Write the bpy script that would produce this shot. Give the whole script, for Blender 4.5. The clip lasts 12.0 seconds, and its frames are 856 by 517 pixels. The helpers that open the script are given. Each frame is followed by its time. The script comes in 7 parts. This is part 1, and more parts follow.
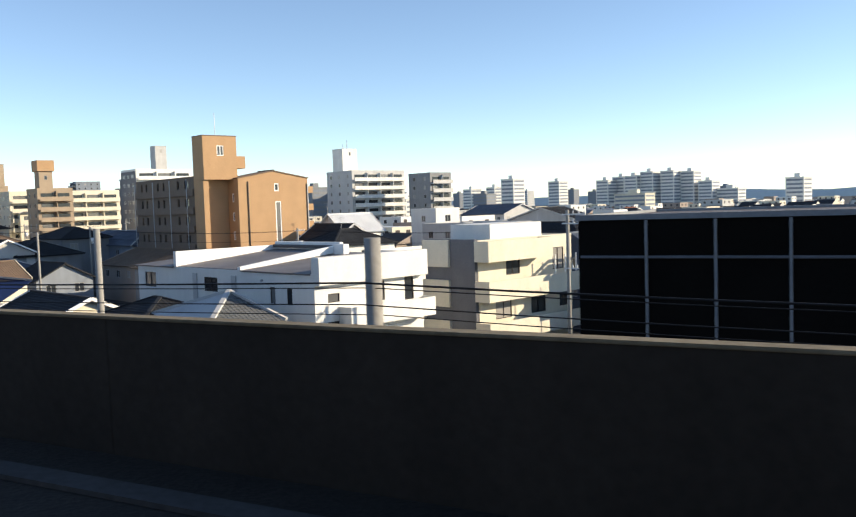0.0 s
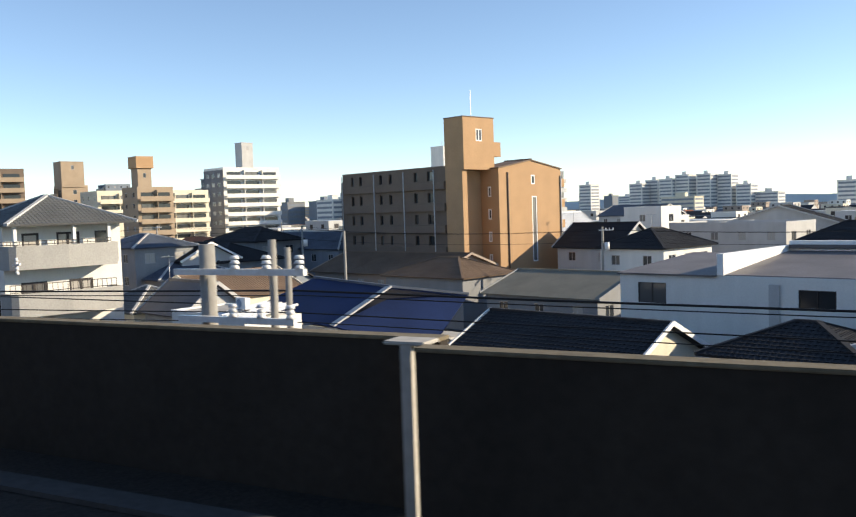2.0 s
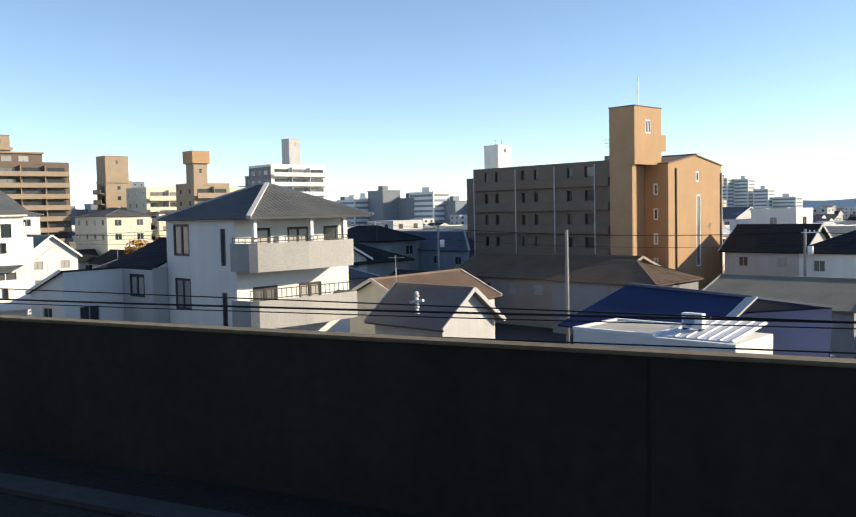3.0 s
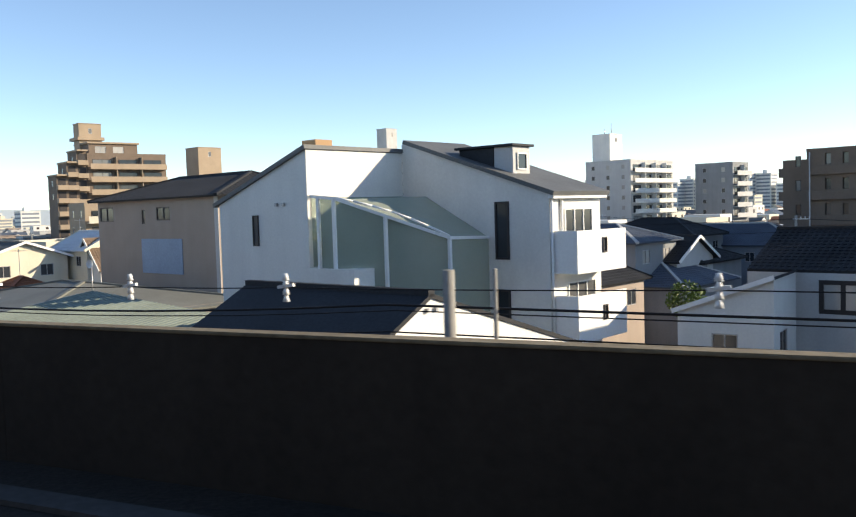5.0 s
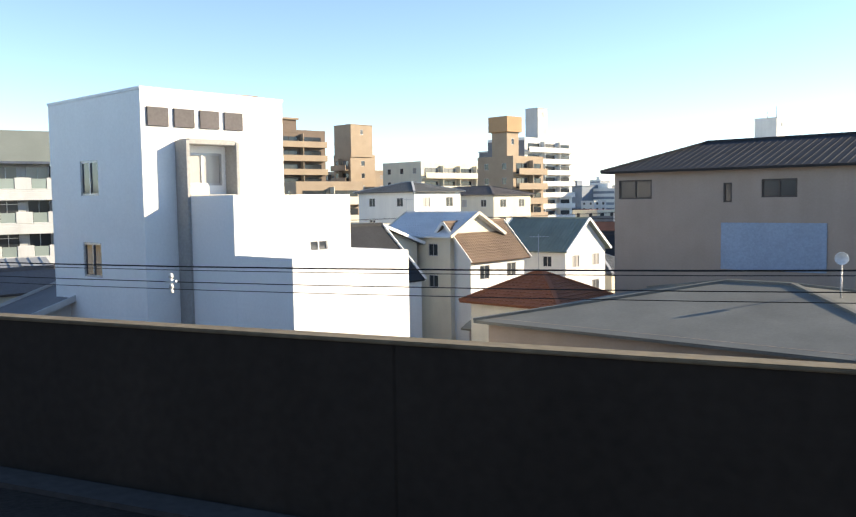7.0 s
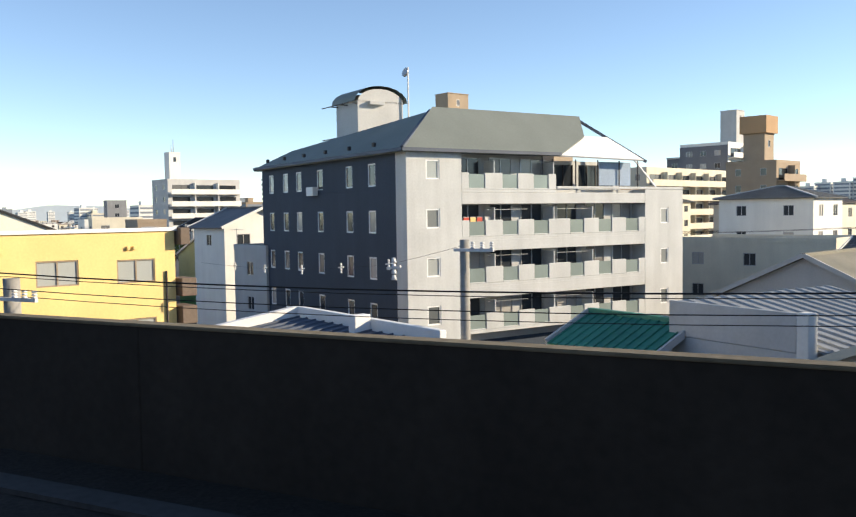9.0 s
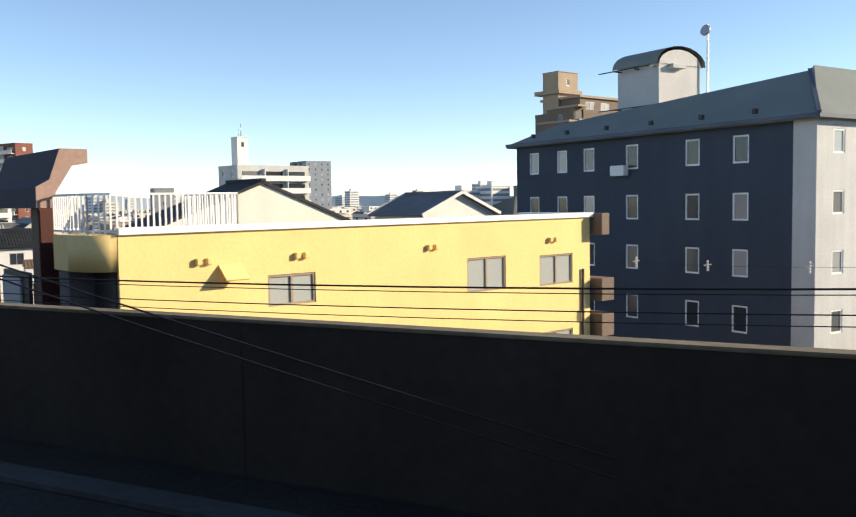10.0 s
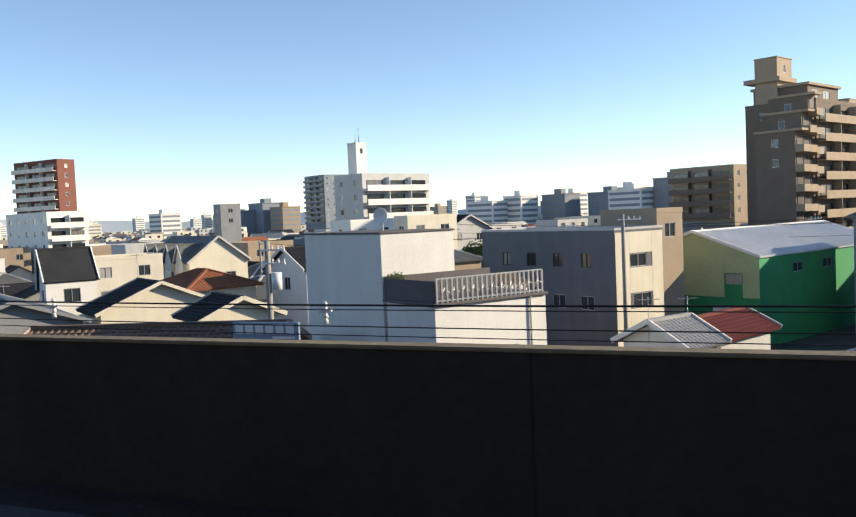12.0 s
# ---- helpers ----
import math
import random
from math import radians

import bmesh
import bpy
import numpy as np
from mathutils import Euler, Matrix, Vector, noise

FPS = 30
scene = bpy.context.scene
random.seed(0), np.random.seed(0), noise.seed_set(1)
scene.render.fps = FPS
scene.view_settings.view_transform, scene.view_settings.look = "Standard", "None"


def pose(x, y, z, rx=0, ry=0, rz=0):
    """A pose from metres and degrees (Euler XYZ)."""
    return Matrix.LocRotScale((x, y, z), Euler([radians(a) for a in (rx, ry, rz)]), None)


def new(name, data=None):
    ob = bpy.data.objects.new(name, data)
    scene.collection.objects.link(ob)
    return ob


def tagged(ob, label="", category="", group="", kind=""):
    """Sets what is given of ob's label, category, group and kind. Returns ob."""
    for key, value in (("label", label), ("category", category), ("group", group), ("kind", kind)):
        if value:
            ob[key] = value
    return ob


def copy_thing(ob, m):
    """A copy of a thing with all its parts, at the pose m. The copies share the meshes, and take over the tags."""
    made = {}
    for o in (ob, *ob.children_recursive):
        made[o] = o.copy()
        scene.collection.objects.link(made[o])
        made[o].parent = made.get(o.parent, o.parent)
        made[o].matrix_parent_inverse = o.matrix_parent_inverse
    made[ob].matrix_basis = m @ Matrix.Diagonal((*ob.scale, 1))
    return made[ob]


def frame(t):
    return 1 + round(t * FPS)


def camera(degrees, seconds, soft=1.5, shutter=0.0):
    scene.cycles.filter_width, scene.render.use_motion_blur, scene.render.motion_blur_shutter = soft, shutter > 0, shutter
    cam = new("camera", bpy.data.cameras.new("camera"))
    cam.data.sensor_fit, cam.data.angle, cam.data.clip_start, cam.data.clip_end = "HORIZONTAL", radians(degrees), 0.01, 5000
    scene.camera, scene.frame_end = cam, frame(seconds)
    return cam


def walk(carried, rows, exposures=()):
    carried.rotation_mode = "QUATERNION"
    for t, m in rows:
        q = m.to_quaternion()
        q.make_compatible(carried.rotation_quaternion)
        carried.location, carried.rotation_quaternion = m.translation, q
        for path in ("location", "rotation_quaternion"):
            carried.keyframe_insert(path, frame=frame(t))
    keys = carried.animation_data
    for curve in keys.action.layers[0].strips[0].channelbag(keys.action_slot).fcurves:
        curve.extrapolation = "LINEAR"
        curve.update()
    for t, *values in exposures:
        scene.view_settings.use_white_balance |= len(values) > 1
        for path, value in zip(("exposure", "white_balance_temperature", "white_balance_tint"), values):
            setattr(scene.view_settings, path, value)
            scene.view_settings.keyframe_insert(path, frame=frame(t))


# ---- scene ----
cam = camera(53.67, 12.0, soft=1.25, shutter=0.05)
EYE = 13.0
# seconds, place along the track, yaw, pitch, roll
RIDE = [
    (0.0, -0.00, 28.07, -3.59, 1.88),
    (0.8, -17.36, 27.47, -3.59, 1.76),
    (1.5, -32.51, 27.60, -3.45, 1.40),
    (2.0, -43.20, 27.16, -3.26, 1.89),
    (2.5, -53.90, 26.77, -2.91, 1.43),
    (4.5, -96.72, 25.87, -3.91, 1.62),
    (5.0, -107.38, 24.66, -3.26, 1.73),
    (5.5, -118.16, 24.20, -3.42, 0.72),
    (6.0, -128.93, 24.78, -3.91, 0.97),
    (6.5, -139.62, 24.73, -3.97, 0.91),
    (8.5, -182.38, 25.72, -3.48, 0.87),
    (9.0, -193.06, 26.23, -3.07, 0.82),
    (9.5, -203.77, 26.04, -3.30, 0.65),
    (10.0, -214.51, 26.04, -3.84, 0.93),
    (10.5, -225.39, 25.90, -3.64, 0.78),
    (11.0, -236.28, 24.16, -3.13, 1.05),
    (11.5, -247.18, 23.23, -3.94, 2.03),
    (12.0, -258.00, 22.80, -2.95, 2.46),
]
walk(cam, [(t, pose(x, 0, EYE, 90 + p, r, y)) for t, x, y, p, r in RIDE],
     exposures=[(t, e, 6900, 10) for t, e in ((0, 0.7), (4.5, 0.78), (5.5, 0.92), (6.5, 1.2), (8.5, 0.87), (9.5, 0.7), (12, 0.7))])

# ---- light ----
SUN_AZ, SUN_EL = radians(29), radians(20)
sun_way = Vector((math.cos(SUN_AZ) * math.cos(SUN_EL), math.sin(SUN_AZ) * math.cos(SUN_EL), math.sin(SUN_EL)))
sun = new("sun", bpy.data.lights.new("sun", "SUN"))
sun.data.energy, sun.data.angle, sun.data.color = 4.6, radians(0.53), (1.0, 0.86, 0.66)
sun.matrix_world = sun_way.to_track_quat("Z", "Y").to_matrix().to_4x4()
world = bpy.data.worlds.new("sky")
scene.world = world
world.use_nodes = True
wn = world.node_tree.nodes
sky = wn.new("ShaderNodeTexSky")
sky.sky_type, sky.sun_disc = "NISHITA", False
sky.sun_elevation, sky.sun_rotation = SUN_EL, math.pi / 2 - SUN_AZ
sky.air_density, sky.dust_density, sky.ozone_density = 1.0, 0.15, 2.0
sky.altitude = 2600
wn["Background"].inputs[1].default_value = 0.135
world.node_tree.links.new(sky.outputs[0], wn["Background"].inputs[0])
scene.view_settings.exposure = 0.0

# ---- materials ----
def material(name, rgb, rough=0.8, metal=0.0, big=0.12, fine=0.1, scale=1.0, bump=0.15, streak=0.0, per_piece=0.0, spec=0.3):
    """A surface with patches, fine grain, run-down streaks and relief."""
    m = bpy.data.materials.new(name)
    m.use_nodes = True
    n, k = m.node_tree.nodes, m.node_tree.links
    b = n["Principled BSDF"]
    b.inputs["Roughness"].default_value, b.inputs["Metallic"].default_value = rough, metal
    b.inputs["Specular IOR Level"].default_value = spec
    co = n.new("ShaderNodeTexCoord")

    def noise_at(sc, detail, stretch=None):
        t = n.new("ShaderNodeTexNoise")
        t.inputs["Scale"].default_value, t.inputs["Detail"].default_value = sc, detail
        src = co.outputs["Object"]
        if stretch:
            mp = n.new("ShaderNodeMapping")
            mp.inputs["Scale"].default_value = stretch
            k.new(src, mp.inputs["Vector"])
            src = mp.outputs["Vector"]
        k.new(src, t.inputs["Vector"])
        return t.outputs["Fac"]

    def term(fac, amount):
        r = n.new("ShaderNodeMapRange")
        r.inputs["From Min"].default_value, r.inputs["From Max"].default_value = 0.3, 0.7
        r.inputs["To Min"].default_value, r.inputs["To Max"].default_value = 1 - amount, 1 + amount
        k.new(fac, r.inputs["Value"])
        return r.outputs["Result"]

    grain = noise_at(9.0 * scale, 6)
    terms = [term(noise_at(0.45 * scale, 3), big), term(grain, fine)]
    if streak:
        terms.append(term(noise_at(1.0, 4, (1.3, 1.3, 0.16)), streak * 0.55))
    if per_piece:
        oi = n.new("ShaderNodeObjectInfo")
        r = n.new("ShaderNodeMapRange")
        r.inputs["To Min"].default_value, r.inputs["To Max"].default_value = 1 - per_piece, 1 + per_piece
        k.new(oi.outputs["Random"], r.inputs["Value"])
        terms.append(r.outputs["Result"])
    acc = terms[0]
    for t in terms[1:]:
        mu = n.new("ShaderNodeMath")
        mu.operation = "MULTIPLY"
        k.new(acc, mu.inputs[0])
        k.new(t, mu.inputs[1])
        acc = mu.outputs[0]
    mix = n.new("ShaderNodeVectorMath")
    mix.operation = "SCALE"
    mix.inputs[0].default_value = rgb
    k.new(acc, mix.inputs["Scale"])
    k.new(mix.outputs[0], b.inputs["Base Color"])
    if bump:
        bp = n.new("ShaderNodeBump")
        bp.inputs["Strength"].default_value, bp.inputs["Distance"].default_value = bump, 0.02
        k.new(grain, bp.inputs["Height"])
        k.new(bp.outputs[0], b.inputs["Normal"])
    return m


def pane_material(name, glass, cloth, share):
    """Window glass: dark, with a pale curtain behind some of the panes."""
    m = bpy.data.materials.new(name)
    m.use_nodes = True
    n, k = m.node_tree.nodes, m.node_tree.links
    b = n["Principled BSDF"]
    b.inputs["Roughness"].default_value = 0.12
    b.inputs["Specular IOR Level"].default_value = 0.5
    oi = n.new("ShaderNodeObjectInfo")
    st = n.new("ShaderNodeMapRange")
    st.inputs["From Min"].default_value, st.inputs["From Max"].default_value = 1 - share - 0.15, 1 - share + 0.15
    k.new(oi.outputs["Random"], st.inputs["Value"])
    co = n.new("ShaderNodeTexCoord")
    w = n.new("ShaderNodeTexWave")
    w.inputs["Scale"].default_value, w.inputs["Distortion"].default_value = 6.0, 3.0
    k.new(co.outputs["Object"], w.inputs["Vector"])
    folds = n.new("ShaderNodeMapRange")
    folds.inputs["To Min"].default_value = 0.86
    k.new(w.outputs["Fac"], folds.inputs["Value"])
    cl = n.new("ShaderNodeVectorMath")
    cl.operation = "SCALE"
    cl.inputs[0].default_value = cloth
    k.new(folds.outputs["Result"], cl.inputs["Scale"])
    mx = n.new("ShaderNodeMix")
    mx.data_type = "RGBA"
    k.new(st.outputs["Result"], mx.inputs["Factor"])
    mx.inputs[6].default_value = (*glass, 1)
    k.new(cl.outputs[0], mx.inputs[7])
    k.new(mx.outputs[2], b.inputs["Base Color"])
    return m


M = {}
for key, rgb, opt in (
    ("white_plaster", (0.72, 0.71, 0.67), dict(streak=0.06, big=0.05, fine=0.04)),
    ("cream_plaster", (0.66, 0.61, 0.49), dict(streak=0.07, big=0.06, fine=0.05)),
    ("pale_grey_plaster", (0.48, 0.48, 0.47), dict(streak=0.08, big=0.07, fine=0.05)),
    ("grey_plaster", (0.24, 0.25, 0.26), dict(streak=0.1, big=0.08)),
    # one grey wall: this colour carries its shade, the next its sunlight
    ("facade_shade_blue", (0.05, 0.066, 0.092), dict(streak=0.1, big=0.07)),
    ("block_lit_grey", (0.54, 0.55, 0.54), dict(streak=0.12, big=0.07, fine=0.05, bump=0.06)),
    ("blue_grey_plaster", (0.22, 0.25, 0.29), dict(streak=0.1, big=0.08)),
    ("beige_plaster", (0.34, 0.28, 0.235), dict(streak=0.06, big=0.06, fine=0.04)),
    ("yellow_plaster", (0.82, 0.60, 0.25), dict(streak=0.04, big=0.05, fine=0.04)),
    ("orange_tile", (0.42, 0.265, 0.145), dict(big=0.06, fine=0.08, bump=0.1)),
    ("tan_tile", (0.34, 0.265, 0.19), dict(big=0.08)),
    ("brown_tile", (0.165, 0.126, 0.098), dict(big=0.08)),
    ("pink_tile", (0.33, 0.22, 0.18), dict(big=0.08)),
    ("red_brick", (0.18, 0.07, 0.052), dict(big=0.08)),
    ("front_shade_grey", (0.17, 0.175, 0.19), dict(big=0.08, fine=0.06)),
    ("slate_sheet", (0.15, 0.14, 0.14), dict(rough=0.6, big=0.15, fine=0.1, spec=0.3)),
    ("grey_concrete", (0.14, 0.135, 0.13), dict(big=0.15, streak=0.15)),
    ("dark_purple", (0.05, 0.042, 0.055), dict(big=0.1)),
    ("dark_tile", (0.12, 0.11, 0.11), dict(big=0.1)),
    ("dark_sheet", (0.010, 0.009, 0.008), dict(big=0.2, rough=1.0, spec=0.02, bump=0.05)),
    ("concrete", (0.40, 0.38, 0.34), dict(big=0.15, fine=0.12, streak=0.15, bump=0.3)),
    # parapet concrete with the shade of its inner face in the colour
    ("wall_concrete_in_shade", (0.032, 0.026, 0.02), dict(big=0.2, fine=0.15, streak=0.2, bump=0.3, rough=0.95)),
    # the same concrete, kept pale for the sunlit return
    ("bare_concrete", (0.27, 0.25, 0.20), dict(big=0.15, fine=0.15, streak=0.15, bump=0.3)),
    ("maroon_steel", (0.07, 0.022, 0.016), dict(rough=0.6, big=0.1)),
    ("sheet_grey_roof", (0.15, 0.155, 0.14), dict(rough=0.65, big=0.14, fine=0.08, streak=0.05)),
    ("stone_plaster", (0.70, 0.68, 0.60), dict(streak=0.06, big=0.05, fine=0.04)),
    ("pipe_blue", (0.04, 0.10, 0.28), dict(rough=0.5)),
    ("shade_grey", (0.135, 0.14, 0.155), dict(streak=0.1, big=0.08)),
    ("balcony_grey", (0.36, 0.355, 0.335), dict(streak=0.08, big=0.06)),
    ("navy_plaster", (0.05, 0.065, 0.10), dict(streak=0.08, big=0.08)),
    ("coping", (0.17, 0.14, 0.09), dict(big=0.2, fine=0.2, bump=0.3)),
    ("asphalt", (0.05, 0.05, 0.05), dict(big=0.15, fine=0.2)),
    ("gravel", (0.02, 0.017, 0.014), dict(big=0.15, fine=0.5, scale=2, bump=0.8)),
    ("black_tile_roof", (0.028, 0.03, 0.034), dict(rough=0.7, big=0.2, fine=0.2, spec=0.2)),
    ("grey_tile_roof", (0.12, 0.125, 0.125), dict(rough=0.6, big=0.15, fine=0.15, spec=0.3)),
    ("brown_tile_roof", (0.17, 0.12, 0.085), dict(rough=0.7, big=0.15)),
    ("olive_roof", (0.20, 0.19, 0.15), dict(rough=0.75, big=0.12)),
    ("rust_roof", (0.26, 0.10, 0.05), dict(rough=0.7, big=0.15)),
    ("red_roof", (0.14, 0.025, 0.02), dict(rough=0.6, big=0.15)),
    ("blue_roof", (0.012, 0.026, 0.085), dict(rough=0.55, big=0.15, fine=0.12, spec=0.3)),
    ("blue_grey_roof", (0.085, 0.105, 0.14), dict(rough=0.6, big=0.15, fine=0.12, spec=0.3)),
    ("grey_metal_roof", (0.32, 0.33, 0.33), dict(rough=0.5, metal=0.3, big=0.12)),
    ("green_metal_roof", (0.180, 0.216, 0.186), dict(rough=0.5, big=0.12)),
    ("green_grey_roof", (0.175, 0.195, 0.178), dict(rough=0.6, big=0.07, fine=0.05)),
    ("teal_roof", (0.03, 0.20, 0.14), dict(rough=0.5, big=0.15)),
    ("pale_roof", (0.62, 0.64, 0.66), dict(rough=0.5, big=0.06)),
    ("green_sheet", (0.03, 0.28, 0.11), dict(rough=0.55, big=0.08)),
    ("pale_green_sheet", (0.42, 0.50, 0.28), dict(rough=0.6, big=0.08)),
    ("white_paint", (0.82, 0.82, 0.80), dict(rough=0.5, big=0.03, fine=0.03, bump=0.05)),
    ("dark_frame", (0.04, 0.035, 0.035), dict(rough=0.5, big=0.1)),
    ("alu_frame", (0.42, 0.42, 0.42), dict(rough=0.4, metal=0.6, big=0.05)),
    ("mast_paint", (0.36, 0.32, 0.23), dict(rough=0.6, big=0.2, fine=0.25, scale=3, streak=0.2)),
    ("yellow_rust", (0.36, 0.29, 0.14), dict(rough=0.7, big=0.25, fine=0.3, scale=3)),
    ("pole_concrete", (0.29, 0.28, 0.255), dict(big=0.12, fine=0.1, streak=0.15)),
    ("cable_black", (0.015, 0.015, 0.016), dict(rough=0.6, bump=0)),
    ("porcelain", (0.75, 0.75, 0.74), dict(rough=0.25, big=0.05, bump=0, spec=0.5)),
    ("cloth_red", (0.55, 0.10, 0.07), dict(rough=0.9)),
    ("cloth_pale", (0.70, 0.66, 0.60), dict(rough=0.9)),
    ("leaf", (0.10, 0.15, 0.03), dict(rough=0.6, per_piece=0.3)),
    ("autumn_leaf", (0.38, 0.20, 0.03), dict(rough=0.6)),
    ("bark", (0.10, 0.075, 0.05), dict(rough=0.9)),
    ("rail_steel", (0.22, 0.17, 0.13), dict(rough=0.45, metal=0.8)),
    ("panel_blue", (0.26, 0.34, 0.45), dict(rough=0.6, big=0.06)),
    ("smoked_glass", (0.25, 0.30, 0.28), dict(rough=0.1, big=0.08, fine=0.02, spec=0.6, bump=0)),
):
    M[key] = material(key, rgb, **opt)
M["stair_glass"] = material("stair_glass", (0.50, 0.56, 0.48), rough=0.2, big=0.06, fine=0.02, spec=0.5, bump=0)
glass_node = M["stair_glass"].node_tree.nodes["Principled BSDF"]
glass_node.inputs["Transmission Weight"].default_value, glass_node.inputs["IOR"].default_value = 0.55, 1.1
PANE = pane_material("window_pane", (0.035, 0.042, 0.05), (0.45, 0.43, 0.40), 0.35)
PANE_NET = pane_material("netted_window_pane", (0.10, 0.11, 0.11), (0.42, 0.44, 0.42), 0.85)
PANE_DARK = pane_material("dark_window_pane", (0.025, 0.03, 0.035), (0.25, 0.25, 0.24), 0.15)


# ---- building kit ----
def part(name, bm, mat, parent=None, label=""):
    me = bpy.data.meshes.new(name)
    bm.normal_update()
    bm.to_mesh(me)
    bm.free()
    return part_of(name, me, mat, parent, label)


def part_of(name, me, mat, parent=None, label="", at=None):
    if mat is not None and not me.materials:
        me.materials.append(mat)
    ob = new(name, me)
    if parent is not None:
        ob.parent = parent
    if at is not None:
        ob.matrix_basis = at
    if label:
        ob["label"] = label
    return ob


def thing(name, x, y, z, rz, label, category, group=""):
    ob = new(name)
    ob.matrix_basis = pose(x, y, z, 0, 0, rz)
    return tagged(ob, label, category, group)


def quad(bm, *pts):
    return bm.faces.new([bm.verts.new(p) for p in pts])


def box(bm, x0, x1, y0, y1, z0, z1):
    v = [bm.verts.new((x, y, z)) for z in (z0, z1) for x, y in ((x0, y0), (x1, y0), (x1, y1), (x0, y1))]
    for f in ((3, 2, 1, 0), (4, 5, 6, 7), (0, 1, 5, 4), (1, 2, 6, 5), (2, 3, 7, 6), (3, 0, 4, 7)):
        bm.faces.new([v[i] for i in f])


def bar(bm, a, b, w, h=None):
    """A square bar from a to b."""
    a, b, h = Vector(a), Vector(b), h or w
    d = (b - a).normalized()
    s = d.cross(Vector((0, 0, 1)) if abs(d.z) < 0.9 else Vector((0, 1, 0))).normalized() * (w / 2)
    u = s.cross(d).normalized() * (h / 2)
    r = [[bm.verts.new(p + q) for q in (s + u, -s + u, -s - u, s - u)] for p in (a, b)]
    for i in range(4):
        bm.faces.new((r[0][i], r[0][(i + 1) % 4], r[1][(i + 1) % 4], r[1][i]))
    bm.faces.new(r[0][::-1])
    bm.faces.new(r[1])


def tube(bm, a, b, r0, r1=None, n=10):
    a, b, r1 = Vector(a), Vector(b), r0 if r1 is None else r1
    d = (b - a).normalized()
    s = d.cross(Vector((0, 0, 1)) if abs(d.z) < 0.9 else Vector((0, 1, 0))).normalized()
    u = s.cross(d)
    rings = [[bm.verts.new(p + (s * math.cos(2 * math.pi * i / n) + u * math.sin(2 * math.pi * i / n)) * r) for i in range(n)] for p, r in ((a, r0), (b, r1))]
    for i in range(n):
        f = bm.faces.new((rings[0][i], rings[0][(i + 1) % n], rings[1][(i + 1) % n], rings[1][i]))
        f.smooth = True
    bm.faces.new(rings[0][::-1])
    bm.faces.new(rings[1])


def pierced(bm, o, u, n, u0, u1, z0, z1, holes, deep=0.12):
    """A wall face from u0 to u1 along u and z0 to z1, with openings (u0, u1, z0, z1) that go deep into it; n points out."""
    o, u, n = Vector(o), Vector(u), Vector(n)
    us = sorted({u0, u1, *(h[0] for h in holes), *(h[1] for h in holes)})
    zs = sorted({z0, z1, *(h[2] for h in holes), *(h[3] for h in holes)})
    us, zs = [a for a in us if u0 <= a <= u1], [a for a in zs if z0 <= a <= z1]
    at = lambda a, z, back=0.0: o + u * a + Vector((0, 0, z)) - n * back
    flip = u.cross(Vector((0, 0, 1))).dot(n) < 0

    def q(*p):
        quad(bm, *(p[::-1] if flip else p))
    for a, b in zip(us, us[1:]):
        for c, d in zip(zs, zs[1:]):
            if not any(h[0] <= (a + b) / 2 <= h[1] and h[2] <= (c + d) / 2 <= h[3] for h in holes):
                q(at(a, c), at(b, c), at(b, d), at(a, d))
    for a, b, c, d in holes:
        q(at(a, c), at(b, c), at(b, c, deep), at(a, c, deep))
        q(at(a, d, deep), at(b, d, deep), at(b, d), at(a, d))
        q(at(a, c, deep), at(a, d, deep), at(a, d), at(a, c))
        q(at(b, c), at(b, d), at(b, d, deep), at(b, c, deep))
        q(at(a, c, deep), at(b, c, deep), at(b, d, deep), at(a, d, deep))


SHARED, FOOT = {}, []


def lattice(w, h, leaves, bar_w, y0=-0.04, y1=0.06):
    """A frame with stiles between its leaves, in one piece."""
    xs = []
    for i in range(leaves + 1):
        c = -w / 2 + bar_w / 2 + (w - bar_w) * i / leaves
        xs += [c - bar_w / 2, c + bar_w / 2]
    zs = [0, bar_w, h - bar_w, h]
    bm = bmesh.new()
    v = {(i, j, k): bm.verts.new((x, y, z)) for i, x in enumerate(xs) for j, z in enumerate(zs) for k, y in enumerate((y0, y1))}
    solid = lambda i, j: 0 <= i < len(xs) - 1 and 0 <= j < 3 and (i % 2 == 0 or j != 1)
    for i in range(len(xs) - 1):
        for j in range(3):
            if not solid(i, j):
                continue
            a, b, c, d = (i, j), (i + 1, j), (i + 1, j + 1), (i, j + 1)
            bm.faces.new([v[(*q, 0)] for q in (a, b, c, d)])
            bm.faces.new([v[(*q, 1)] for q in (d, c, b, a)])
            for p, q, o in ((a, b, (i, j - 1)), (b, c, (i + 1, j)), (c, d, (i, j + 1)), (d, a, (i - 1, j))):
                if not solid(*o):
                    bm.faces.new((v[(*q, 0)], v[(*p, 0)], v[(*p, 1)], v[(*q, 1)]))
    return bm


def window_meshes(w, h, leaves, bar_w):
    key = ("window", round(w, 2), round(h, 2), leaves, bar_w)
    if key not in SHARED:
        bm = lattice(w, h, leaves, bar_w)
        fm = bpy.data.meshes.new("window")
        bm.to_mesh(fm)
        bm.free()
        bm = bmesh.new()
        box(bm, -w / 2 + bar_w / 2, w / 2 - bar_w / 2, 0.01, 0.03, bar_w / 2, h - bar_w / 2)
        pm = bpy.data.meshes.new("pane")
        bm.to_mesh(pm)
        bm.free()
        SHARED[key] = fm, pm
    return SHARED[key]


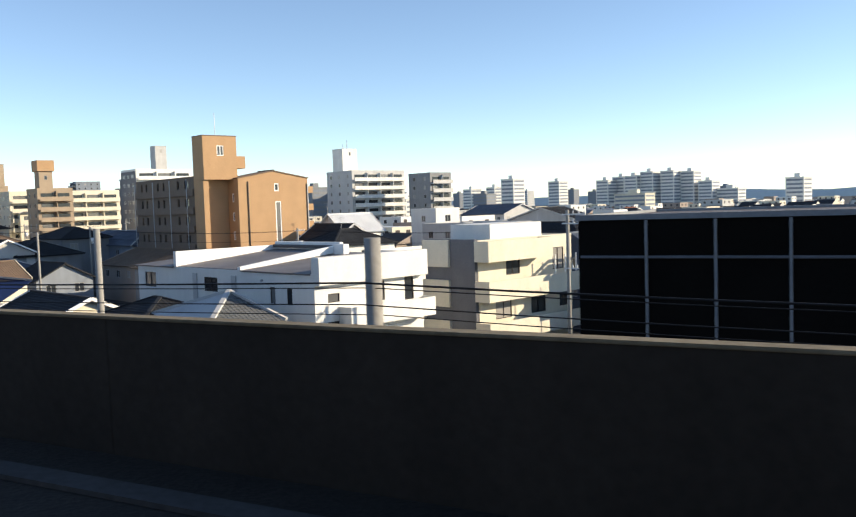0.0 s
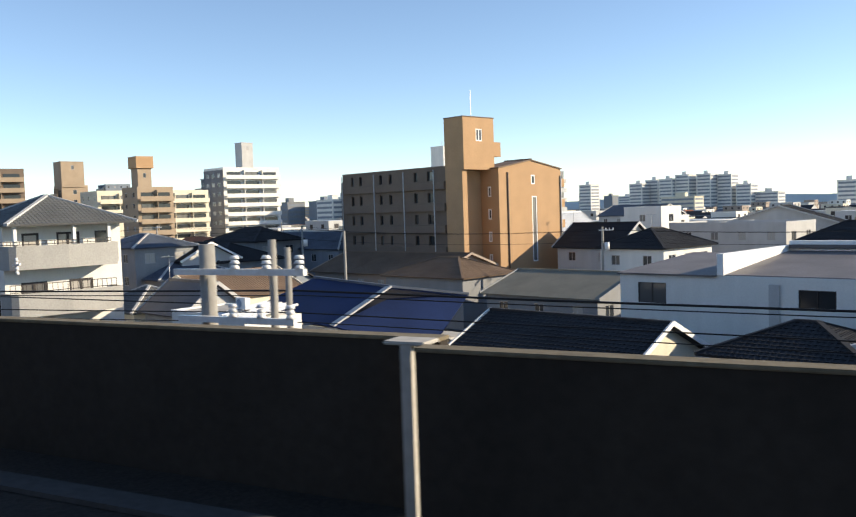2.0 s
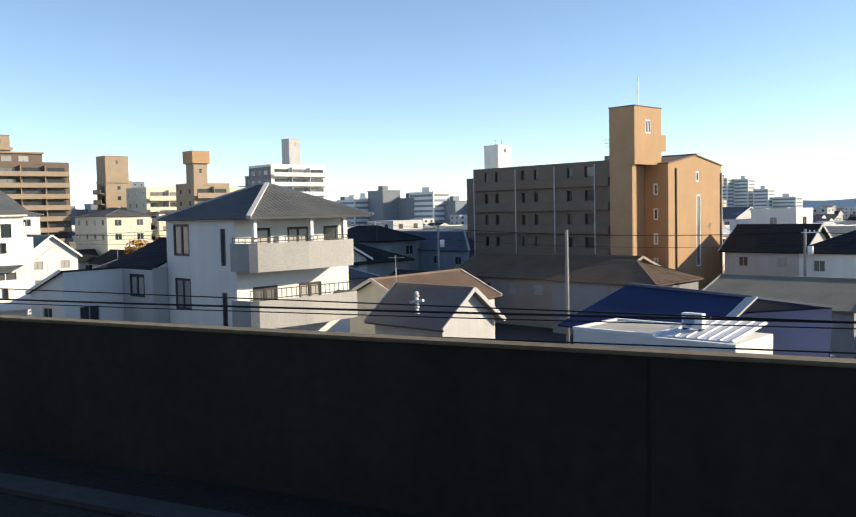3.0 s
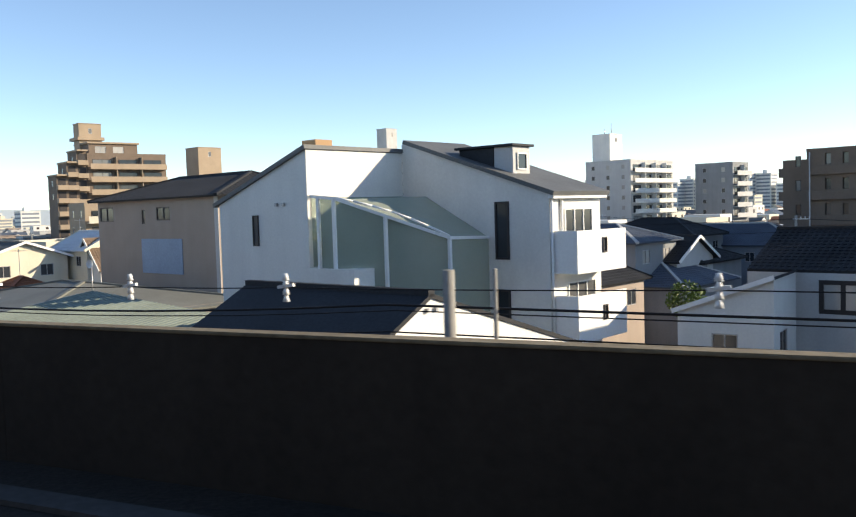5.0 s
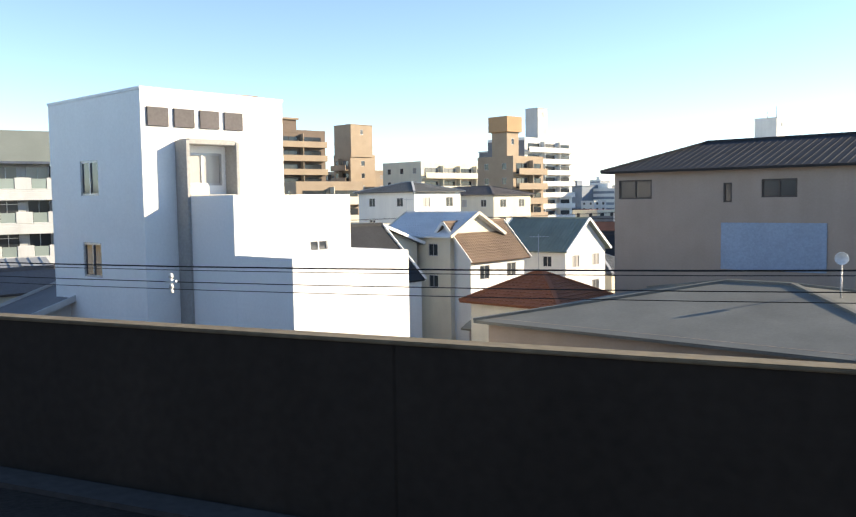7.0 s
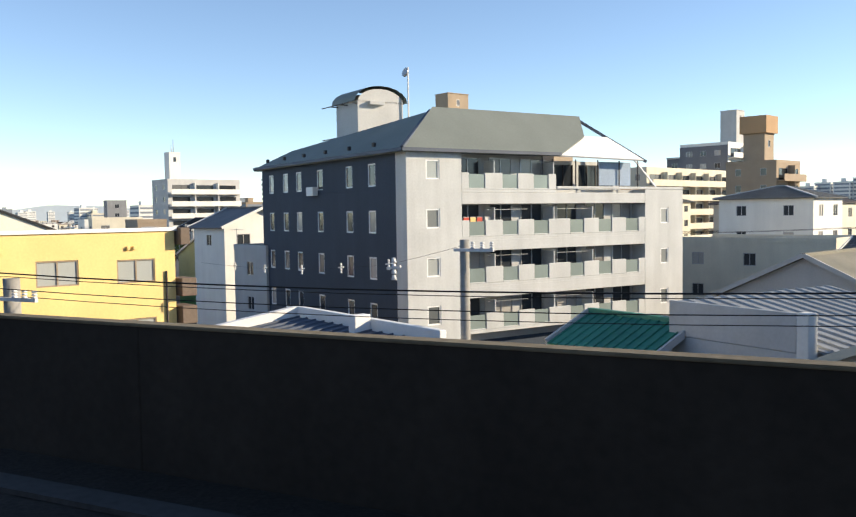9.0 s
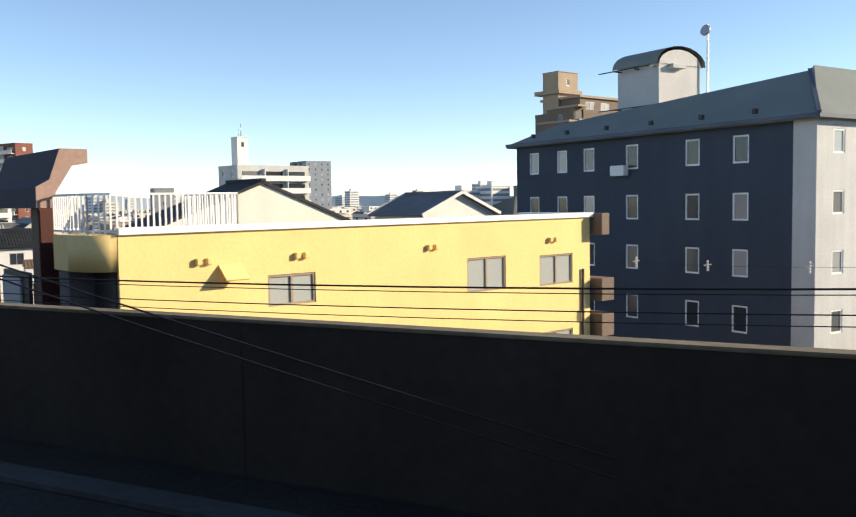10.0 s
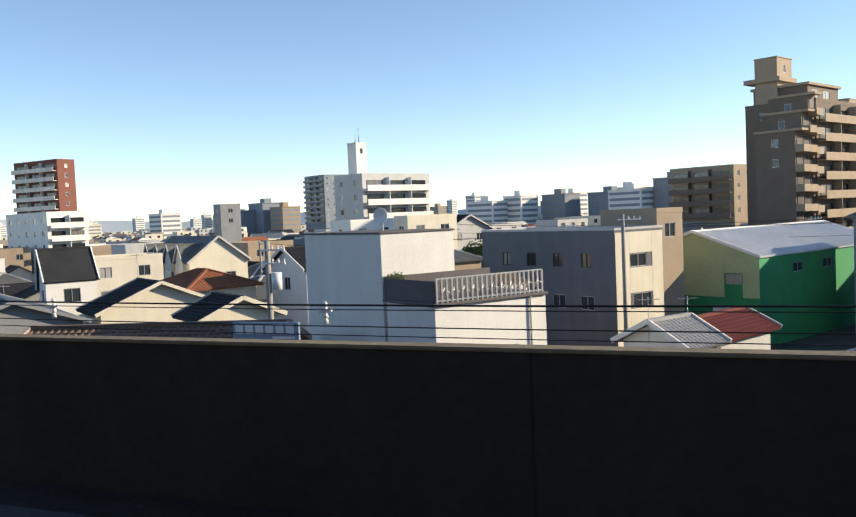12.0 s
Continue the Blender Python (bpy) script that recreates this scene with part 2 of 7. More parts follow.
def window(parent, side, u, z, w, h, off=0.0, leaves=2, frame_mat="alu_frame", pane_mat=None, bar_w=0.06, deep=0.08):
    """A window set in side f (front, at y = off), e (end, at x = off), b (back) or l (left); u is its middle along the wall."""
    key = frame_mat
    fm, pm = window_meshes(w, h, leaves, bar_w)
    turn = {"f": 0, "e": 90, "b": 180, "l": 270}[side]
    m = pose(u, off, z) if side in "fb" else pose(off, u, z)
    m = m @ pose(0, 0, 0, 0, 0, turn) @ pose(0, deep - 0.05, 0)
    wk = (fm.name, key)
    if wk not in SHARED:
        SHARED[wk] = fm if not fm.materials else fm.copy()
    f = part_of("window", SHARED[wk], M[key], parent, at=m)
    pk = (pm.name, (pane_mat or PANE).name)
    if pk not in SHARED:
        SHARED[pk] = pm if not pm.materials else pm.copy()
    part_of("pane", SHARED[pk], pane_mat or PANE, f)
    return f


def body(parent, L, D, H, wins=(), mat="white_plaster", name="wall", x1=0.0, y0=0.0, z0=0.0, deep=0.12, frame_mat="alu_frame", pane_mat=None, **kw):
    """Walls x1-L..x1, y0..y0+D, z0..H. wins: (side, middle, sill, width, height[, leaves])."""
    FOOT.append((parent.matrix_basis.inverted(), x1 - L, x1, y0, y0 + D))
    bm = bmesh.new()
    h = {"f": [], "e": [], "b": [], "l": []}
    for w in wins:
        h[w[0]].append((w[1] - w[3] / 2, w[1] + w[3] / 2, w[2], w[2] + w[4]))
    x0, y1 = x1 - L, y0 + D
    pierced(bm, (0, y0, 0), (1, 0, 0), (0, -1, 0), x0, x1, z0, H, h["f"], deep)
    pierced(bm, (x1, 0, 0), (0, 1, 0), (1, 0, 0), y0, y1, z0, H, h["e"], deep)
    pierced(bm, (0, y1, 0), (1, 0, 0), (0, 1, 0), x0, x1, z0, H, h["b"], deep)
    pierced(bm, (x0, 0, 0), (0, 1, 0), (-1, 0, 0), y0, y1, z0, H, h["l"], deep)
    quad(bm, (x0, y0, H), (x1, y0, H), (x1, y1, H), (x0, y1, H))
    ob = part(name, bm, M[mat], parent)
    for w in wins:
        off = {"f": y0, "e": x1, "b": y1, "l": x0}[w[0]]
        window(parent, w[0], w[1], w[2], w[3], w[4], off, w[5] if len(w) > 5 else 2, frame_mat, pane_mat, deep=deep, **kw)
    return ob


def roof_plane(bm, pts, thick=0.12, rib=None):
    """A roof slab; the first two points are its eave. rib: spacing, width, height of the tile rolls or seams that run up it."""
    p = [Vector(q) for q in pts]
    n = (p[1] - p[0]).cross(p[2] - p[0]).normalized()
    if n.z < 0:
        n = -n
    u = (p[1] - p[0]).normalized()
    v = n.cross(u)
    if v.z < 0:
        v = -v
    uv = [((q - p[0]).dot(u), (q - p[0]).dot(v)) for q in p]
    lo, hi = min(a for a, _ in uv), max(a for a, _ in uv)
    stations = {round(a, 4): 0.0 for a, _ in uv}
    if rib:
        sp, w, hgt = rib
        s = lo + sp / 2
        while s < hi - w / 2:
            for k, z in ((-0.5, 0), (-0.25, hgt), (0.25, hgt), (0.5, 0)):
                stations[round(s + k * w, 4)] = z
            s += sp
    rows = []
    for a in sorted(stations):
        vs = []
        for i in range(len(uv)):
            (c, d), (e, f) = uv[i], uv[(i + 1) % len(uv)]
            if abs(c - a) < 2e-4:
                vs.append(d)
            if abs(e - a) < 2e-4:
                vs.append(f)
            if (c - a) * (e - a) < 0:
                vs.append(d + (f - d) * (a - c) / (e - c))
        if vs:
            z = stations[a]
            q0, q1 = p[0] + u * a + v * min(vs), p[0] + u * a + v * max(vs)
            rows.append([bm.verts.new(q0 + n * z), bm.verts.new(q1 + n * z), bm.verts.new(q1 - n * thick), bm.verts.new(q0 - n * thick)])
    for r, t in zip(rows, rows[1:]):
        for i in range(4):
            bm.faces.new((r[i], r[(i + 1) % 4], t[(i + 1) % 4], t[i]))
    bm.faces.new(rows[0][::-1])
    bm.faces.new(rows[-1])
    if rib is TILES:
        top = max(b for _, b in uv)
        b = 0.3
        while b < top - 0.05:
            cut = []
            for i in range(len(uv)):
                (c, d), (e, f) = uv[i], uv[(i + 1) % len(uv)]
                if (d - b) * (f - b) < 0:
                    cut.append(c + (e - c) * (b - d) / (f - d))
            if len(cut) == 2 and abs(cut[0] - cut[1]) > 0.3:
                a0, a1 = min(cut), max(cut)
                q = [p[0] + u * a + v * (b + k) + n * z for k, z in ((0.0, 0.002), (0.0, 0.05), (0.12, 0.004)) for a in (a0, a1)]
                w = [bm.verts.new(x) for x in q]
                bm.faces.new((w[0], w[1], w[3], w[2]))
                bm.faces.new((w[2], w[3], w[5], w[4]))
                bm.faces.new((w[0], w[4], min((k for r in rows for k in r[:2]), key=lambda k: (k.co - w[0].co).length_squared)))
            b += 0.33


TILES, SEAMS, WIDE = (0.30, 0.17, 0.035), (0.42, 0.05, 0.05), (0.75, 0.12, 0.10)


def roof_gable(parent, x0, x1, y0, y1, H, rise, mat, along="x", over=0.45, rib=TILES, gable_mat=None, ridge_mat=None, mid=None, verge=None):
    """A gable roof over x0..x1, y0..y1 with its ridge along x or y, and the gable walls under it."""
    bm = bmesh.new()
    if along == "x":
        c = (y0 + y1) / 2 if mid is None else mid
        s0, s1 = rise / (c - y0), rise / (y1 - c)
        r0, r1 = (x0 - over, c, H + rise), (x1 + over, c, H + rise)
        roof_plane(bm, [(x0 - over, y0 - over, H - over * s0), (x1 + over, y0 - over, H - over * s0), r1, r0], 0.14, rib)
        roof_plane(bm, [(x0 - over, y1 + over, H - over * s1), (x1 + over, y1 + over, H - over * s1), r1, r0], 0.14, rib)
        tri = [[(x, y0, H), (x, c, H + rise - 0.12), (x, y1, H)] for x in (x0, x1)]
    else:
        c = (x0 + x1) / 2 if mid is None else mid
        s0, s1 = rise / (c - x0), rise / (x1 - c)
        r0, r1 = (c, y0 - over, H + rise), (c, y1 + over, H + rise)
        roof_plane(bm, [(x0 - over, y0 - over, H - over * s0), (x0 - over, y1 + over, H - over * s0), r1, r0], 0.14, rib)
        roof_plane(bm, [(x1 + over, y0 - over, H - over * s1), (x1 + over, y1 + over, H - over * s1), r1, r0], 0.14, rib)
        tri = [[(x0, y, H), (c, y, H + rise - 0.12), (x1, y, H)] for y in (y0, y1)]
    bmesh.ops.remove_doubles(bm, verts=bm.verts[:], dist=0.0002)
    ob = part("roof", bm, M[mat], parent)
    bm = bmesh.new()
    bar(bm, r0, r1, 0.28, 0.22)
    part("ridge", bm, M[ridge_mat or mat], ob)
    if verge:
        for e in (r0, r1):
            for z in ((y0 - over, y1 + over) if along == "x" else (x0 - over, x1 + over)):
                zz = H - over * ((s0 if z < c else s1))
                foot = (e[0], z, zz) if along == "x" else (z, e[1], zz)
                bm = bmesh.new()
                bar(bm, foot, e, 0.1, 0.26)
                part("bargeboard", bm, M[verge], ob)
    if gable_mat:
        for t in tri:
            bm = bmesh.new()
            bm.faces.new([bm.verts.new(q) for q in t])
            part("gable", bm, M[gable_mat], parent)
    return ob


def roof_hip(parent, x0, x1, y0, y1, H, rise, mat, over=0.5, rib=TILES, inset=None, ridge_mat=None):
    bm = bmesh.new()
    X0, X1, Y0, Y1 = x0 - over, x1 + over, y0 - over, y1 + over
    z = H - 0.1
    if X1 - X0 >= Y1 - Y0:
        k = (Y1 - Y0) / 2 if inset is None else inset
        a, b = (X0 + k, (Y0 + Y1) / 2, H + rise), (X1 - k, (Y0 + Y1) / 2, H + rise)
        planes = [[(X0, Y0, z), (X1, Y0, z), b, a], [(X0, Y1, z), (X1, Y1, z), b, a], [(X0, Y0, z), (X0, Y1, z), a], [(X1, Y0, z), (X1, Y1, z), b]]
        hips = [((X0, Y0, z), a), ((X0, Y1, z), a), ((X1, Y0, z), b), ((X1, Y1, z), b), (a, b)]
    else:
        k = (X1 - X0) / 2 if inset is None else inset
        a, b = ((X0 + X1) / 2, Y0 + k, H + rise), ((X0 + X1) / 2, Y1 - k, H + rise)
        planes = [[(X0, Y0, z), (X0, Y1, z), b, a], [(X1, Y0, z), (X1, Y1, z), b, a], [(X0, Y0, z), (X1, Y0, z), a], [(X0, Y1, z), (X1, Y1, z), b]]
        hips = [((X0, Y0, z), a), ((X1, Y0, z), a), ((X0, Y1, z), b), ((X1, Y1, z), b), (a, b)]
    for q in planes:
        roof_plane(bm, q, 0.14, rib)
    bmesh.ops.remove_doubles(bm, verts=bm.verts[:], dist=0.0002)
    ob = part("roof", bm, M[mat], parent)
    bm = bmesh.new()
    for p, q in hips:
        bar(bm, p, q, 0.26, 0.2)
    part("ridge", bm, M[ridge_mat or mat], ob)
    return ob


def roof_flat(parent, x0, x1, y0, y1, H, mat="concrete", rim="white_plaster", high=0.4, wide=0.18, out=0.03):
    bm = bmesh.new()
    box(bm, x0 + wide, x1 - wide, y0 + wide, y1 - wide, H + 0.004, H + 0.05)
    part("roof", bm, M[mat], parent)
    bm = bmesh.new()
    a, b, c, d = x0 - out, x1 + out, y0 - out, y1 + out
    box(bm, a, b, c, c + wide, H + 0.004, H + high)
    box(bm, a, b, d - wide, d, H + 0.004, H + high)
    box(bm, a, a + wide, c + wide, d - wide, H + 0.004, H + high)
    box(bm, b - wide, b, c + wide, d - wide, H + 0.004, H + high)
    part("parapet", bm, M[rim], parent)


def slab(parent, name, mat, x0, x1, y0, y1, z0, z1, label=""):
    bm = bmesh.new()
    box(bm, x0, x1, y0, y1, z0, z1)
    bmesh.ops.bevel(bm, geom=bm.edges[:], offset=min(0.02, (z1 - z0) / 5, abs(x1 - x0) / 5, abs(y1 - y0) / 5), segments=1, affect="EDGES")
    return part(name, bm, M[mat], parent, label)


def balcony(parent, side, u0, u1, z, off, deep=1.2, high=1.05, mat="white_plaster", slab_h=0.18):
    """A balcony tray that stands out of side f or e by deep, its floor at z."""
    bm = bmesh.new()
    t = 0.12
    def bx(a, b, c, d, e, f):
        if side == "f":
            box(bm, a, b, off - d, off - c, e, f)
        else:
            box(bm, off + c, off + d, a, b, e, f)
    bx(u0, u1, 0.004, deep, z - slab_h, z)
    bx(u0, u1, deep - t, deep, z + 0.003, z + high)
    bx(u0, u0 + t, 0.004, deep - t, z + 0.003, z + high)
    bx(u1 - t, u1, 0.004, deep - t, z + 0.003, z + high)
    return part("balcony", bm, M[mat], parent)


def railing(parent, pts, z, high, mat, gap=0.14, w=0.03, name="railing"):
    """Two rails along a line of points, with upright bars as parts of their own."""
    rails = bmesh.new()
    uprights = []
    for (ax, ay), (bx, by) in zip(pts, pts[1:]):
        for hh in (0.08, high):
            bar(rails, (ax, ay, z + hh), (bx, by, z + hh), 0.05)
        n = max(1, round(math.hypot(bx - ax, by - ay) / gap))
        uprights += [(ax + (bx - ax) * i / n, ay + (by - ay) * i / n) for i in range(n + 1)]
    ob = part(name, rails, M[mat], parent)
    bm = bmesh.new()
    bar(bm, (0, 0, 0), (0, 0, high), w)
    me = bpy.data.meshes.new("baluster")
    bm.to_mesh(me)
    bm.free()
    for x, y in uprights:
        part_of("baluster", me, M[mat], ob, at=pose(x, y, z))
    return ob

# ---- ground, viaduct ----
bm = bmesh.new()
quad(bm, (-2600, -120, 0), (700, -120, 0), (700, 3200, 0), (-2600, 3200, 0))
tagged(part("ground", bm, M["asphalt"]), "grey asphalt streets and yards between the houses", "ground", kind="structure")

DECK, WALL_Y, WALL_TOP = 10.2, 6.85, 11.84
bm = bmesh.new()
box(bm, -420, 90, -4.5, WALL_Y + 0.25, DECK - 1.2, DECK)
tagged(part("viaduct_deck", bm, M["gravel"]), "dark ballasted concrete deck of the railway viaduct", "viaduct", kind="structure")
# the wall stands nearer to the track on the two short bridge spans
for a, b, y in ((-27.95, 80, WALL_Y), (-46.6, -27.97, 6.28), (-146.08, -46.62, WALL_Y - 0.02), (-163.5, -146.1, 6.2), (-410, -163.52, WALL_Y)):
    wall = new("parapet_wall")
    tagged(wall, "concrete viaduct parapet wall, shade put into its near-black colour", "wall", kind="structure")
    x = a
    while x < b - 0.05:
        e = min(x + 10.0, b)
        bm = bmesh.new()
        # near-black panels stand for the shaded inner face
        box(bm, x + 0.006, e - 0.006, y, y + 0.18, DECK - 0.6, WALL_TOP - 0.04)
        part("panel", bm, M["wall_concrete_in_shade"], wall)
        x = e
    bm = bmesh.new()
    box(bm, a, b, y - 0.02, y + 0.2, WALL_TOP - 0.037, WALL_TOP)
    bmesh.ops.bevel(bm, geom=bm.edges[:], offset=0.01, segments=2, affect="EDGES")
    part("coping", bm, M["coping"], wall, "pale sunlit concrete coping")
    if y < 6.5:
        bm = bmesh.new()
        box(bm, b - 0.2, b + 0.012, y + 0.002, WALL_Y + 0.22, DECK - 0.6, WALL_TOP + 0.004)
        bmesh.ops.bevel(bm, geom=bm.edges[:], offset=0.012, segments=2, affect="EDGES")
        part("return_wall", bm, M["bare_concrete"], wall, "pale concrete return at the end of the span")
    elif -100 < b < -40:
        bm = bmesh.new()
        box(bm, b - 0.24, b - 0.13, y - 0.33, y - 0.23, DECK - 0.6, WALL_TOP - 0.03)
        part("joint_post", bm, M["concrete"], wall, "pale upright post in the gap of the wall")
        bm = bmesh.new()
        box(bm, b - 0.42, b + 0.014, y - 0.34, y - 0.03, WALL_TOP - 0.028, WALL_TOP + 0.006)
        bmesh.ops.bevel(bm, geom=bm.edges[:], offset=0.015, segments=2, affect="EDGES")
        part("joint_cap", bm, M["concrete"], wall, "pale concrete cap at the joint")
# banded drain pipe at the end of the second span
pipe = thing("drain_pipe", -146.14, 6.0, DECK, 0, "thin drain pipe painted in grey, blue and white bands", "pipe")
for z0, z1, key in ((0.0, 0.72, "white_paint"), (0.724, 1.12, "pipe_blue"), (1.124, 1.62, "alu_frame")):
    bm = bmesh.new()
    tube(bm, (0, 0, z0), (0, 0, z1), 0.055, n=12)
    part("band", bm, M[key], pipe)
# bent yellow marker plates beside the track
for x in (-57.2, -27.67):
    mk = thing("lineside_marker", x, 5.12, DECK, 0, "small bent yellow marker plate on a dark post", "marker", "markers beside the track")
    bm = bmesh.new()
    bar(bm, (0, 0.03, 0), (0, 0.03, 1.22), 0.02)
    part("post", bm, M["cable_black"], mk)
    bm = bmesh.new()
    lo = [bm.verts.new(p) for p in ((-0.02, 0.0, 1.14), (0.05, 0.0, 1.16), (0.1, -0.01, 1.32), (-0.02, -0.02, 1.3), (-0.13, -0.03, 1.36), (-0.09, -0.02, 1.27))]
    hi = [bm.verts.new(v.co + Vector((0, 0.012, 0))) for v in lo]
    bm.faces.new(lo)
    bm.faces.new(hi[::-1])
    for i in range(6):
        bm.faces.new((lo[(i + 1) % 6], lo[i], hi[i], hi[(i + 1) % 6]))
    part("plate", bm, M["yellow_rust"], mk)
    bm = bmesh.new()
    bar(bm, (-0.13, -0.03, 1.36), (0.1, 0.02, 1.45), 0.05, 0.03)
    part("bracket", bm, M["alu_frame"], mk)
bm = bmesh.new()
box(bm, -410, 80, 5.7, 6.05, DECK + 0.004, DECK + 0.06)
tagged(part("cable_trough", bm, M["asphalt"]), "low concrete cable trough along the parapet", "cable trough", kind="structure")
for y in (2.35, 3.42):
    bm = bmesh.new()
    box(bm, -410, 80, y - 0.07, y + 0.07, DECK + 0.004, DECK + 0.02)
    box(bm, -410, 80, y - 0.012, y + 0.012, DECK + 0.02, DECK + 0.12)
    box(bm, -410, 80, y - 0.035, y + 0.035, DECK + 0.12, DECK + 0.16)
    tagged(part("rail", bm, M["rail_steel"]), "rusty steel running rail on the ballast", "rail", kind="structure")


def lattice_mast():
    mast = thing("catenary_mast", 0, 0, 0, 0, "weathered steel lattice catenary mast with a small platform", "mast", "masts along the track")
    base, top, h0, h1 = 10.92, 19.5, 0.25, 0.21
    lean = 0.088

    def at(sx, sy, z):
        h = h0 + (h1 - h0) * (z - base) / (top - base)
        return sx * h - lean * (z - base - 1.2), sy * h, z
    for sx, sy in ((-1, -1), (1, -1), (1, 1), (-1, 1)):
        bm = bmesh.new()
        a, b = Vector(at(sx, sy, base)), Vector(at(sx, sy, top))
        bar(bm, a, b, 0.075, 0.016)
        bar(bm, a + Vector((0, -sy * 0.03, 0)), b + Vector((0, -sy * 0.03, 0)), 0.016, 0.075)
        part("leg", bm, M["mast_paint"], mast)
    n, dz = 20, (top - base - 0.3) / 20
    for (ax, ay), (bx, by) in (((-1, -1), (1, -1)), ((1, -1), (1, 1)), ((1, 1), (-1, 1)), ((-1, 1), (-1, -1))):
        for i in range(n):
            z0, z1 = base + 0.2 + dz * i, base + 0.2 + dz * (i + 1)
            s, e = ((ax, ay), (bx, by)) if i % 2 == 0 else ((bx, by), (ax, ay))
            bm = bmesh.new()
            bar(bm, at(*s, z0), at(*e, z1), 0.05, 0.014)
            part("brace", bm, M["mast_paint"] if i > 1 else M["yellow_rust"], mast)
    bm = bmesh.new()
    box(bm, -0.42, 1.22, -0.42, 0.38, base - 0.05, base)
    bmesh.ops.bevel(bm, geom=bm.edges[:], offset=0.01, segments=1, affect="EDGES")
    part("platform", bm, M["asphalt"], mast)
    bm = bmesh.new()
    box(bm, 0.0, 0.36, -0.2, 0.3, DECK, base - 0.052)
    part("plinth", bm, M["asphalt"], mast)
    for x, y in ((1.14, -0.36), (1.14, 0.31)):
        bm = bmesh.new()
        bar(bm, (x, y, base), (x, y, base + 0.92), 0.05)
        part("post", bm, M["yellow_rust"], mast)
    for z in (0.45, 0.92):
        bm = bmesh.new()
        bar(bm, (1.14, -0.36, base + z), (1.14, 0.31, base + z), 0.045)
        part("guard_rail", bm, M["yellow_rust"], mast)
    bm = bmesh.new()
    tube(bm, (0.7, 0.1, base), (0.62 - lean * (top - base), 0.1, top), 0.012, n=6)
    part("stay_wire", bm, M["cable_black"], mast)
    return mast


first = lattice_mast()
for i, x in enumerate((-55.95, -95.92, -137.25, -183.6, -213.72, -248.12)):
    m = pose(x, 6.3, 0)
    if i == 0:
        first.matrix_basis = m
    else:
        last = copy_thing(first, m)
second = [o for o in bpy.data.objects if o.parent is None and o.name.startswith("catenary_mast")][1]
for z0, z1, x, r0, r1, key in ((10.3, 12.05, -0.52, 0.15, 0.13, "pole_concrete"), (11.2, 12.3, -0.36, 0.05, 0.05, "porcelain"), (13.55, 13.85, -0.62, 0.06, 0.05, "porcelain"), (12.12, 12.45, 0.42, 0.06, 0.06, "porcelain")):
    bm = bmesh.new()
    tube(bm, (x, -0.2, z0), (x - 0.05, -0.2, z1), r0, r1, 14)
    part("cable_sleeve", bm, M[key], second, "pale grey cable end sleeve")
bm = bmesh.new()
box(bm, -1.25, 0.8, -0.4, -0.3, 14.5, 14.57)
box(bm, -1.25, 0.8, 0.3, 0.45, 14.5, 14.57)
box(bm, -1.25, -0.3, -0.3, 0.3, 14.5, 14.57)
box(bm, 0.3, 0.8, -0.3, 0.3, 14.5, 14.57)
deck = part("upper_platform", bm, M["mast_paint"], last, "steel work platform with thin rails")
for x, y in ((-1.22, -0.37), (0.77, -0.37), (-1.22, 0.42), (0.77, 0.42), (-0.7, -0.37)):
    bm = bmesh.new()
    bar(bm, (x, y, 14.57), (x, y, 15.5), 0.045)
    part("rail_post", bm, M["mast_paint"], deck)
for z in (15.05, 15.5):
    for y in (-0.37, 0.42):
        bm = bmesh.new()
        bar(bm, (-1.22, y, z), (0.77, y, z), 0.04)
        part("platform_rail", bm, M["mast_paint"], deck)
# tall blocks added across the line, never in view, to cut sky light
for i in range(9):
    bm = bmesh.new()
    box(bm, -430 + 60 * i, -372 + 60 * i, -26, -14, 0, 16 + 3 * (i % 3))
    tagged(part("rear_building_wall", bm, M["grey_concrete"]), "unseen plain grey block added to hold back sky light", "building", kind="structure")


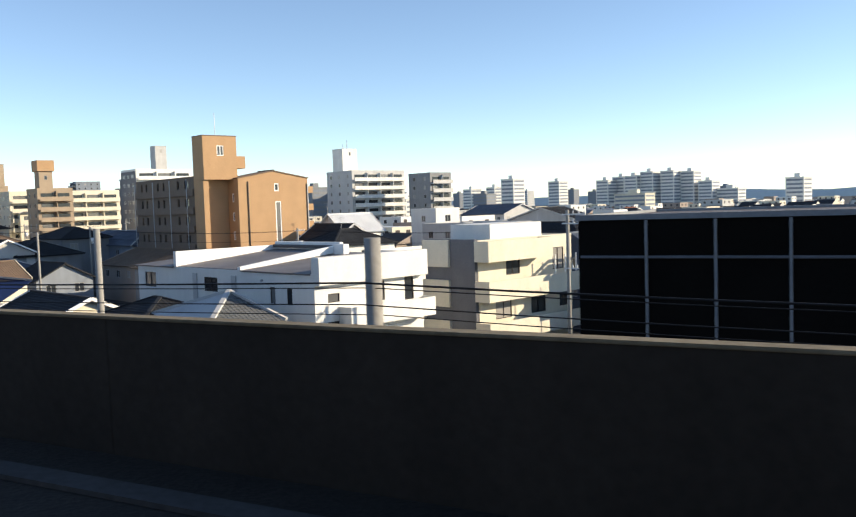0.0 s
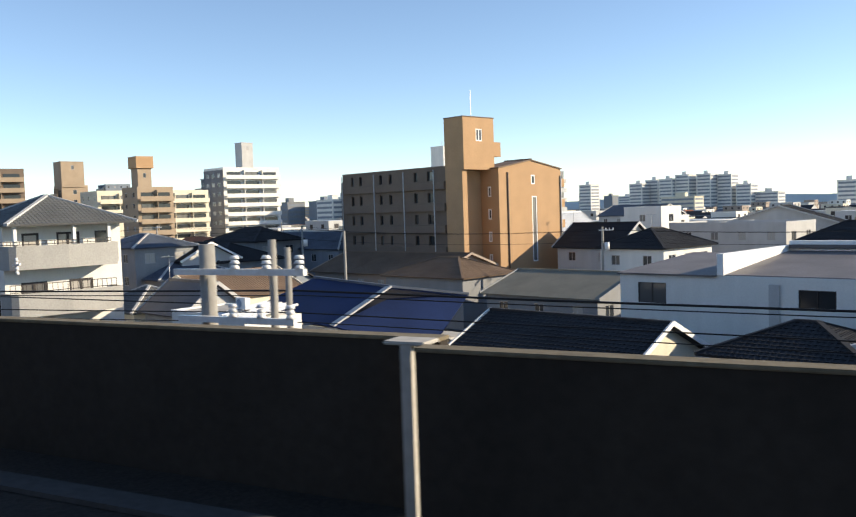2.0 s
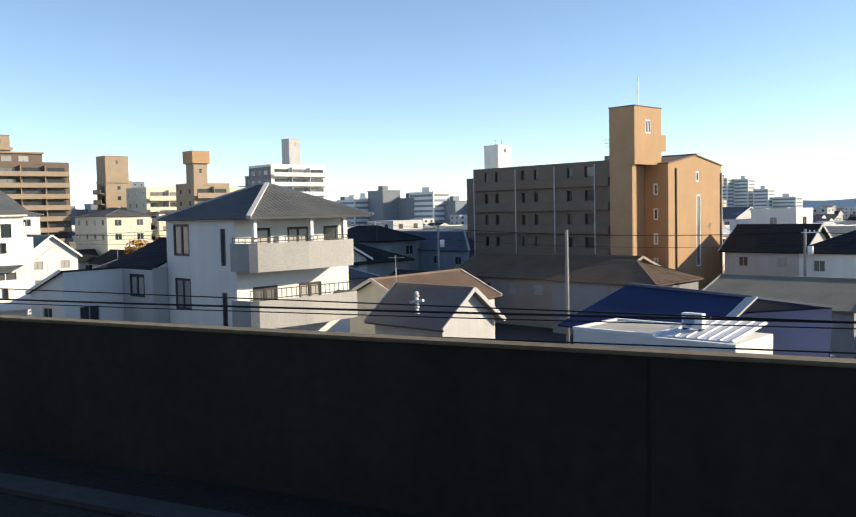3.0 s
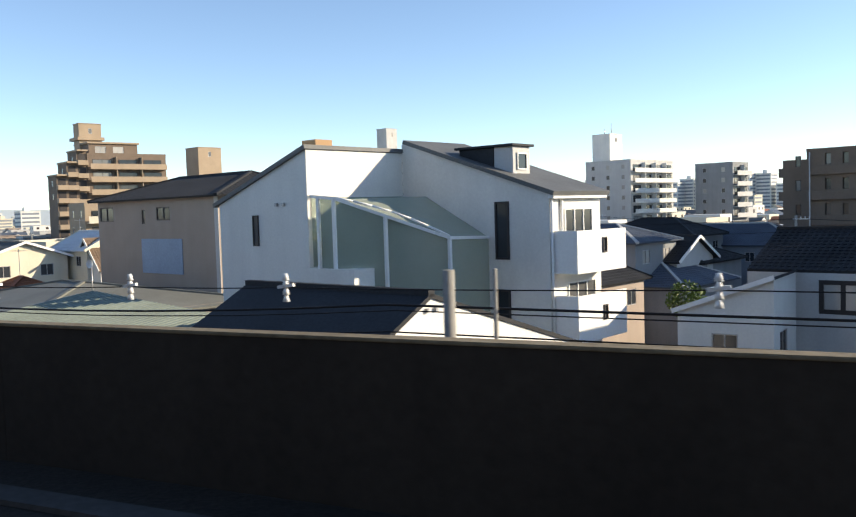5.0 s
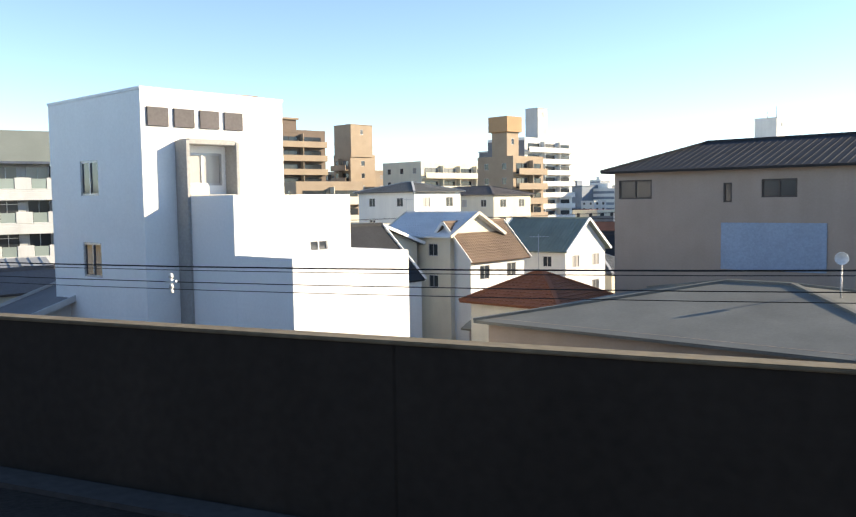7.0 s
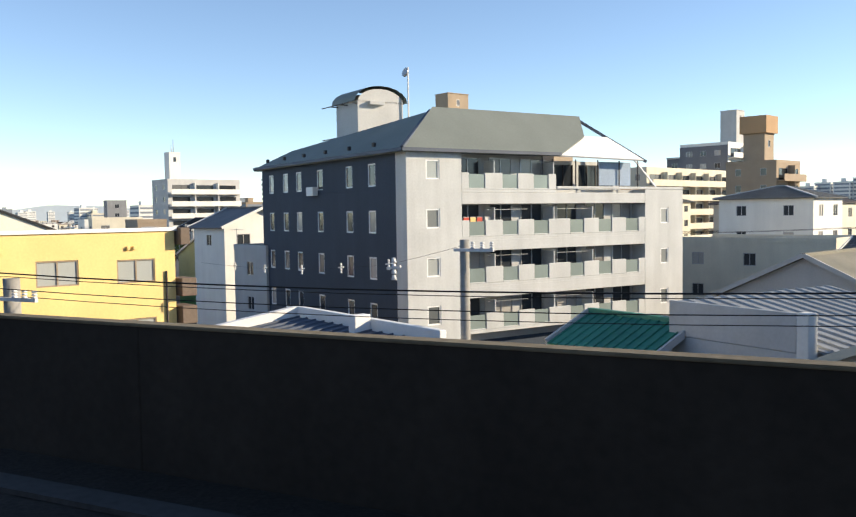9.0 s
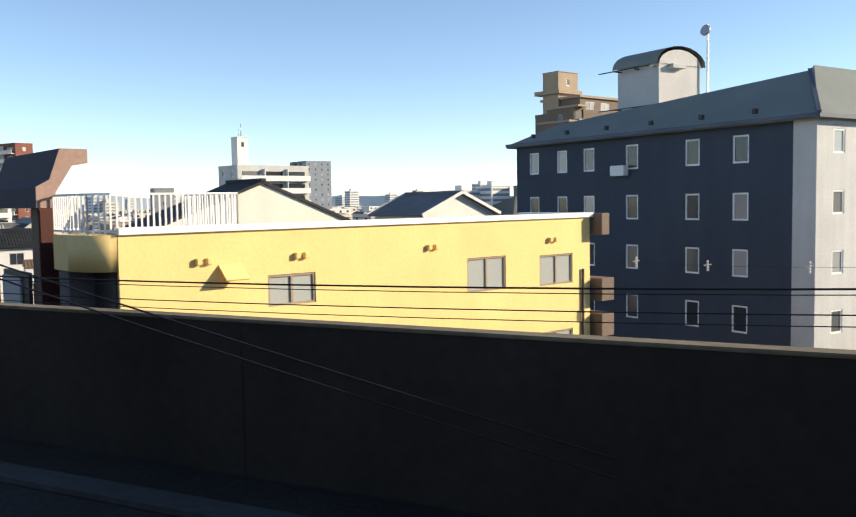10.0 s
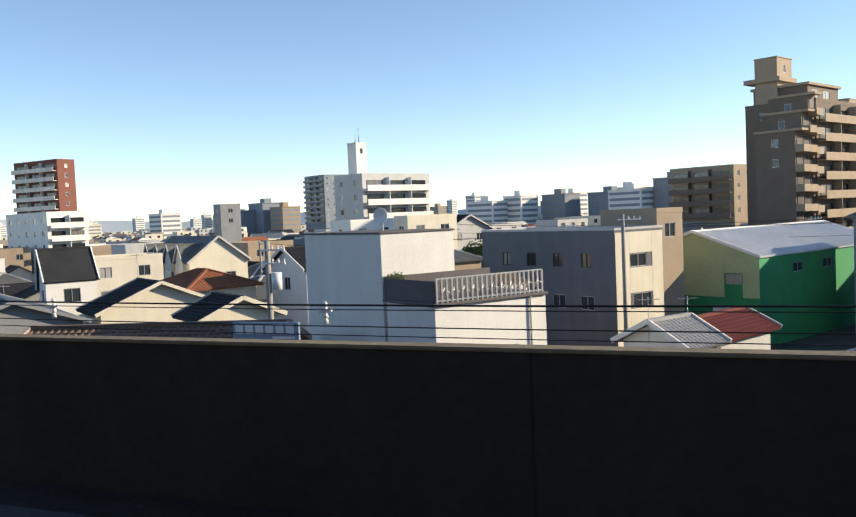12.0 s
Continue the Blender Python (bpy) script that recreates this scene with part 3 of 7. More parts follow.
# ---- houses between the line and the far blocks ----
def dwelling(label, x, y, H, rz, L, D, roof, rise, wall, roof_mat, wins, category="house", name="house", trim=True):
    """A house whose front right corner stands at x, y, with eaves at H."""
    b = thing(name, x, y, 0, rz, label, category)
    holes = []
    if wins:
        z = H - 2.0
        while z > max(1.0, H - 2.0 - 2.8 * wins):
            k = max(1, int(L // 3.6))
            holes += [("f", -L * (i + 0.5) / k, z, 1.1, 1.1) for i in range(k)]
            k = max(1, int(D // 3.2))
            holes += [("e", D * (i + 0.5) / k, z - 0.1, 1.4, 1.25) for i in range(k)]
            z -= 2.8
    body(b, L, D, H, holes, wall)
    if roof == "gx":
        roof_gable(b, -L, 0, 0, D, H, rise, roof_mat, "x", 0.5, None if "slate" in roof_mat or "olive" in roof_mat else SEAMS if "metal" in roof_mat or "teal" in roof_mat or "red_roof" in roof_mat else TILES, wall, verge=("white_paint" if "white" in label else wall) if trim else None)
    elif roof in ("gy", "gyN"):
        roof_gable(b, -L, 0, 0, D, H, rise, roof_mat, "y", 0.25 if "slate" in roof_mat else 0.45, None if "olive" in roof_mat or "slate" in roof_mat else TILES, wall, verge=wall if trim else None)
    elif roof == "lean":
        bm = bmesh.new()
        roof_plane(bm, [(-L - 0.2, D + 0.2, H), (-L - 0.2, -0.2, H), (0.05, -0.2, H + rise), (0.05, D + 0.2, H + rise)], 0.1, None)
        part("roof", bm, M[roof_mat], b)
        bm = bmesh.new()
        tri = [[bm.verts.new(p) for p in ((-L, y, H), (0, y, H), (0, y, H + rise - 0.06))] for y in (0, D)]
        bm.faces.new(tri[0])
        bm.faces.new(tri[1][::-1])
        bm.faces.new((tri[0][1], tri[1][1], tri[1][2], tri[0][2]))
        part("gable_wall", bm, M[wall], b)
        bm = bmesh.new()
        bar(bm, (-L - 0.2, -0.22, H), (0.05, -0.22, H + rise), 0.06, 0.2)
        part("bargeboard", bm, M["white_paint"], b)
    elif roof == "steep":
        roof_gable(b, -L, 0, 0, D, H, rise, roof_mat, "y", 0.2, None, wall, verge="white_paint", mid=-L * 0.82)
    elif roof == "hip":
        roof_hip(b, -L, 0, 0, D, H, rise, roof_mat, ridge_mat="pale_grey_plaster" if "grey" in roof_mat else None)
    elif roof == "hipn":
        roof_hip(b, -L, 0, 0, D, H, rise, roof_mat, rib=None)
    elif roof == "hips":
        roof_hip(b, -L, 0, 0, D, H, rise, roof_mat, rib=WIDE)
    elif roof == "hipb":
        roof_hip(b, -L, 0, 0, D, H, rise, roof_mat, rib=None, inset=2.2, ridge_mat="blue_grey_plaster")
    elif roof == "flat":
        roof_flat(b, -L, 0, 0, D, H, roof_mat, wall, 0.45)
    elif roof == "shed":
        bm = bmesh.new()
        roof_plane(bm, [(-L, -0.4, H), (0.4, -0.4, H), (0.4, D, H + rise), (-L, D, H + rise)], 0.1, (0.35, 0.16, 0.10))
        part("roof", bm, M[roof_mat], b)
    elif roof == "shedw":
        bm = bmesh.new()
        roof_plane(bm, [(-L, 0, H + 0.02), (0, 0, H + 0.02), (0, D, H + rise), (-L, D, H + rise)], 0.08, (0.6, 0.06, 0.06))
        part("roof", bm, M[roof_mat], b)
        bm = bmesh.new()
        box(bm, -L - 0.15, 0.15, -0.25, -0.01, H - 0.35, H + 0.3)
        box(bm, 0.01, 0.25, -0.01, D, H - 0.35, H + 0.45)
        part("fascia", bm, M["white_paint"], b)
    return b


HOUSES = (
    ("pale grey house with a grey gable roof", -246.1, 63.7, 12.1, -25, 7, 8, "gx", 1.7, "white_plaster", "slate_sheet", 1),
    ("small white house with two windows under a flat roof", -72.0, 138.0, 12.0, -20, 7, 6, "flat", 0.4, "white_plaster", "concrete", 1),
    ("long low pale building with a flat roof", -52.0, 118.0, 9.6, -20, 16, 9, "flat", 0.4, "pale_grey_plaster", "pale_roof", 1),
    ("pale gabled house with a broad black roof", -46.5, 147.0, 9.0, -6, 18, 10, "gy", 2.9, "pale_grey_plaster", "black_tile_roof", 1),
    ("black tiled gable house with white bargeboards", -53.4, 39.7, 5.1, -17, 11, 8, "gx", 1.8, "cream_plaster", "black_tile_roof", 0),
    ("house with dark tiled hip roof", -43.1, 40.0, 5.8, -17, 7, 6, "hip", 1.3, "pale_grey_plaster", "black_tile_roof", 0),
    ("house with long brown tiled gable roof", -87.0, 86.5, 5.6, -17, 22, 12, "gx", 2.1, "beige_plaster", "brown_tile_roof", 1),
    ("house with olive-grey gable roof", -64.4, 74.0, 4.7, -17, 13, 12, "gx", 1.8, "grey_plaster", "olive_roof", 1),
    ("house with brown tiled hipped roof", -81.4, 82.0, 5.7, -17, 12, 9, "hip", 1.8, "grey_plaster", "brown_tile_roof", 0),
    ("house with brown rolled-tile roof", -94.6, 57.2, 5.9, -12, 8, 11, "gy", 1.9, "cream_plaster", "brown_tile_roof", 0),
    ("house with smooth grey sheet roof", -86.8, 46.0, 6.3, -17, 6, 5, "gx", 1.9, "pale_grey_plaster", "slate_sheet", 0),
    ("long dark grey hall with blue-grey hip roof", -108.8, 100.0, 8.1, -17, 27, 11, "hip", 2.2, "blue_grey_plaster", "blue_grey_roof", 1),
    ("white house with dark hip roof", -61.8, 90.0, 8.3, -20, 8, 10, "hip", 1.9, "white_plaster", "black_tile_roof", 2),
    ("black-roofed house with pale gable end", -69.3, 100.0, 8.1, -20, 9, 8, "gx", 2.6, "pale_grey_plaster", "black_tile_roof", 2),
    ("hall with dark grey-blue gable roof", -89.0, 210.0, 10.2, -20, 16, 14, "gx", 2.4, "pale_grey_plaster", "blue_grey_roof", 1),
    ("dark-roofed house with long eaves", -35.7, 110.0, 7.6, -20, 16, 9, "hip", 2.4, "pale_grey_plaster", "black_tile_roof", 1),
    ("long white single-pitch building", -50.6, 150.0, 8.1, -20, 14, 8, "flat", 0.4, "white_plaster", "pale_roof", 1),
    ("white house with bright lit gable", -83.9, 125.0, 9.0, -20, 8, 9, "gy", 3.0, "white_plaster", "pale_roof", 1),
    ("cream two-storey house with balconies", -224.0, 164.0, 14.6, -20, 15, 10, "hip", 1.8, "cream_plaster", "grey_tile_roof", 2),
    ("cream house with dark tiled roof", -224.8, 150.0, 10.4, -20, 10, 9, "hip", 2.0, "cream_plaster", "black_tile_roof", 2),
    ("dark-roofed grey row house", -145.8, 118.0, 5.8, -17, 9, 9, "gx", 1.8, "grey_plaster", "black_tile_roof", 1),
    ("dark-roofed grey row house", -155.6, 112.0, 5.5, -17, 9, 9, "gx", 2.0, "grey_plaster", "black_tile_roof", 1),
    ("purple-grey hip roofed house", -117.9, 75.0, 5.8, -17, 12, 11, "hip", 2.4, "grey_plaster", "blue_grey_roof", 0),
    ("house with dark tiled hip roof", -117.6, 85.0, 7.2, -17, 14, 10, "hip", 2.2, "grey_plaster", "black_tile_roof", 0),
    ("grey house with blue-grey hip roof", -121.9, 75.0, 9.7, -17, 10, 8, "hip", 1.5, "grey_plaster", "blue_grey_roof", 2),
    ("grey house with black hip roof", -119.6, 95.0, 9.5, -17, 12, 8, "hip", 1.8, "grey_plaster", "black_tile_roof", 1),
    ("low house with black roof", -122.2, 60.0, 7.3, -17, 6, 8, "hip", 2.0, "beige_plaster", "black_tile_roof", 1),
    ("cream house with brown roof", -135.3, 90.0, 9.2, -17, 6, 7, "hip", 1.4, "cream_plaster", "brown_tile_roof", 2),
    ("low white house with a single-slope dark roof", -109.0, 37.2, 8.3, -10, 4.0, 7, "lean", 1.55, "white_plaster", "black_tile_roof", 1),
    ("tan house with flat roof", -122.2, 130.0, 10.2, -17, 8, 8, "flat", 0.4, "cream_plaster", "concrete", 1),
    ("dark-roofed house with white eaves", -119.1, 80.0, 7.8, -17, 7, 8, "gx", 2.0, "pale_grey_plaster", "black_tile_roof", 1),
    ("low cream shop with awning roof", -193.7, 75.0, 10.1, -17, 14, 8, "flat", 0.3, "cream_plaster", "concrete", 2),
    ("cream house with pale sloped roof", -179.6, 68.0, 10.0, -17, 8, 7, "gx", 1.8, "cream_plaster", "pale_roof", 2),
    ("white house with steep black roof", -175.5, 44.5, 8.0, -17, 4.6, 5.6, "steep", 3.4, "white_plaster", "black_tile_roof", 2),
    ("house with orange pantile hip roof", -163.0, 44.0, 7.2, -17, 6, 5.5, "hip", 1.5, "cream_plaster", "rust_roof", 0),
    ("white house with faded brown roof", -177.7, 68.0, 8.0, -17, 5.5, 8, "gy", 3.0, "white_plaster", "brown_tile_roof", 2),
    ("white house with pale green roof", -174.0, 85.0, 7.8, -17, 9, 8, "gx", 3.0, "white_plaster", "green_metal_roof", 2),
    ("white four-storey flats with a grey roof", -196.0, 95.0, 14.2, -17, 10, 9, "hip", 1.2, "white_plaster", "grey_tile_roof", 2),
    ("long shed with grey sheet roof", -146.0, 31.0, 7.5, -17, 19, 16, "hipn", 1.45, "beige_plaster", "sheet_grey_roof", 0),
    ("low shed with green corrugated roof", -198.9, 28.5, 8.3, -30, 4.1, 3.6, "gx", 0.8, "pale_grey_plaster", "teal_roof", 0),
    ("cream house with olive tiled roof", -185.2, 33.6, 8.3, -20, 4, 7, "gy", 0.9, "cream_plaster", "olive_roof", 0),
    ("low cream house with a smooth dark grey gable roof", -190.16, 25.5, 8.65, -21, 3.5, 3.3, "gy", 0.8, "cream_plaster", "slate_sheet", 0),
    ("narrow cream house with a smooth grey roof", -186.3, 27.2, 8.95, -21, 2.8, 4.2, "gy", 0.9, "cream_plaster", "slate_sheet", 0),
    ("house with broad grey gable roof", -189.9, 51.2, 7.7, -20, 11, 9, "gy", 2.6, "pale_grey_plaster", "olive_roof", 0),
    ("low white house with grey roof", -186.1, 60.0, 9.3, -20, 8, 9, "gx", 1.6, "cream_plaster", "grey_tile_roof", 1),
    ("grey-roofed low house at the line", -181.4, 26.0, 8.3, -20, 3.4, 6, "gx", 1.0, "pale_grey_plaster", "slate_sheet", 0),
    ("cream two-storey flats with a dark roof", -194.8, 120.0, 13.8, -20, 16, 9, "hip", 1.2, "cream_plaster", "dark_tile", 2),
    ("blue-grey house with olive hip roof", -245.5, 84.0, 11.2, -28, 7.5, 9, "hip", 2.2, "blue_grey_plaster", "olive_roof", 1),
    ("house with orange-brown roof", -303.0, 56.0, 7.8, -28, 8, 6, "hip", 1.3, "cream_plaster", "rust_roof", 0),
    ("cream gabled house with dark tiled roof", -305.2, 48.4, 6.8, -33, 5.5, 9, "gx", 1.9, "cream_plaster", "black_tile_roof", 0),
    ("cream gabled house with small dark roof", -289.2, 40.0, 7.6, -33, 4, 4.5, "gx", 1.0, "cream_plaster", "black_tile_roof", 0),
    ("house with brown pantile roof", -276.0, 26.0, 8.1, 15, 10, 5, "gx", 0.9, "beige_plaster", "brown_tile_roof", 0),
    ("house with dark blue-grey tiled roof", -309.0, 38.0, 6.7, -33, 14, 9, "gx", 1.6, "grey_plaster", "blue_grey_roof", 0),
    ("white house with steep black roof", -316.6, 54.0, 8.8, -33, 3.0, 4.2, "steep", 2.6, "white_plaster", "black_tile_roof", 2),
    ("cream house with flat roof", -333.0, 75.0, 9.3, -33, 5.5, 9, "flat", 0.4, "cream_plaster", "concrete", 2),
    ("grey narrow flat-topped town tower", -404.0, 197.0, 18.1, -31, 5, 6, "flat", 0.4, "grey_plaster", "concrete", 2),
    ("blue-grey house beside the apartment block", -233.6, 53.6, 10.2, -25, 5.6, 7, "flat", 0.4, "pale_grey_plaster", "concrete", 2),
    ("white house with dark gable roof", -294.3, 60.0, 9.1, -31, 7, 7, "gy", 1.6, "white_plaster", "black_tile_roof", 1),
    ("grey flat-roofed town block", -311.5, 100.0, 9.0, -31, 8, 8, "flat", 0.4, "blue_grey_plaster", "concrete", 2),
    ("white flat-roofed house with long windows", -316.6, 110.0, 12.3, -31, 6, 8, "flat", 0.4, "white_plaster", "concrete", 2),
    ("cream low block with stair hut", -302.5, 99.0, 12.6, -31, 3, 8, "flat", 0.4, "cream_plaster", "concrete", 2),
    ("brick-tan hut among roofs", -291.9, 85.0, 7.9, -31, 5, 5, "hip", 1.2, "tan_tile", "grey_tile_roof", 0),
    ("grey house with dark gable roof", -309.2, 130.0, 10.5, -31, 12, 9, "gx", 2.2, "pale_grey_plaster", "black_tile_roof", 1),
    ("house with red corrugated roof", -261.2, 46.6, 6.0, -25, 3.4, 5.5, "gy", 0.8, "pale_grey_plaster", "red_roof", 0),
    ("small house with pale grey sheet roof", -262.6, 43.2, 6.1, -31, 4, 2.6, "gy", 1.0, "white_plaster", "grey_metal_roof", 0),
    ("brown flat block beside the grey building", -268.1, 74.6, 12.3, -32, 6.5, 3.4, "flat", 0.4, "tan_tile", "concrete", 1),
    ("low white house with black roof", -295.0, 66.5, 7.4, -36, 4, 7.5, "gy", 0.9, "white_plaster", "black_tile_roof", 0),
)
for row in HOUSES:
    dwelling(*row)

# workshop with a ribbed lean-to roof behind a flat parapet wall
b = thing("workshop", -194.00, 26.81, 0, -32, "pale grey workshop with ribbed sheet roof and flat parapet", "workshop")
body(b, 5.25, 9.0, 8.7, [("f", -4.9, 6.3, 1.1, 0.9)], "pale_grey_plaster")
slab(b, "parapet", "pale_grey_plaster", -5.25, -0.36, -0.02, 0.14, 8.71, 9.9)
slab(b, "corner_pier", "white_plaster", -0.35, 0.05, -0.05, 0.4, 6.5, 9.92)
slab(b, "ridge_wall", "pale_grey_plaster", -5.25, -5.10, 0.15, 9.0, 8.71, 9.82)
bm = bmesh.new()
roof_plane(bm, [(0.3, 0.45, 8.76), (0.3, 9.2, 8.76), (-5.25, 9.2, 9.87), (-5.25, 0.45, 9.87)], 0.08, (0.62, 0.07, 0.06))
part("roof", bm, M["grey_metal_roof"], b, "weathered pale grey ribbed sheet")


# ---- the larger buildings, one by one ----
def place(b, x, y):
    """A point given in the building's own axes, in the world."""
    return b.matrix_basis @ Vector((x, y, 0))


def ac_unit(x, y, z, rz, label="white outdoor air conditioner unit"):
    a = thing("air_conditioner", x, y, z, rz, label, "air conditioner", "air conditioners")
    slab(a, "casing", "white_paint", -0.4, 0.4, -0.15, 0.15, 0.06, 0.62)
    bm = bmesh.new()
    tube(bm, (-0.1, -0.155, 0.34), (-0.1, -0.175, 0.34), 0.21, n=14)
    part("fan_grille", bm, M["panel_blue"], a)
    bm = bmesh.new()
    box(bm, -0.36, -0.28, -0.15, 0.15, 0, 0.06)
    part("foot", bm, M["dark_frame"], a)
    bm = bmesh.new()
    box(bm, 0.28, 0.36, -0.15, 0.15, 0, 0.06)
    part("foot", bm, M["dark_frame"], a)
    return a


def downpipe(b, x, y, z0, z1, mat="dark_frame", r=0.05):
    bm = bmesh.new()
    tube(bm, (x, y, z0), (x, y, z1), r, n=8)
    return part("downpipe", bm, M[mat], b)


# orange tiled apartment block with a stair tower; long front browned for shade
b = thing("apartment_block", -82.9, 96.6, 0, -20, "orange tiled apartment block with a tall stair tower", "building")
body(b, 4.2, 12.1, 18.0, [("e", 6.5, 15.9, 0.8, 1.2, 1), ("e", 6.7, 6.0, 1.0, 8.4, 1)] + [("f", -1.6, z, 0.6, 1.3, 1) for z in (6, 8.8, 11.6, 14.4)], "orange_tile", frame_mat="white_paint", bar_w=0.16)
roof_gable(b, -4.2, 0, 0, 12.1, 18.0, 1.05, "brown_tile_roof", over=0.14, rib=None, gable_mat="orange_tile")
floors = (4.9, 7.6, 10.3, 13.0, 15.7)
# brown here is the orange tile with shade put into its colour
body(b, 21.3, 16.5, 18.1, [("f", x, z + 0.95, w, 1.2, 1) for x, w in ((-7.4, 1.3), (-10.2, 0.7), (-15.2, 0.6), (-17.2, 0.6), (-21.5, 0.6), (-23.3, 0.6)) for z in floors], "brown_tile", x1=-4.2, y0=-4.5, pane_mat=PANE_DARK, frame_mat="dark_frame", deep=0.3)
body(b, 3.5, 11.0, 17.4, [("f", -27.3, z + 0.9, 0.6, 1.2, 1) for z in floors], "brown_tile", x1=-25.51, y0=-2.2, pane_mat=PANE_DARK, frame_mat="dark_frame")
roof_flat(b, -25.5, -4.6, -4.5, 12, 18.1, "concrete", "brown_tile", 0.3)
for z in floors:
    slab(b, "corridor_ledge", "brown_tile", -25.4, -4.6, -4.95, -4.504, z - 0.15, z + 0.8)
    slab(b, "side_balcony", "brown_tile", -30.6, -29.02, 0.5, 5.5, z - 0.15, z + 0.9)
    slab(b, "rear_balcony", "orange_tile", -2.2, -0.3, 12.11, 13.3, z - 0.15, z + 0.9)
for x in (-6.3, -12.0, -18.0, -25.0):
    downpipe(b, x, -5.04, 2, 18, "pale_grey_plaster", 0.07)
body(b, 3.25, 5.4, 24.05, [("e", -1.95, 21.2, 1.1, 1.5, 2)], "orange_tile", "stair_tower", x1=-1.26, y0=-4.7, z0=17.75, frame_mat="white_paint", bar_w=0.12)
slab(b, "fin_wall", "orange_tile", -4.51, -1.6, -4.7, -3.85, 0, 17.75)
slab(b, "shaft_wall", "orange_tile", -4.4, -3.0, -3.85, -0.01, 0, 17.75)
slab(b, "tower_coping", "brown_tile", -4.56, -1.2, -4.76, 0.76, 24.05, 24.17)
slab(b, "side_box", "orange_tile", -3.6, -1.6, 0.71, 2.3, 19.4, 21.2)
bm = bmesh.new()
bar(bm, (-2.5, -2, 24.1), (-2.5, -2, 27.5), 0.06)
part("antenna_rod", bm, M["alu_frame"], b)
bm = bmesh.new()
bar(bm, (-6.3, -2, 18.2), (-6.3, -2, 21.2), 0.05)
for z, w in ((20.9, 0.9), (20.5, 0.7), (20.1, 0.5)):
    bar(bm, (-6.3 - w, -2, z), (-6.3 + w, -2, z), 0.05)
part("aerial", bm, M["alu_frame"], b)
slab(b, "roof_tank", "grey_plaster", -7.4, -5.4, -1.5, 0.3, 18.4, 19.1)
downpipe(b, 0.08, 1.6, 3, 17.4, "brown_tile", 0.1)
downpipe(b, 0.1, 12.0, 3, 17.0, "pale_grey_plaster", 0.1)

# long white stucco building
b = thing("white_building", -32.9, 45.4, 0, -17, "white stucco building with low parapets and a metal roof", "building")
body(b, 25, 10, 8.7, [("f", -22.8, 6.9, 1.9, 1.25), ("f", -13.05, 6.95, 1.95, 1.1), ("f", -2.8, 6.5, 0.6, 1.15, 1), ("f", -4.8, 6.5, 0.6, 1.15, 1), ("e", 1.6, 6.7, 1.0, 0.6, 1), ("e", 5.4, 6.4, 1.6, 1.4), ("e", 1.6, 4.2, 1.2, 1.2), ("e", 8.6, 6.2, 0.9, 2.0, 1)], frame_mat="dark_frame", pane_mat=PANE_DARK)
bm = bmesh.new()
roof_plane(bm, [(-18.2, 0.1, 8.75), (-9.1, 0.1, 8.75), (-9.1, 9.6, 9.6), (-18.2, 9.6, 9.6)], 0.1, None)
part("roof", bm, M["slate_sheet"], b)
bm = bmesh.new()
roof_plane(bm, [(-25.1, -0.2, 8.72), (-18.62, -0.2, 8.72), (-18.62, 10, 9.4), (-25.1, 10, 9.4)], 0.1, None)
part("roof", bm, M["slate_sheet"], b)
slab(b, "side_parapet", "white_paint", -18.6, -18.2, -0.06, 10, 8.704, 9.95)
bm = bmesh.new()
roof_plane(bm, [(-8.7, -0.1, 8.72), (-0.36, -0.1, 8.72), (-0.36, 10, 9.45), (-8.7, 10, 9.45)], 0.1, None)
part("roof", bm, M["slate_sheet"], b)
bm = bmesh.new()
va, vb = [[bm.verts.new((x, y, z)) for y, z in ((-0.06, 8.704), (-0.06, 8.95), (9.6, 10.1), (9.6, 9.5))] for x in (-9.1, -8.7)]
bm.faces.new(va)
bm.faces.new(vb[::-1])
for i in range(4):
    bm.faces.new((va[(i + 1) % 4], va[i], vb[i], vb[(i + 1) % 4]))
bmesh.ops.recalc_face_normals(bm, faces=bm.faces[:])
part("side_parapet", bm, M["white_paint"], b)
slab(b, "end_parapet", "white_plaster", -0.35, 0, 0.05, 10, 8.704, 9.8)
slab(b, "end_block", "white_paint", -8.7, -7.4, 8.6, 9.2, 9.3, 10.15)
slab(b, "roof_cap", "dark_tile", -18.1, -9.2, 9.3, 9.61, 9.75, 10.0)
slab(b, "rear_parapet", "white_paint", -18.2, -9.12, 9.62, 10, 8.704, 10.25)
slab(b, "upper_band", "white_plaster", 0.004, 0.6, -0.04, 10, 7.95, 9.8)
bm = bmesh.new()
for x in (-6.0, -1.3):
    tube(bm, (x, -0.01, 8.1), (x, -0.16, 8.05), 0.09, n=8)
part("vent_caps", bm, M["alu_frame"], b)
for x in (-15.3, -9.7):
    slab(b, "pilaster", "pale_grey_plaster", x - 0.3, x + 0.3, -0.12, -0.004, 4.0, 8.3)
balcony(b, "e", 2.0, 10.0, 5.2, 0.0, 1.3, 1.15)

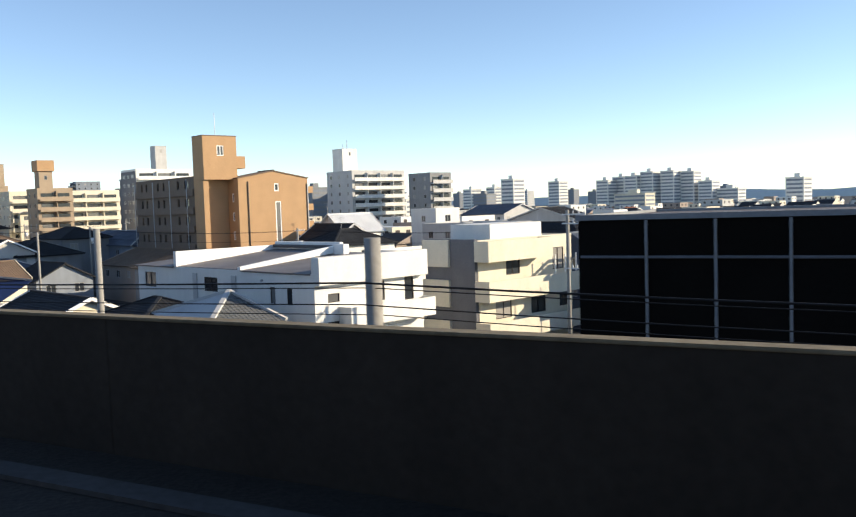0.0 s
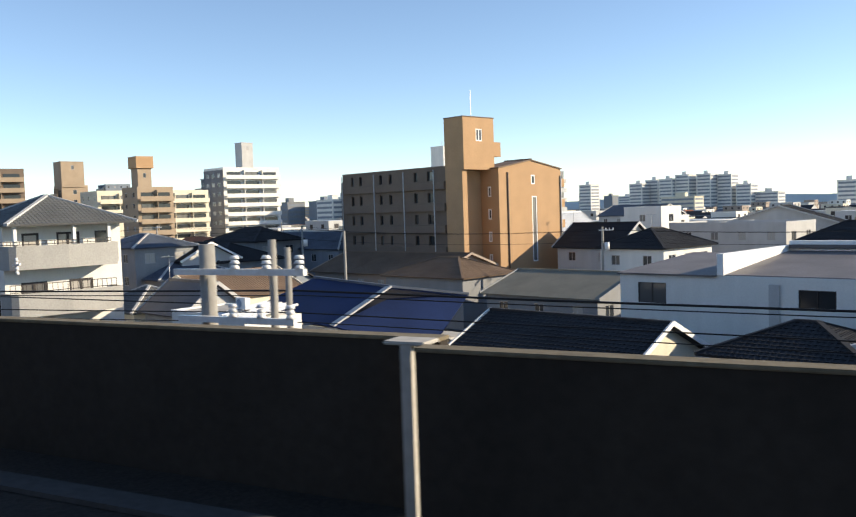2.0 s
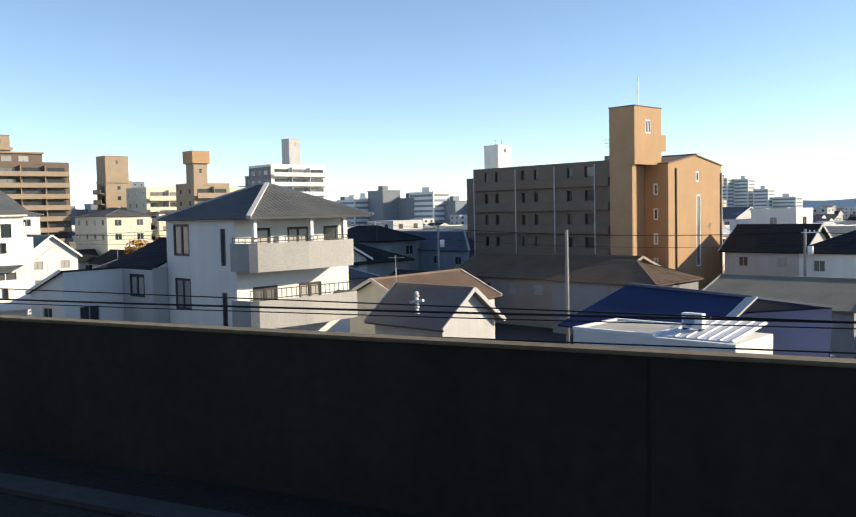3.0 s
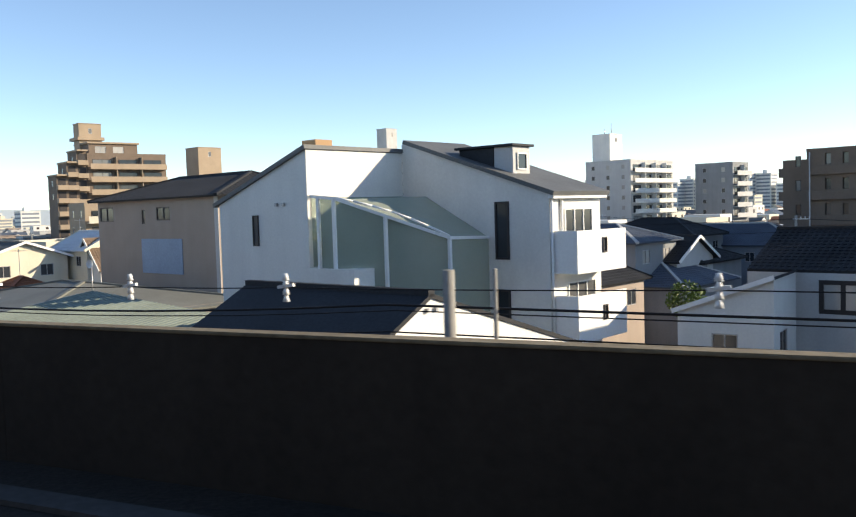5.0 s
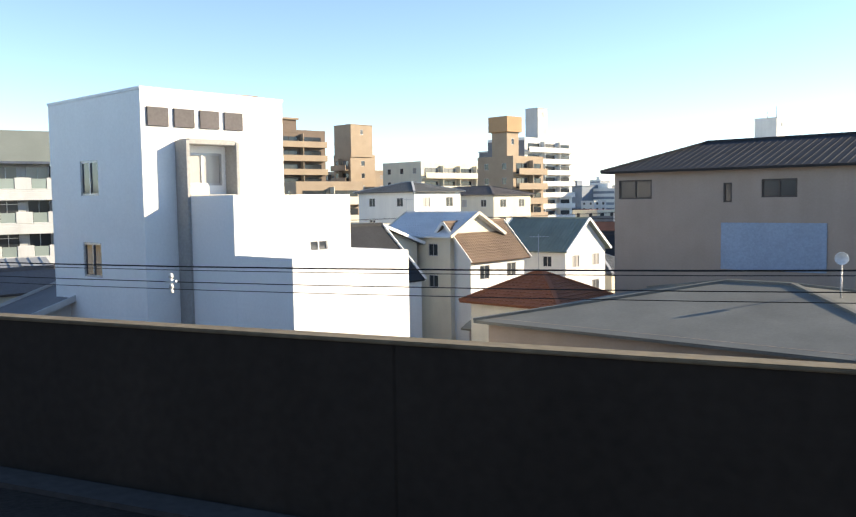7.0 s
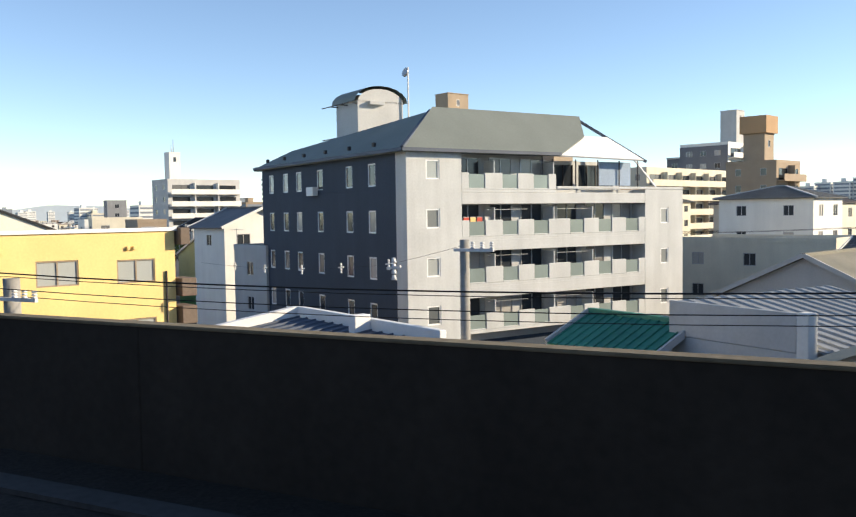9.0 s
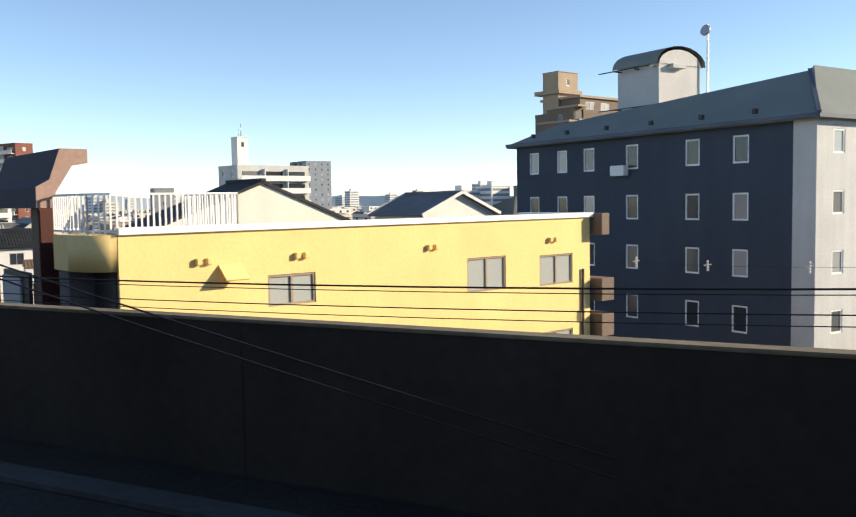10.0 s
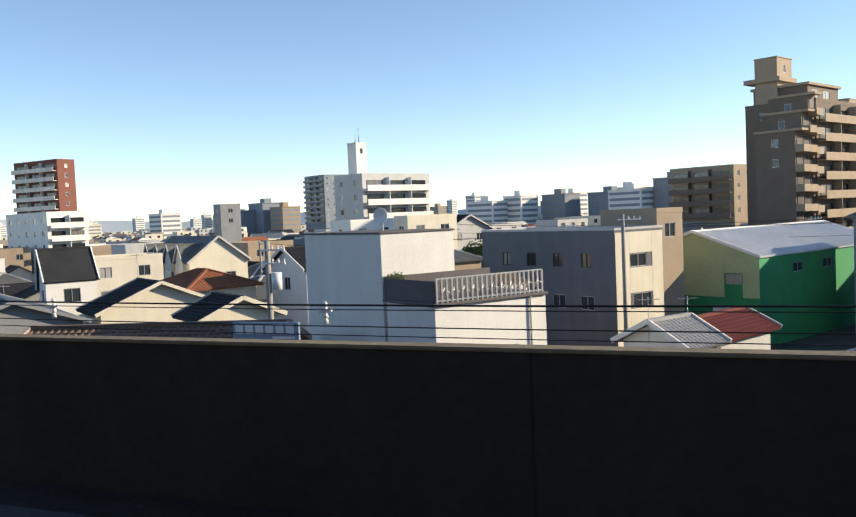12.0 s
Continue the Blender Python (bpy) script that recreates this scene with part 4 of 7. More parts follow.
# white flats with deep balconies beside a dark tiled stair
b = thing("white_flats", -28.0, 60.6, 0, -17, "white flats with deep balconies and a dark tiled stair", "building")
body(b, 5.6, 12.5, 10.0, [("e", 4.3, 7.1, 1.8, 1.9), ("e", 10.5, 7.1, 1.6, 1.9), ("e", 3.0, 3.6, 2.0, 1.9), ("e", 7.6, 3.6, 2.0, 1.9), ("e", 11.2, 3.8, 1.2, 1.6)], "cream_plaster", frame_mat="dark_frame")
slab(b, "dark_stair", "shade_grey", -5.6, -0.05, -0.35, -0.004, 0, 10.2)
slab(b, "stair_panel", "cream_plaster", -5.7, -2.7, -0.6, -0.354, 7.95, 10.15)
slab(b, "stair_panel", "cream_plaster", -5.7, -2.7, -0.6, -0.354, 4.7, 6.9)
slab(b, "stair_panel", "cream_plaster", -5.7, -2.7, -0.6, -0.354, 1.5, 3.6)
roof_flat(b, -5.6, 0, 0, 12.5, 10.0, "concrete", "cream_plaster", 0.12)
slab(b, "roof_block", "white_plaster", -5, -0.6, 2.2, 9.0, 10.05, 11.3)
balcony(b, "e", -0.45, 7.8, 8.6, 0.0, 1.5, 1.45, "cream_plaster")
balcony(b, "e", -0.45, 14.0, 5.45, 0.0, 1.5, 1.45, "cream_plaster")
balcony(b, "e", -0.45, 14.0, 2.3, 0.0, 1.5, 1.3, "cream_plaster")
for v in (8.2, 9.6, 11.2, 12.8):
    slab(b, "balcony_post", "white_paint", 1.3, 1.42, v, v + 0.12, 6.92, 8.5)

# house with the deep-blue roofs that meet in a broad grey valley
b = thing("house", -70.9, 41.4, 0, -17, "house with deep-blue sheet roofs and a grey hip line", "house")
body(b, 8.5, 8.2, 5.1, [("e", 2.5, 2.6, 1.5, 1.2), ("e", 6.0, 2.6, 1.5, 1.2)], "pale_grey_plaster", x1=3.2, y0=0.4)
for pts in ([(-7.8, -0.7, 6.9), (0.06, -0.19, 6.4), (0.82, 3.81, 8.4), (-5.93, 3.31, 8.8)],
            [(0.06, -0.19, 6.4), (4.6, 3.4, 5.0), (3.03, 8.56, 7.6), (0.82, 3.81, 8.4)],
            [(-7.0, 9.0, 5.6), (3.03, 8.56, 7.55), (0.82, 3.81, 8.38), (-5.93, 3.31, 8.78)]):
    bm = bmesh.new()
    roof_plane(bm, pts, 0.1, None)
    part("roof", bm, M["blue_roof"], b)
bm = bmesh.new()
bar(bm, (0.06, -0.19, 6.45), (0.82, 3.81, 8.45), 0.55, 0.1)
part("hip_flashing", bm, M["pale_grey_plaster"], b, "wide grey flashing on the hip")
bm = bmesh.new()
bar(bm, (0.82, 3.81, 8.44), (3.03, 8.56, 7.64), 0.2, 0.14)
bar(bm, (0.82, 3.81, 8.44), (-5.93, 3.31, 8.84), 0.2, 0.14)
part("ridge", bm, M["blue_grey_roof"], b)
slab(b, "front_wall", "pale_grey_plaster", -7.4, 0.1, 0.2, 0.39, 0, 6.2)

# low house with chequered tiles on its lit slope
b = thing("house", -36.2, 38.9, 0, -17, "low house with grey tiled pyramid roof", "house")
body(b, 8.8, 5.0, 5.9, [], "pale_grey_plaster")
bm = bmesh.new()
roof_plane(bm, [(0.5, -0.5, 5.85), (0.5, 5.4, 5.85), (-3.4, 3.6, 7.7)], 0.12, TILES)
roof_plane(bm, [(-9.3, 5.5, 5.85), (0.5, 5.4, 5.85), (-3.4, 3.6, 7.7)], 0.12, TILES)
part("roof", bm, M["grey_tile_roof"], b)
bm = bmesh.new()
roof_plane(bm, [(-9.3, -0.5, 5.85), (0.5, -0.5, 5.85), (-3.4, 3.6, 7.7)], 0.12, None)
part("front_slope", bm, M["pale_grey_plaster"], b, "pale cement-washed front slope")
bm = bmesh.new()
for q in ((0.5, -0.5, 5.9), (0.5, 5.4, 5.9), (-9.3, -0.5, 5.9)):
    bar(bm, q, (-3.4, 3.6, 7.75), 0.3, 0.2)
part("ridge", bm, M["pale_grey_plaster"], b)

# low white shed with ribbed roof in front of the brown-tiled house
b = thing("shed", -68.1, 30.0, 0, -17, "low white shed with ribbed roof", "shed")
body(b, 6.5, 3.2, 8.3, [], "white_plaster")
bm = bmesh.new()
roof_plane(bm, [(-3.0, 0.3, 8.34), (-0.2, 0.3, 8.34), (-0.2, 3.2, 8.7), (-3.0, 3.2, 8.7)], 0.06, SEAMS)
part("roof", bm, M["pale_roof"], b)
roof_flat(b, -6.5, -3.1, 0, 3.2, 8.3, "concrete", "white_paint", 0.12)
p = place(b, -2.2, 1.4)
ac_unit(p.x, p.y, 8.48, -17)

# dark sheet-clad store close to the line at the start
b = thing("dark_shed", 8.0, 18.1, 0, 0, "tall dark sheet-clad shed with pale upright ribs", "building")
body(b, 13.9, 7, 12.55, [], "dark_sheet")
roof_flat(b, -13.9, 0, 0, 7, 12.55, "dark_tile", "grey_plaster", 0.12, out=0.05)
for u in (-12.4, -10.98, -9.55, -8.1, -6.7, -5.3):
    slab(b, "rib", "grey_plaster", u - 0.03, u + 0.03, -0.06, -0.004, 0.5, 12.54)
slab(b, "rail", "shade_grey", -13.85, -0.05, -0.05, -0.004, 11.72, 11.78)

# beige flats with open balconies behind the store
b = thing("beige_flats", -17.2, 71.0, 0, -17, "beige three-storey flats with rusty open balconies", "building")
body(b, 3.4, 12, 9.6, [("e", 2.2 + 3.6 * k, z, 2.4, 1.9, 2) for k in range(3) for z in (7.3, 4.5, 1.7)] + [("f", -1.2, z, 0.6, 1.0, 1) for z in (7.6, 4.8, 2.0)], "cream_plaster", frame_mat="dark_frame")
roof_flat(b, -3.4, 0, 0, 12, 9.6, "concrete", "olive_roof", 0.25, out=0.35)
for z in (7.0, 4.2, 1.4):
    balcony(b, "e", 0.0, 12.0, z, 0.0, 1.3, 0.95, "cream_plaster")
    for v in (0.1, 3.9, 7.9, 11.7):
        slab(b, "balcony_post", "rail_steel", 1.2, 1.28, v, v + 0.08, z + 0.96, z + 2.6)
    for v in (1.6, 5.4):
        p = place(b, 0.7, v)
        ac_unit(p.x, p.y, z, -17 + 90)
# dark blue house with pale bargeboards beyond the white flats
dwelling("dark blue house with pale bargeboards and grey roof", -24.6, 80.5, 8.2, -17, 5.5, 8, "gy", 1.6, "navy_plaster", "blue_grey_roof", 2)

# three-storey house with curved grey balconies
b = thing("house", -96.6, 38.9, 0, -17, "white three-storey house with grey balconies and tiled hip roof", "house")
body(b, 7.8, 8.6, 13.0, [("f", -6.0, 10.6, 1.9, 2.0), ("f", -1.3, 10.1, 0.55, 2.2, 1), ("f", -6.0, 7.2, 1.9, 2.0), ("f", -1.3, 6.2, 0.55, 2.3, 1),
     ("e", 1.9, 10.2, 1.2, 2.1, 1), ("e", 4.6, 10.2, 1.7, 2.1), ("e", 7.2, 10.2, 1.2, 2.1, 1), ("e", 2.0, 6.6, 1.8, 2.2), ("e", 5.4, 6.6, 1.8, 2.2)], "white_plaster", frame_mat="dark_frame", bar_w=0.16)
roof_hip(b, -7.7, 1.6, 0, 8.6, 13.05, 2.0, "grey_tile_roof", over=0.45, ridge_mat="pale_grey_plaster")


def curved_tray(b, z, high, deep, v0, v1, mat, lead):
    """A balcony tray whose outer wall bows out to the front corner."""
    prof = [(-0.2, -lead), (0.4, -lead), (deep - 0.3, -lead * 0.75), (deep, v0 + 0.2), (deep + 0.25, (v0 + v1) / 2), (deep, v1), (0.0, v1)]
    bm = bmesh.new()
    n = len(prof)
    outer_lo = [bm.verts.new((x, y, z - 0.2)) for x, y in prof]
    outer_hi = [bm.verts.new((x, y, z + high)) for x, y in prof]
    inner = [(x - 0.14 if x > 0.3 else x, y + 0.14) if i < n - 1 else (x, y) for i, (x, y) in enumerate(prof)]
    in_hi = [bm.verts.new((x, y, z + high)) for x, y in inner]
    in_lo = [bm.verts.new((x, y, z)) for x, y in inner]
    for i in range(n - 1):
        bm.faces.new((outer_lo[i], outer_lo[i + 1], outer_hi[i + 1], outer_hi[i]))
        bm.faces.new((outer_hi[i], outer_hi[i + 1], in_hi[i + 1], in_hi[i]))
        bm.faces.new((in_hi[i], in_hi[i + 1], in_lo[i + 1], in_lo[i]))
    bm.faces.new(outer_lo[::-1])
    bm.faces.new(in_lo)
    return part("balcony", bm, M[mat], b)


curved_tray(b, 10.0, 1.45, 1.9, 0.0, 7.4, "balcony_grey", 0.25)
curved_tray(b, 6.7, 1.45, 1.9, 0.0, 7.6, "balcony_grey", 0.25)
for v in (0.3, 4.4, 7.0):
    slab(b, "porch_post", "white_paint", 1.35, 1.6, v - 0.12, v + 0.12, 11.4, 12.9)
railing(b, [(1.8, -0.3), (1.9, 7.2)], 8.17, 0.6, "dark_frame", 0.35, 0.03)
railing(b, [(0.0, -0.2), (1.7, -0.05), (1.8, 7.0)], 11.46, 0.3, "dark_frame", 0.6, 0.03)

# white house with steep wedge roofs and a glazed stairwell
b = thing("house", -128.6, 33.0, 0, -17, "white rendered house with wedge roofs and a glazed stairwell", "house")
bm = bmesh.new()
zl, zt = 13.75, 16.05
front = [(-6.9, 0, 0), (0, 0, 0), (0, 0, zt), (-6.9, 0, zl)]
back = [(x, 6.4, z) for x, _, z in front]
fv, bv = [bm.verts.new(p) for p in front], [bm.verts.new(p) for p in back]
bm.faces.new(fv)
bm.faces.new(bv[::-1])
for i in range(4):
    bm.faces.new((fv[(i + 1) % 4], fv[i], bv[i], bv[(i + 1) % 4]))
part("wall", bm, M["white_plaster"], b)
bm = bmesh.new()
roof_plane(bm, [(-7.3, -0.15, zl - 0.1), (-7.3, 6.5, zl - 0.1), (0.05, 6.5, zt + 0.12), (0.05, -0.15, zt + 0.12)], 0.2, None)
part("roof", bm, M["grey_tile_roof"], b)
slab(b, "roof_box", "dark_tile", -2.8, -1.2, 3.2, 4.6, 15.6, 16.3)
for u, z, w, h in ((-3.9, 11.5, 0.45, 1.5), (-3.9, 7.6, 0.45, 1.5)):
    window(b, "f", u, z, w, h, 0, 1, "dark_frame", PANE_DARK, deep=0.02)
for u in (-2.2, -1.7):
    for z in (13.4, 9.7):
        slab(b, "vent_cap", "alu_frame", u - 0.1, u + 0.1, -0.12, -0.004, z, z + 0.16)
# wing
W0, W1, WY = 0.4, 8.9, 6.4
bm = bmesh.new()
front = [(0.01, WY, 0), (W1, WY, 0), (W1, WY, 13.7), (W0, WY, 16.4), (0.01, WY, 16.4)]
fv, bv = [bm.verts.new(p) for p in front], [bm.verts.new((x, y + 4.4, z)) for x, y, z in front]
bm.faces.new(fv)
bm.faces.new(bv[::-1])
for i in range(5):
    bm.faces.new((fv[(i + 1) % 5], fv[i], bv[i], bv[(i + 1) % 5]))
part("wing_wall", bm, M["white_plaster"], b)
bm = bmesh.new()
roof_plane(bm, [(W1 + 0.4, WY - 0.2, 13.68), (W1 + 0.4, WY + 4.7, 13.68), (W0 - 0.1, WY + 4.7, 16.6), (W0 - 0.1, WY - 0.2, 16.6)], 0.2, None)
part("roof", bm, M["grey_tile_roof"], b)
slab(b, "dormer_wall", "pale_grey_plaster", 5.3, 6.4, 7.2, 8.6, 14.3, 15.9)
slab(b, "dormer_roof", "black_tile_roof", 3.0, 6.55, 7.0, 8.8, 15.9, 16.02)
slab(b, "dormer_side", "black_tile_roof", 3.2, 5.29, 7.15, 8.6, 14.6, 15.89)
window(b, "e", 7.9, 14.8, 0.8, 0.8, 6.4, 1, "alu_frame", PANE_DARK, deep=0.02)
slab(b, "fascia", "white_paint", W1 + 0.004, W1 + 0.3, WY - 0.1, WY + 4.6, 13.35, 13.66)
window(b, "f", 6.3, 10.6, 0.8, 2.7, WY, 1, "dark_frame", PANE, deep=0.02, bar_w=0.1)
window(b, "f", 6.3, 6.6, 0.8, 2.6, WY, 1, "dark_frame", PANE_DARK, deep=0.02, bar_w=0.1)
window(b, "e", WY + 2.4, 10.9, 2.4, 2.0, W1, 3, "white_paint", PANE, deep=0.02)
window(b, "e", WY + 2.6, 7.6, 2.4, 1.9, W1, 3, "white_paint", PANE, deep=0.02)
for z0, z1 in ((10.0, 11.9), (6.9, 9.0), (3.6, 6.0)):
    bm = bmesh.new()
    box(bm, W1 + 0.004, W1 + 1.3, WY + 0.2, WY + 4.5, z0, z0 + 0.2)
    box(bm, W1 + 1.16, W1 + 1.3, WY + 0.2, WY + 4.5, z0 + 0.2, z1)
    box(bm, W1 + 0.004, W1 + 1.16, WY + 0.2, WY + 0.34, z0 + 0.2, z1)
    part("balcony", bm, M["white_paint"], b)
    window(b, "e", WY + 2.5, z0 + 0.85, 0.35, 0.7, W1 + 1.3, 1, "dark_frame", PANE_DARK, deep=0.02)
downpipe(b, W1 + 0.08, WY + 0.1, 6, 13.3, "white_paint", 0.06)
downpipe(b, W1 + 0.08, WY + 0.9, 10.6, 13.3, "white_paint", 0.06)
# glazed stairwell in the angle of the two wings
bm = bmesh.new()
quad(bm, (0.05, 0.2, 10.55), (0.05, 0.2, 13.75), (0.05, 6.3, 13.75), (0.05, 6.3, 10.55))
quad(bm, (0.35, 0.2, 8.0), (1.6, 0.2, 8.0), (1.6, 0.2, 13.6), (0.35, 0.2, 13.75))
quad(bm, (1.7, 0.2, 6.0), (5.5, 3.5, 6.0), (5.5, 3.5, 11.7), (1.7, 0.2, 13.55))
quad(bm, (1.6, 0.2, 13.6), (5.5, 3.5, 11.75), (5.5, 6.35, 11.65), (1.6, 6.35, 13.7))
quad(bm, (5.5, 3.5, 6.0), (5.5, 6.35, 6.0), (5.5, 6.35, 11.6), (5.5, 3.5, 11.65))
part("stair_glazing", bm, M["stair_glass"], b, "grey-green smoked glazing")
bm = bmesh.new()
for p, q in (((0.06, 0.15, 13.8), (1.7, 0.12, 13.65)), ((1.7, 0.12, 13.65), (5.55, 3.45, 11.75)), ((5.55, 3.45, 11.75), (5.55, 3.45, 5)), ((1.65, 0.12, 13.6), (1.65, 0.12, 5)), ((0.6, 0.12, 13.7), (0.6, 0.12, 5)), ((3.4, 1.6, 12.8), (3.4, 1.6, 5)), ((5.55, 3.45, 11.75), (5.55, 6.3, 11.65))):
    bar(bm, p, q, 0.14)
part("stair_frame", bm, M["white_paint"], b)
bm = bmesh.new()
arc = [(1.7 + 3.85 * k / 6, 0.1 + 3.33 * k / 6, 13.7 - 1.85 * k / 6 + 0.22 * math.sin(math.pi * k / 6)) for k in range(7)]
for p, q in zip(arc, arc[1:]):
    tube(bm, p, q, 0.05, n=8)
tube(bm, arc[-1], (arc[-1][0], arc[-1][1], 9.5), 0.05, n=8)
part("curved_pipe", bm, M["white_paint"], b)
bm = bmesh.new()
box(bm, 0.02, 3.0, -0.05, 1.2, 9.6, 10.5)
part("stair_landing", bm, M["white_plaster"], b)

# white gable house in front of it
b = thing("house", -118.0, 23.1, 0, -17, "white gabled house with a dark sheet roof", "house")
body(b, 9, 10.8, 8.3, [], "white_plaster", y0=-4.8)
roof_gable(b, -9, 0, -4.8, 8.4, 7.9, 2.6, "black_tile_roof", "x", 0.06, None, "white_plaster", mid=0.0)
for y, z in ((-0.2, 10.0), (0.2, 10.0), (0.0, 9.0), (0.5, 9.0)):
    slab(b, "vent_cap", "alu_frame", 0.004, 0.1, y - 0.07, y + 0.07, z - 0.07, z + 0.07)

# white house with dark framed windows and brown tile roofs
b = thing("house", -103.8, 40.0, 0, -17, "white house with dark framed windows and black roofs", "house")
body(b, 6.2, 8, 9.85, [("f", -2.7, 7.9, 2.0, 1.5), ("f", -5.2, 8.1, 0.6, 1.2, 1)], "pale_grey_plaster", x1=-0.65, frame_mat="dark_frame", bar_w=0.2)
roof_gable(b, -6.8, -0.7, 0, 8, 9.85, 1.7, "black_tile_roof", "x", 0.05, TILES, "white_plaster")

# metal shed whose ribbed roof falls away towards the line
b = thing("shed", -126.5, 21.0, 0, -17, "metal shed with a weathered grey-green ribbed roof", "shed")
tilt = lambda x, y: (x, y, 8.2 - 0.05 * x + 0.14 * (y + 0.4))
body(b, 14, 4.4, 8.1, [], "grey_plaster", y0=0.1)
bm = bmesh.new()
roof_plane(bm, [tilt(-14.3, -0.4), tilt(0.4, -0.4), tilt(0.4, 4.8), tilt(-14.3, 4.8)], 0.06, (0.33, 0.14, 0.05))
part("roof", bm, M["green_metal_roof"], b)
slab(b, "rear_wall", "grey_plaster", -14, 0, 4.51, 4.6, 0, 8.6)

# beige house with balconies on the end
b = thing("house", -145.4, 47.7, 0, -17, "beige rendered house with dark hipped roof and end balconies", "house")
body(b, 17.2, 11.2, 14.6, [("f", -7.2, 12.85, 1.9, 1.0), ("f", -15.8, 12.85, 2.2, 1.15), ("f", -10.05, 12.6, 0.5, 1.1, 1), ("e", 4.6, 11.4, 2.2, 2.1), ("e", 8.0, 11.4, 2.2, 2.1), ("e", 4.6, 8.5, 2.2, 2.0), ("e", 8.0, 8.5, 2.2, 2.0), ("e", 5, 5.6, 2.2, 2.0), ("e", 8.4, 5.6, 2.2, 2.0)], "beige_plaster", frame_mat="dark_frame", bar_w=0.1)
roof_hip(b, -17.2, 0, 0, 11.2, 14.65, 1.75, "black_tile_roof", over=0.6, inset=4.2, rib=(0.45, 0.06, 0.02))
slab(b, "blue_panel", "panel_blue", -10.4, -4.7, -0.06, -0.004, 8.8, 11.45)
slab(b, "corner_strip", "pale_grey_plaster", -0.45, 0.02, -0.05, -0.004, 0, 14.5)
downpipe(b, 0.12, 0.4, 0, 14.4, "pale_grey_plaster", 0.07)
slab(b, "end_panel", "white_plaster", 0.004, 0.06, 0.7, 3.0, 0, 11.5)
for z in (10.6, 7.7, 4.8):
    bm = bmesh.new()
    box(bm, 0.004, 1.3, 3.0, 12.6, z, z + 0.18)
    box(bm, 1.2, 1.32, 3.0, 12.6, z + 0.4, z + 0.98)
    box(bm, 1.2, 1.32, 3.0, 12.6, z - 0.55, z - 0.01)
    box(bm, 0.004, 1.2, 3.0, 3.1, z + 0.18, z + 1.15)
    part("balcony", bm, M["white_paint"], b)
    for v in (6.2, 9.4, 12.4):
        slab(b, "balcony_post", "white_paint", 1.22, 1.3, v, v + 0.1, z + 0.2, z + 2.3)
# slanted white verge of the glazed top room
bm = bmesh.new()
bar(bm, (0.12, 1.0, 14.3), (0.12, 3.1, 11.6), 0.22, 0.36)
part("slanted_verge", bm, M["white_paint"], b)
slab(b, "eave_band", "white_paint", 0.01, 0.5, 0.5, 11.0, 14.1, 14.55)
slab(b, "sunroom_blind", "orange_tile", 0.07, 0.11, 8.6, 10.2, 12.3, 13.8, "orange-brown roller blind")

# grey apartment block with hipped roof; front colour holds shade, end colour sunlight
b = thing("apartment_block", -215.6, 43.0, 0, -31, "grey five-storey apartment block, shade in its blue front, hipped roof", "building")
levels = (14.42, 11.55, 8.7, 5.85)
fw = [("f", x, z + 0.25, 0.95, 1.4, 1) for x in (-4.1, -7.1, -11.4, -14.9, -17.3, -20.0) for z in levels]
G = "block_lit_grey"
body(b, 20.6, 23.3, 14.44, [w for w in fw if w[2] + w[4] < 14.4], "facade_shade_blue", x1=-1.2, frame_mat="white_paint", bar_w=0.09)
body(b, 20.6, 11.2, 16.7, [w for w in fw if w[2] + w[4] > 14.5], "facade_shade_blue", x1=-1.2, z0=14.444, frame_mat="white_paint", bar_w=0.09)
body(b, 1.198, 3.85, 16.7, [("e", 1.8, z + 0.55, 0.95, 1.15, 1) for z in levels], G, "end_pier", frame_mat="white_paint", pane_mat=PANE_NET, bar_w=0.09)
body(b, 1.198, 3.85, 14.44, [("e", 21.4, z + 0.5, 0.8, 1.1, 1) for z in levels[1:]], G, "end_pier", y0=19.45, frame_mat="white_paint", pane_mat=PANE_NET, bar_w=0.09)
body(b, 17.3, 8.6, 16.45, [("e", 13.5, 14.6, 3.4, 1.6, 4), ("e", 17.4, 14.6, 3.4, 1.6, 4)], G, x1=-2.7, y0=11.21, z0=14.46, frame_mat="dark_frame", pane_mat=PANE_DARK)
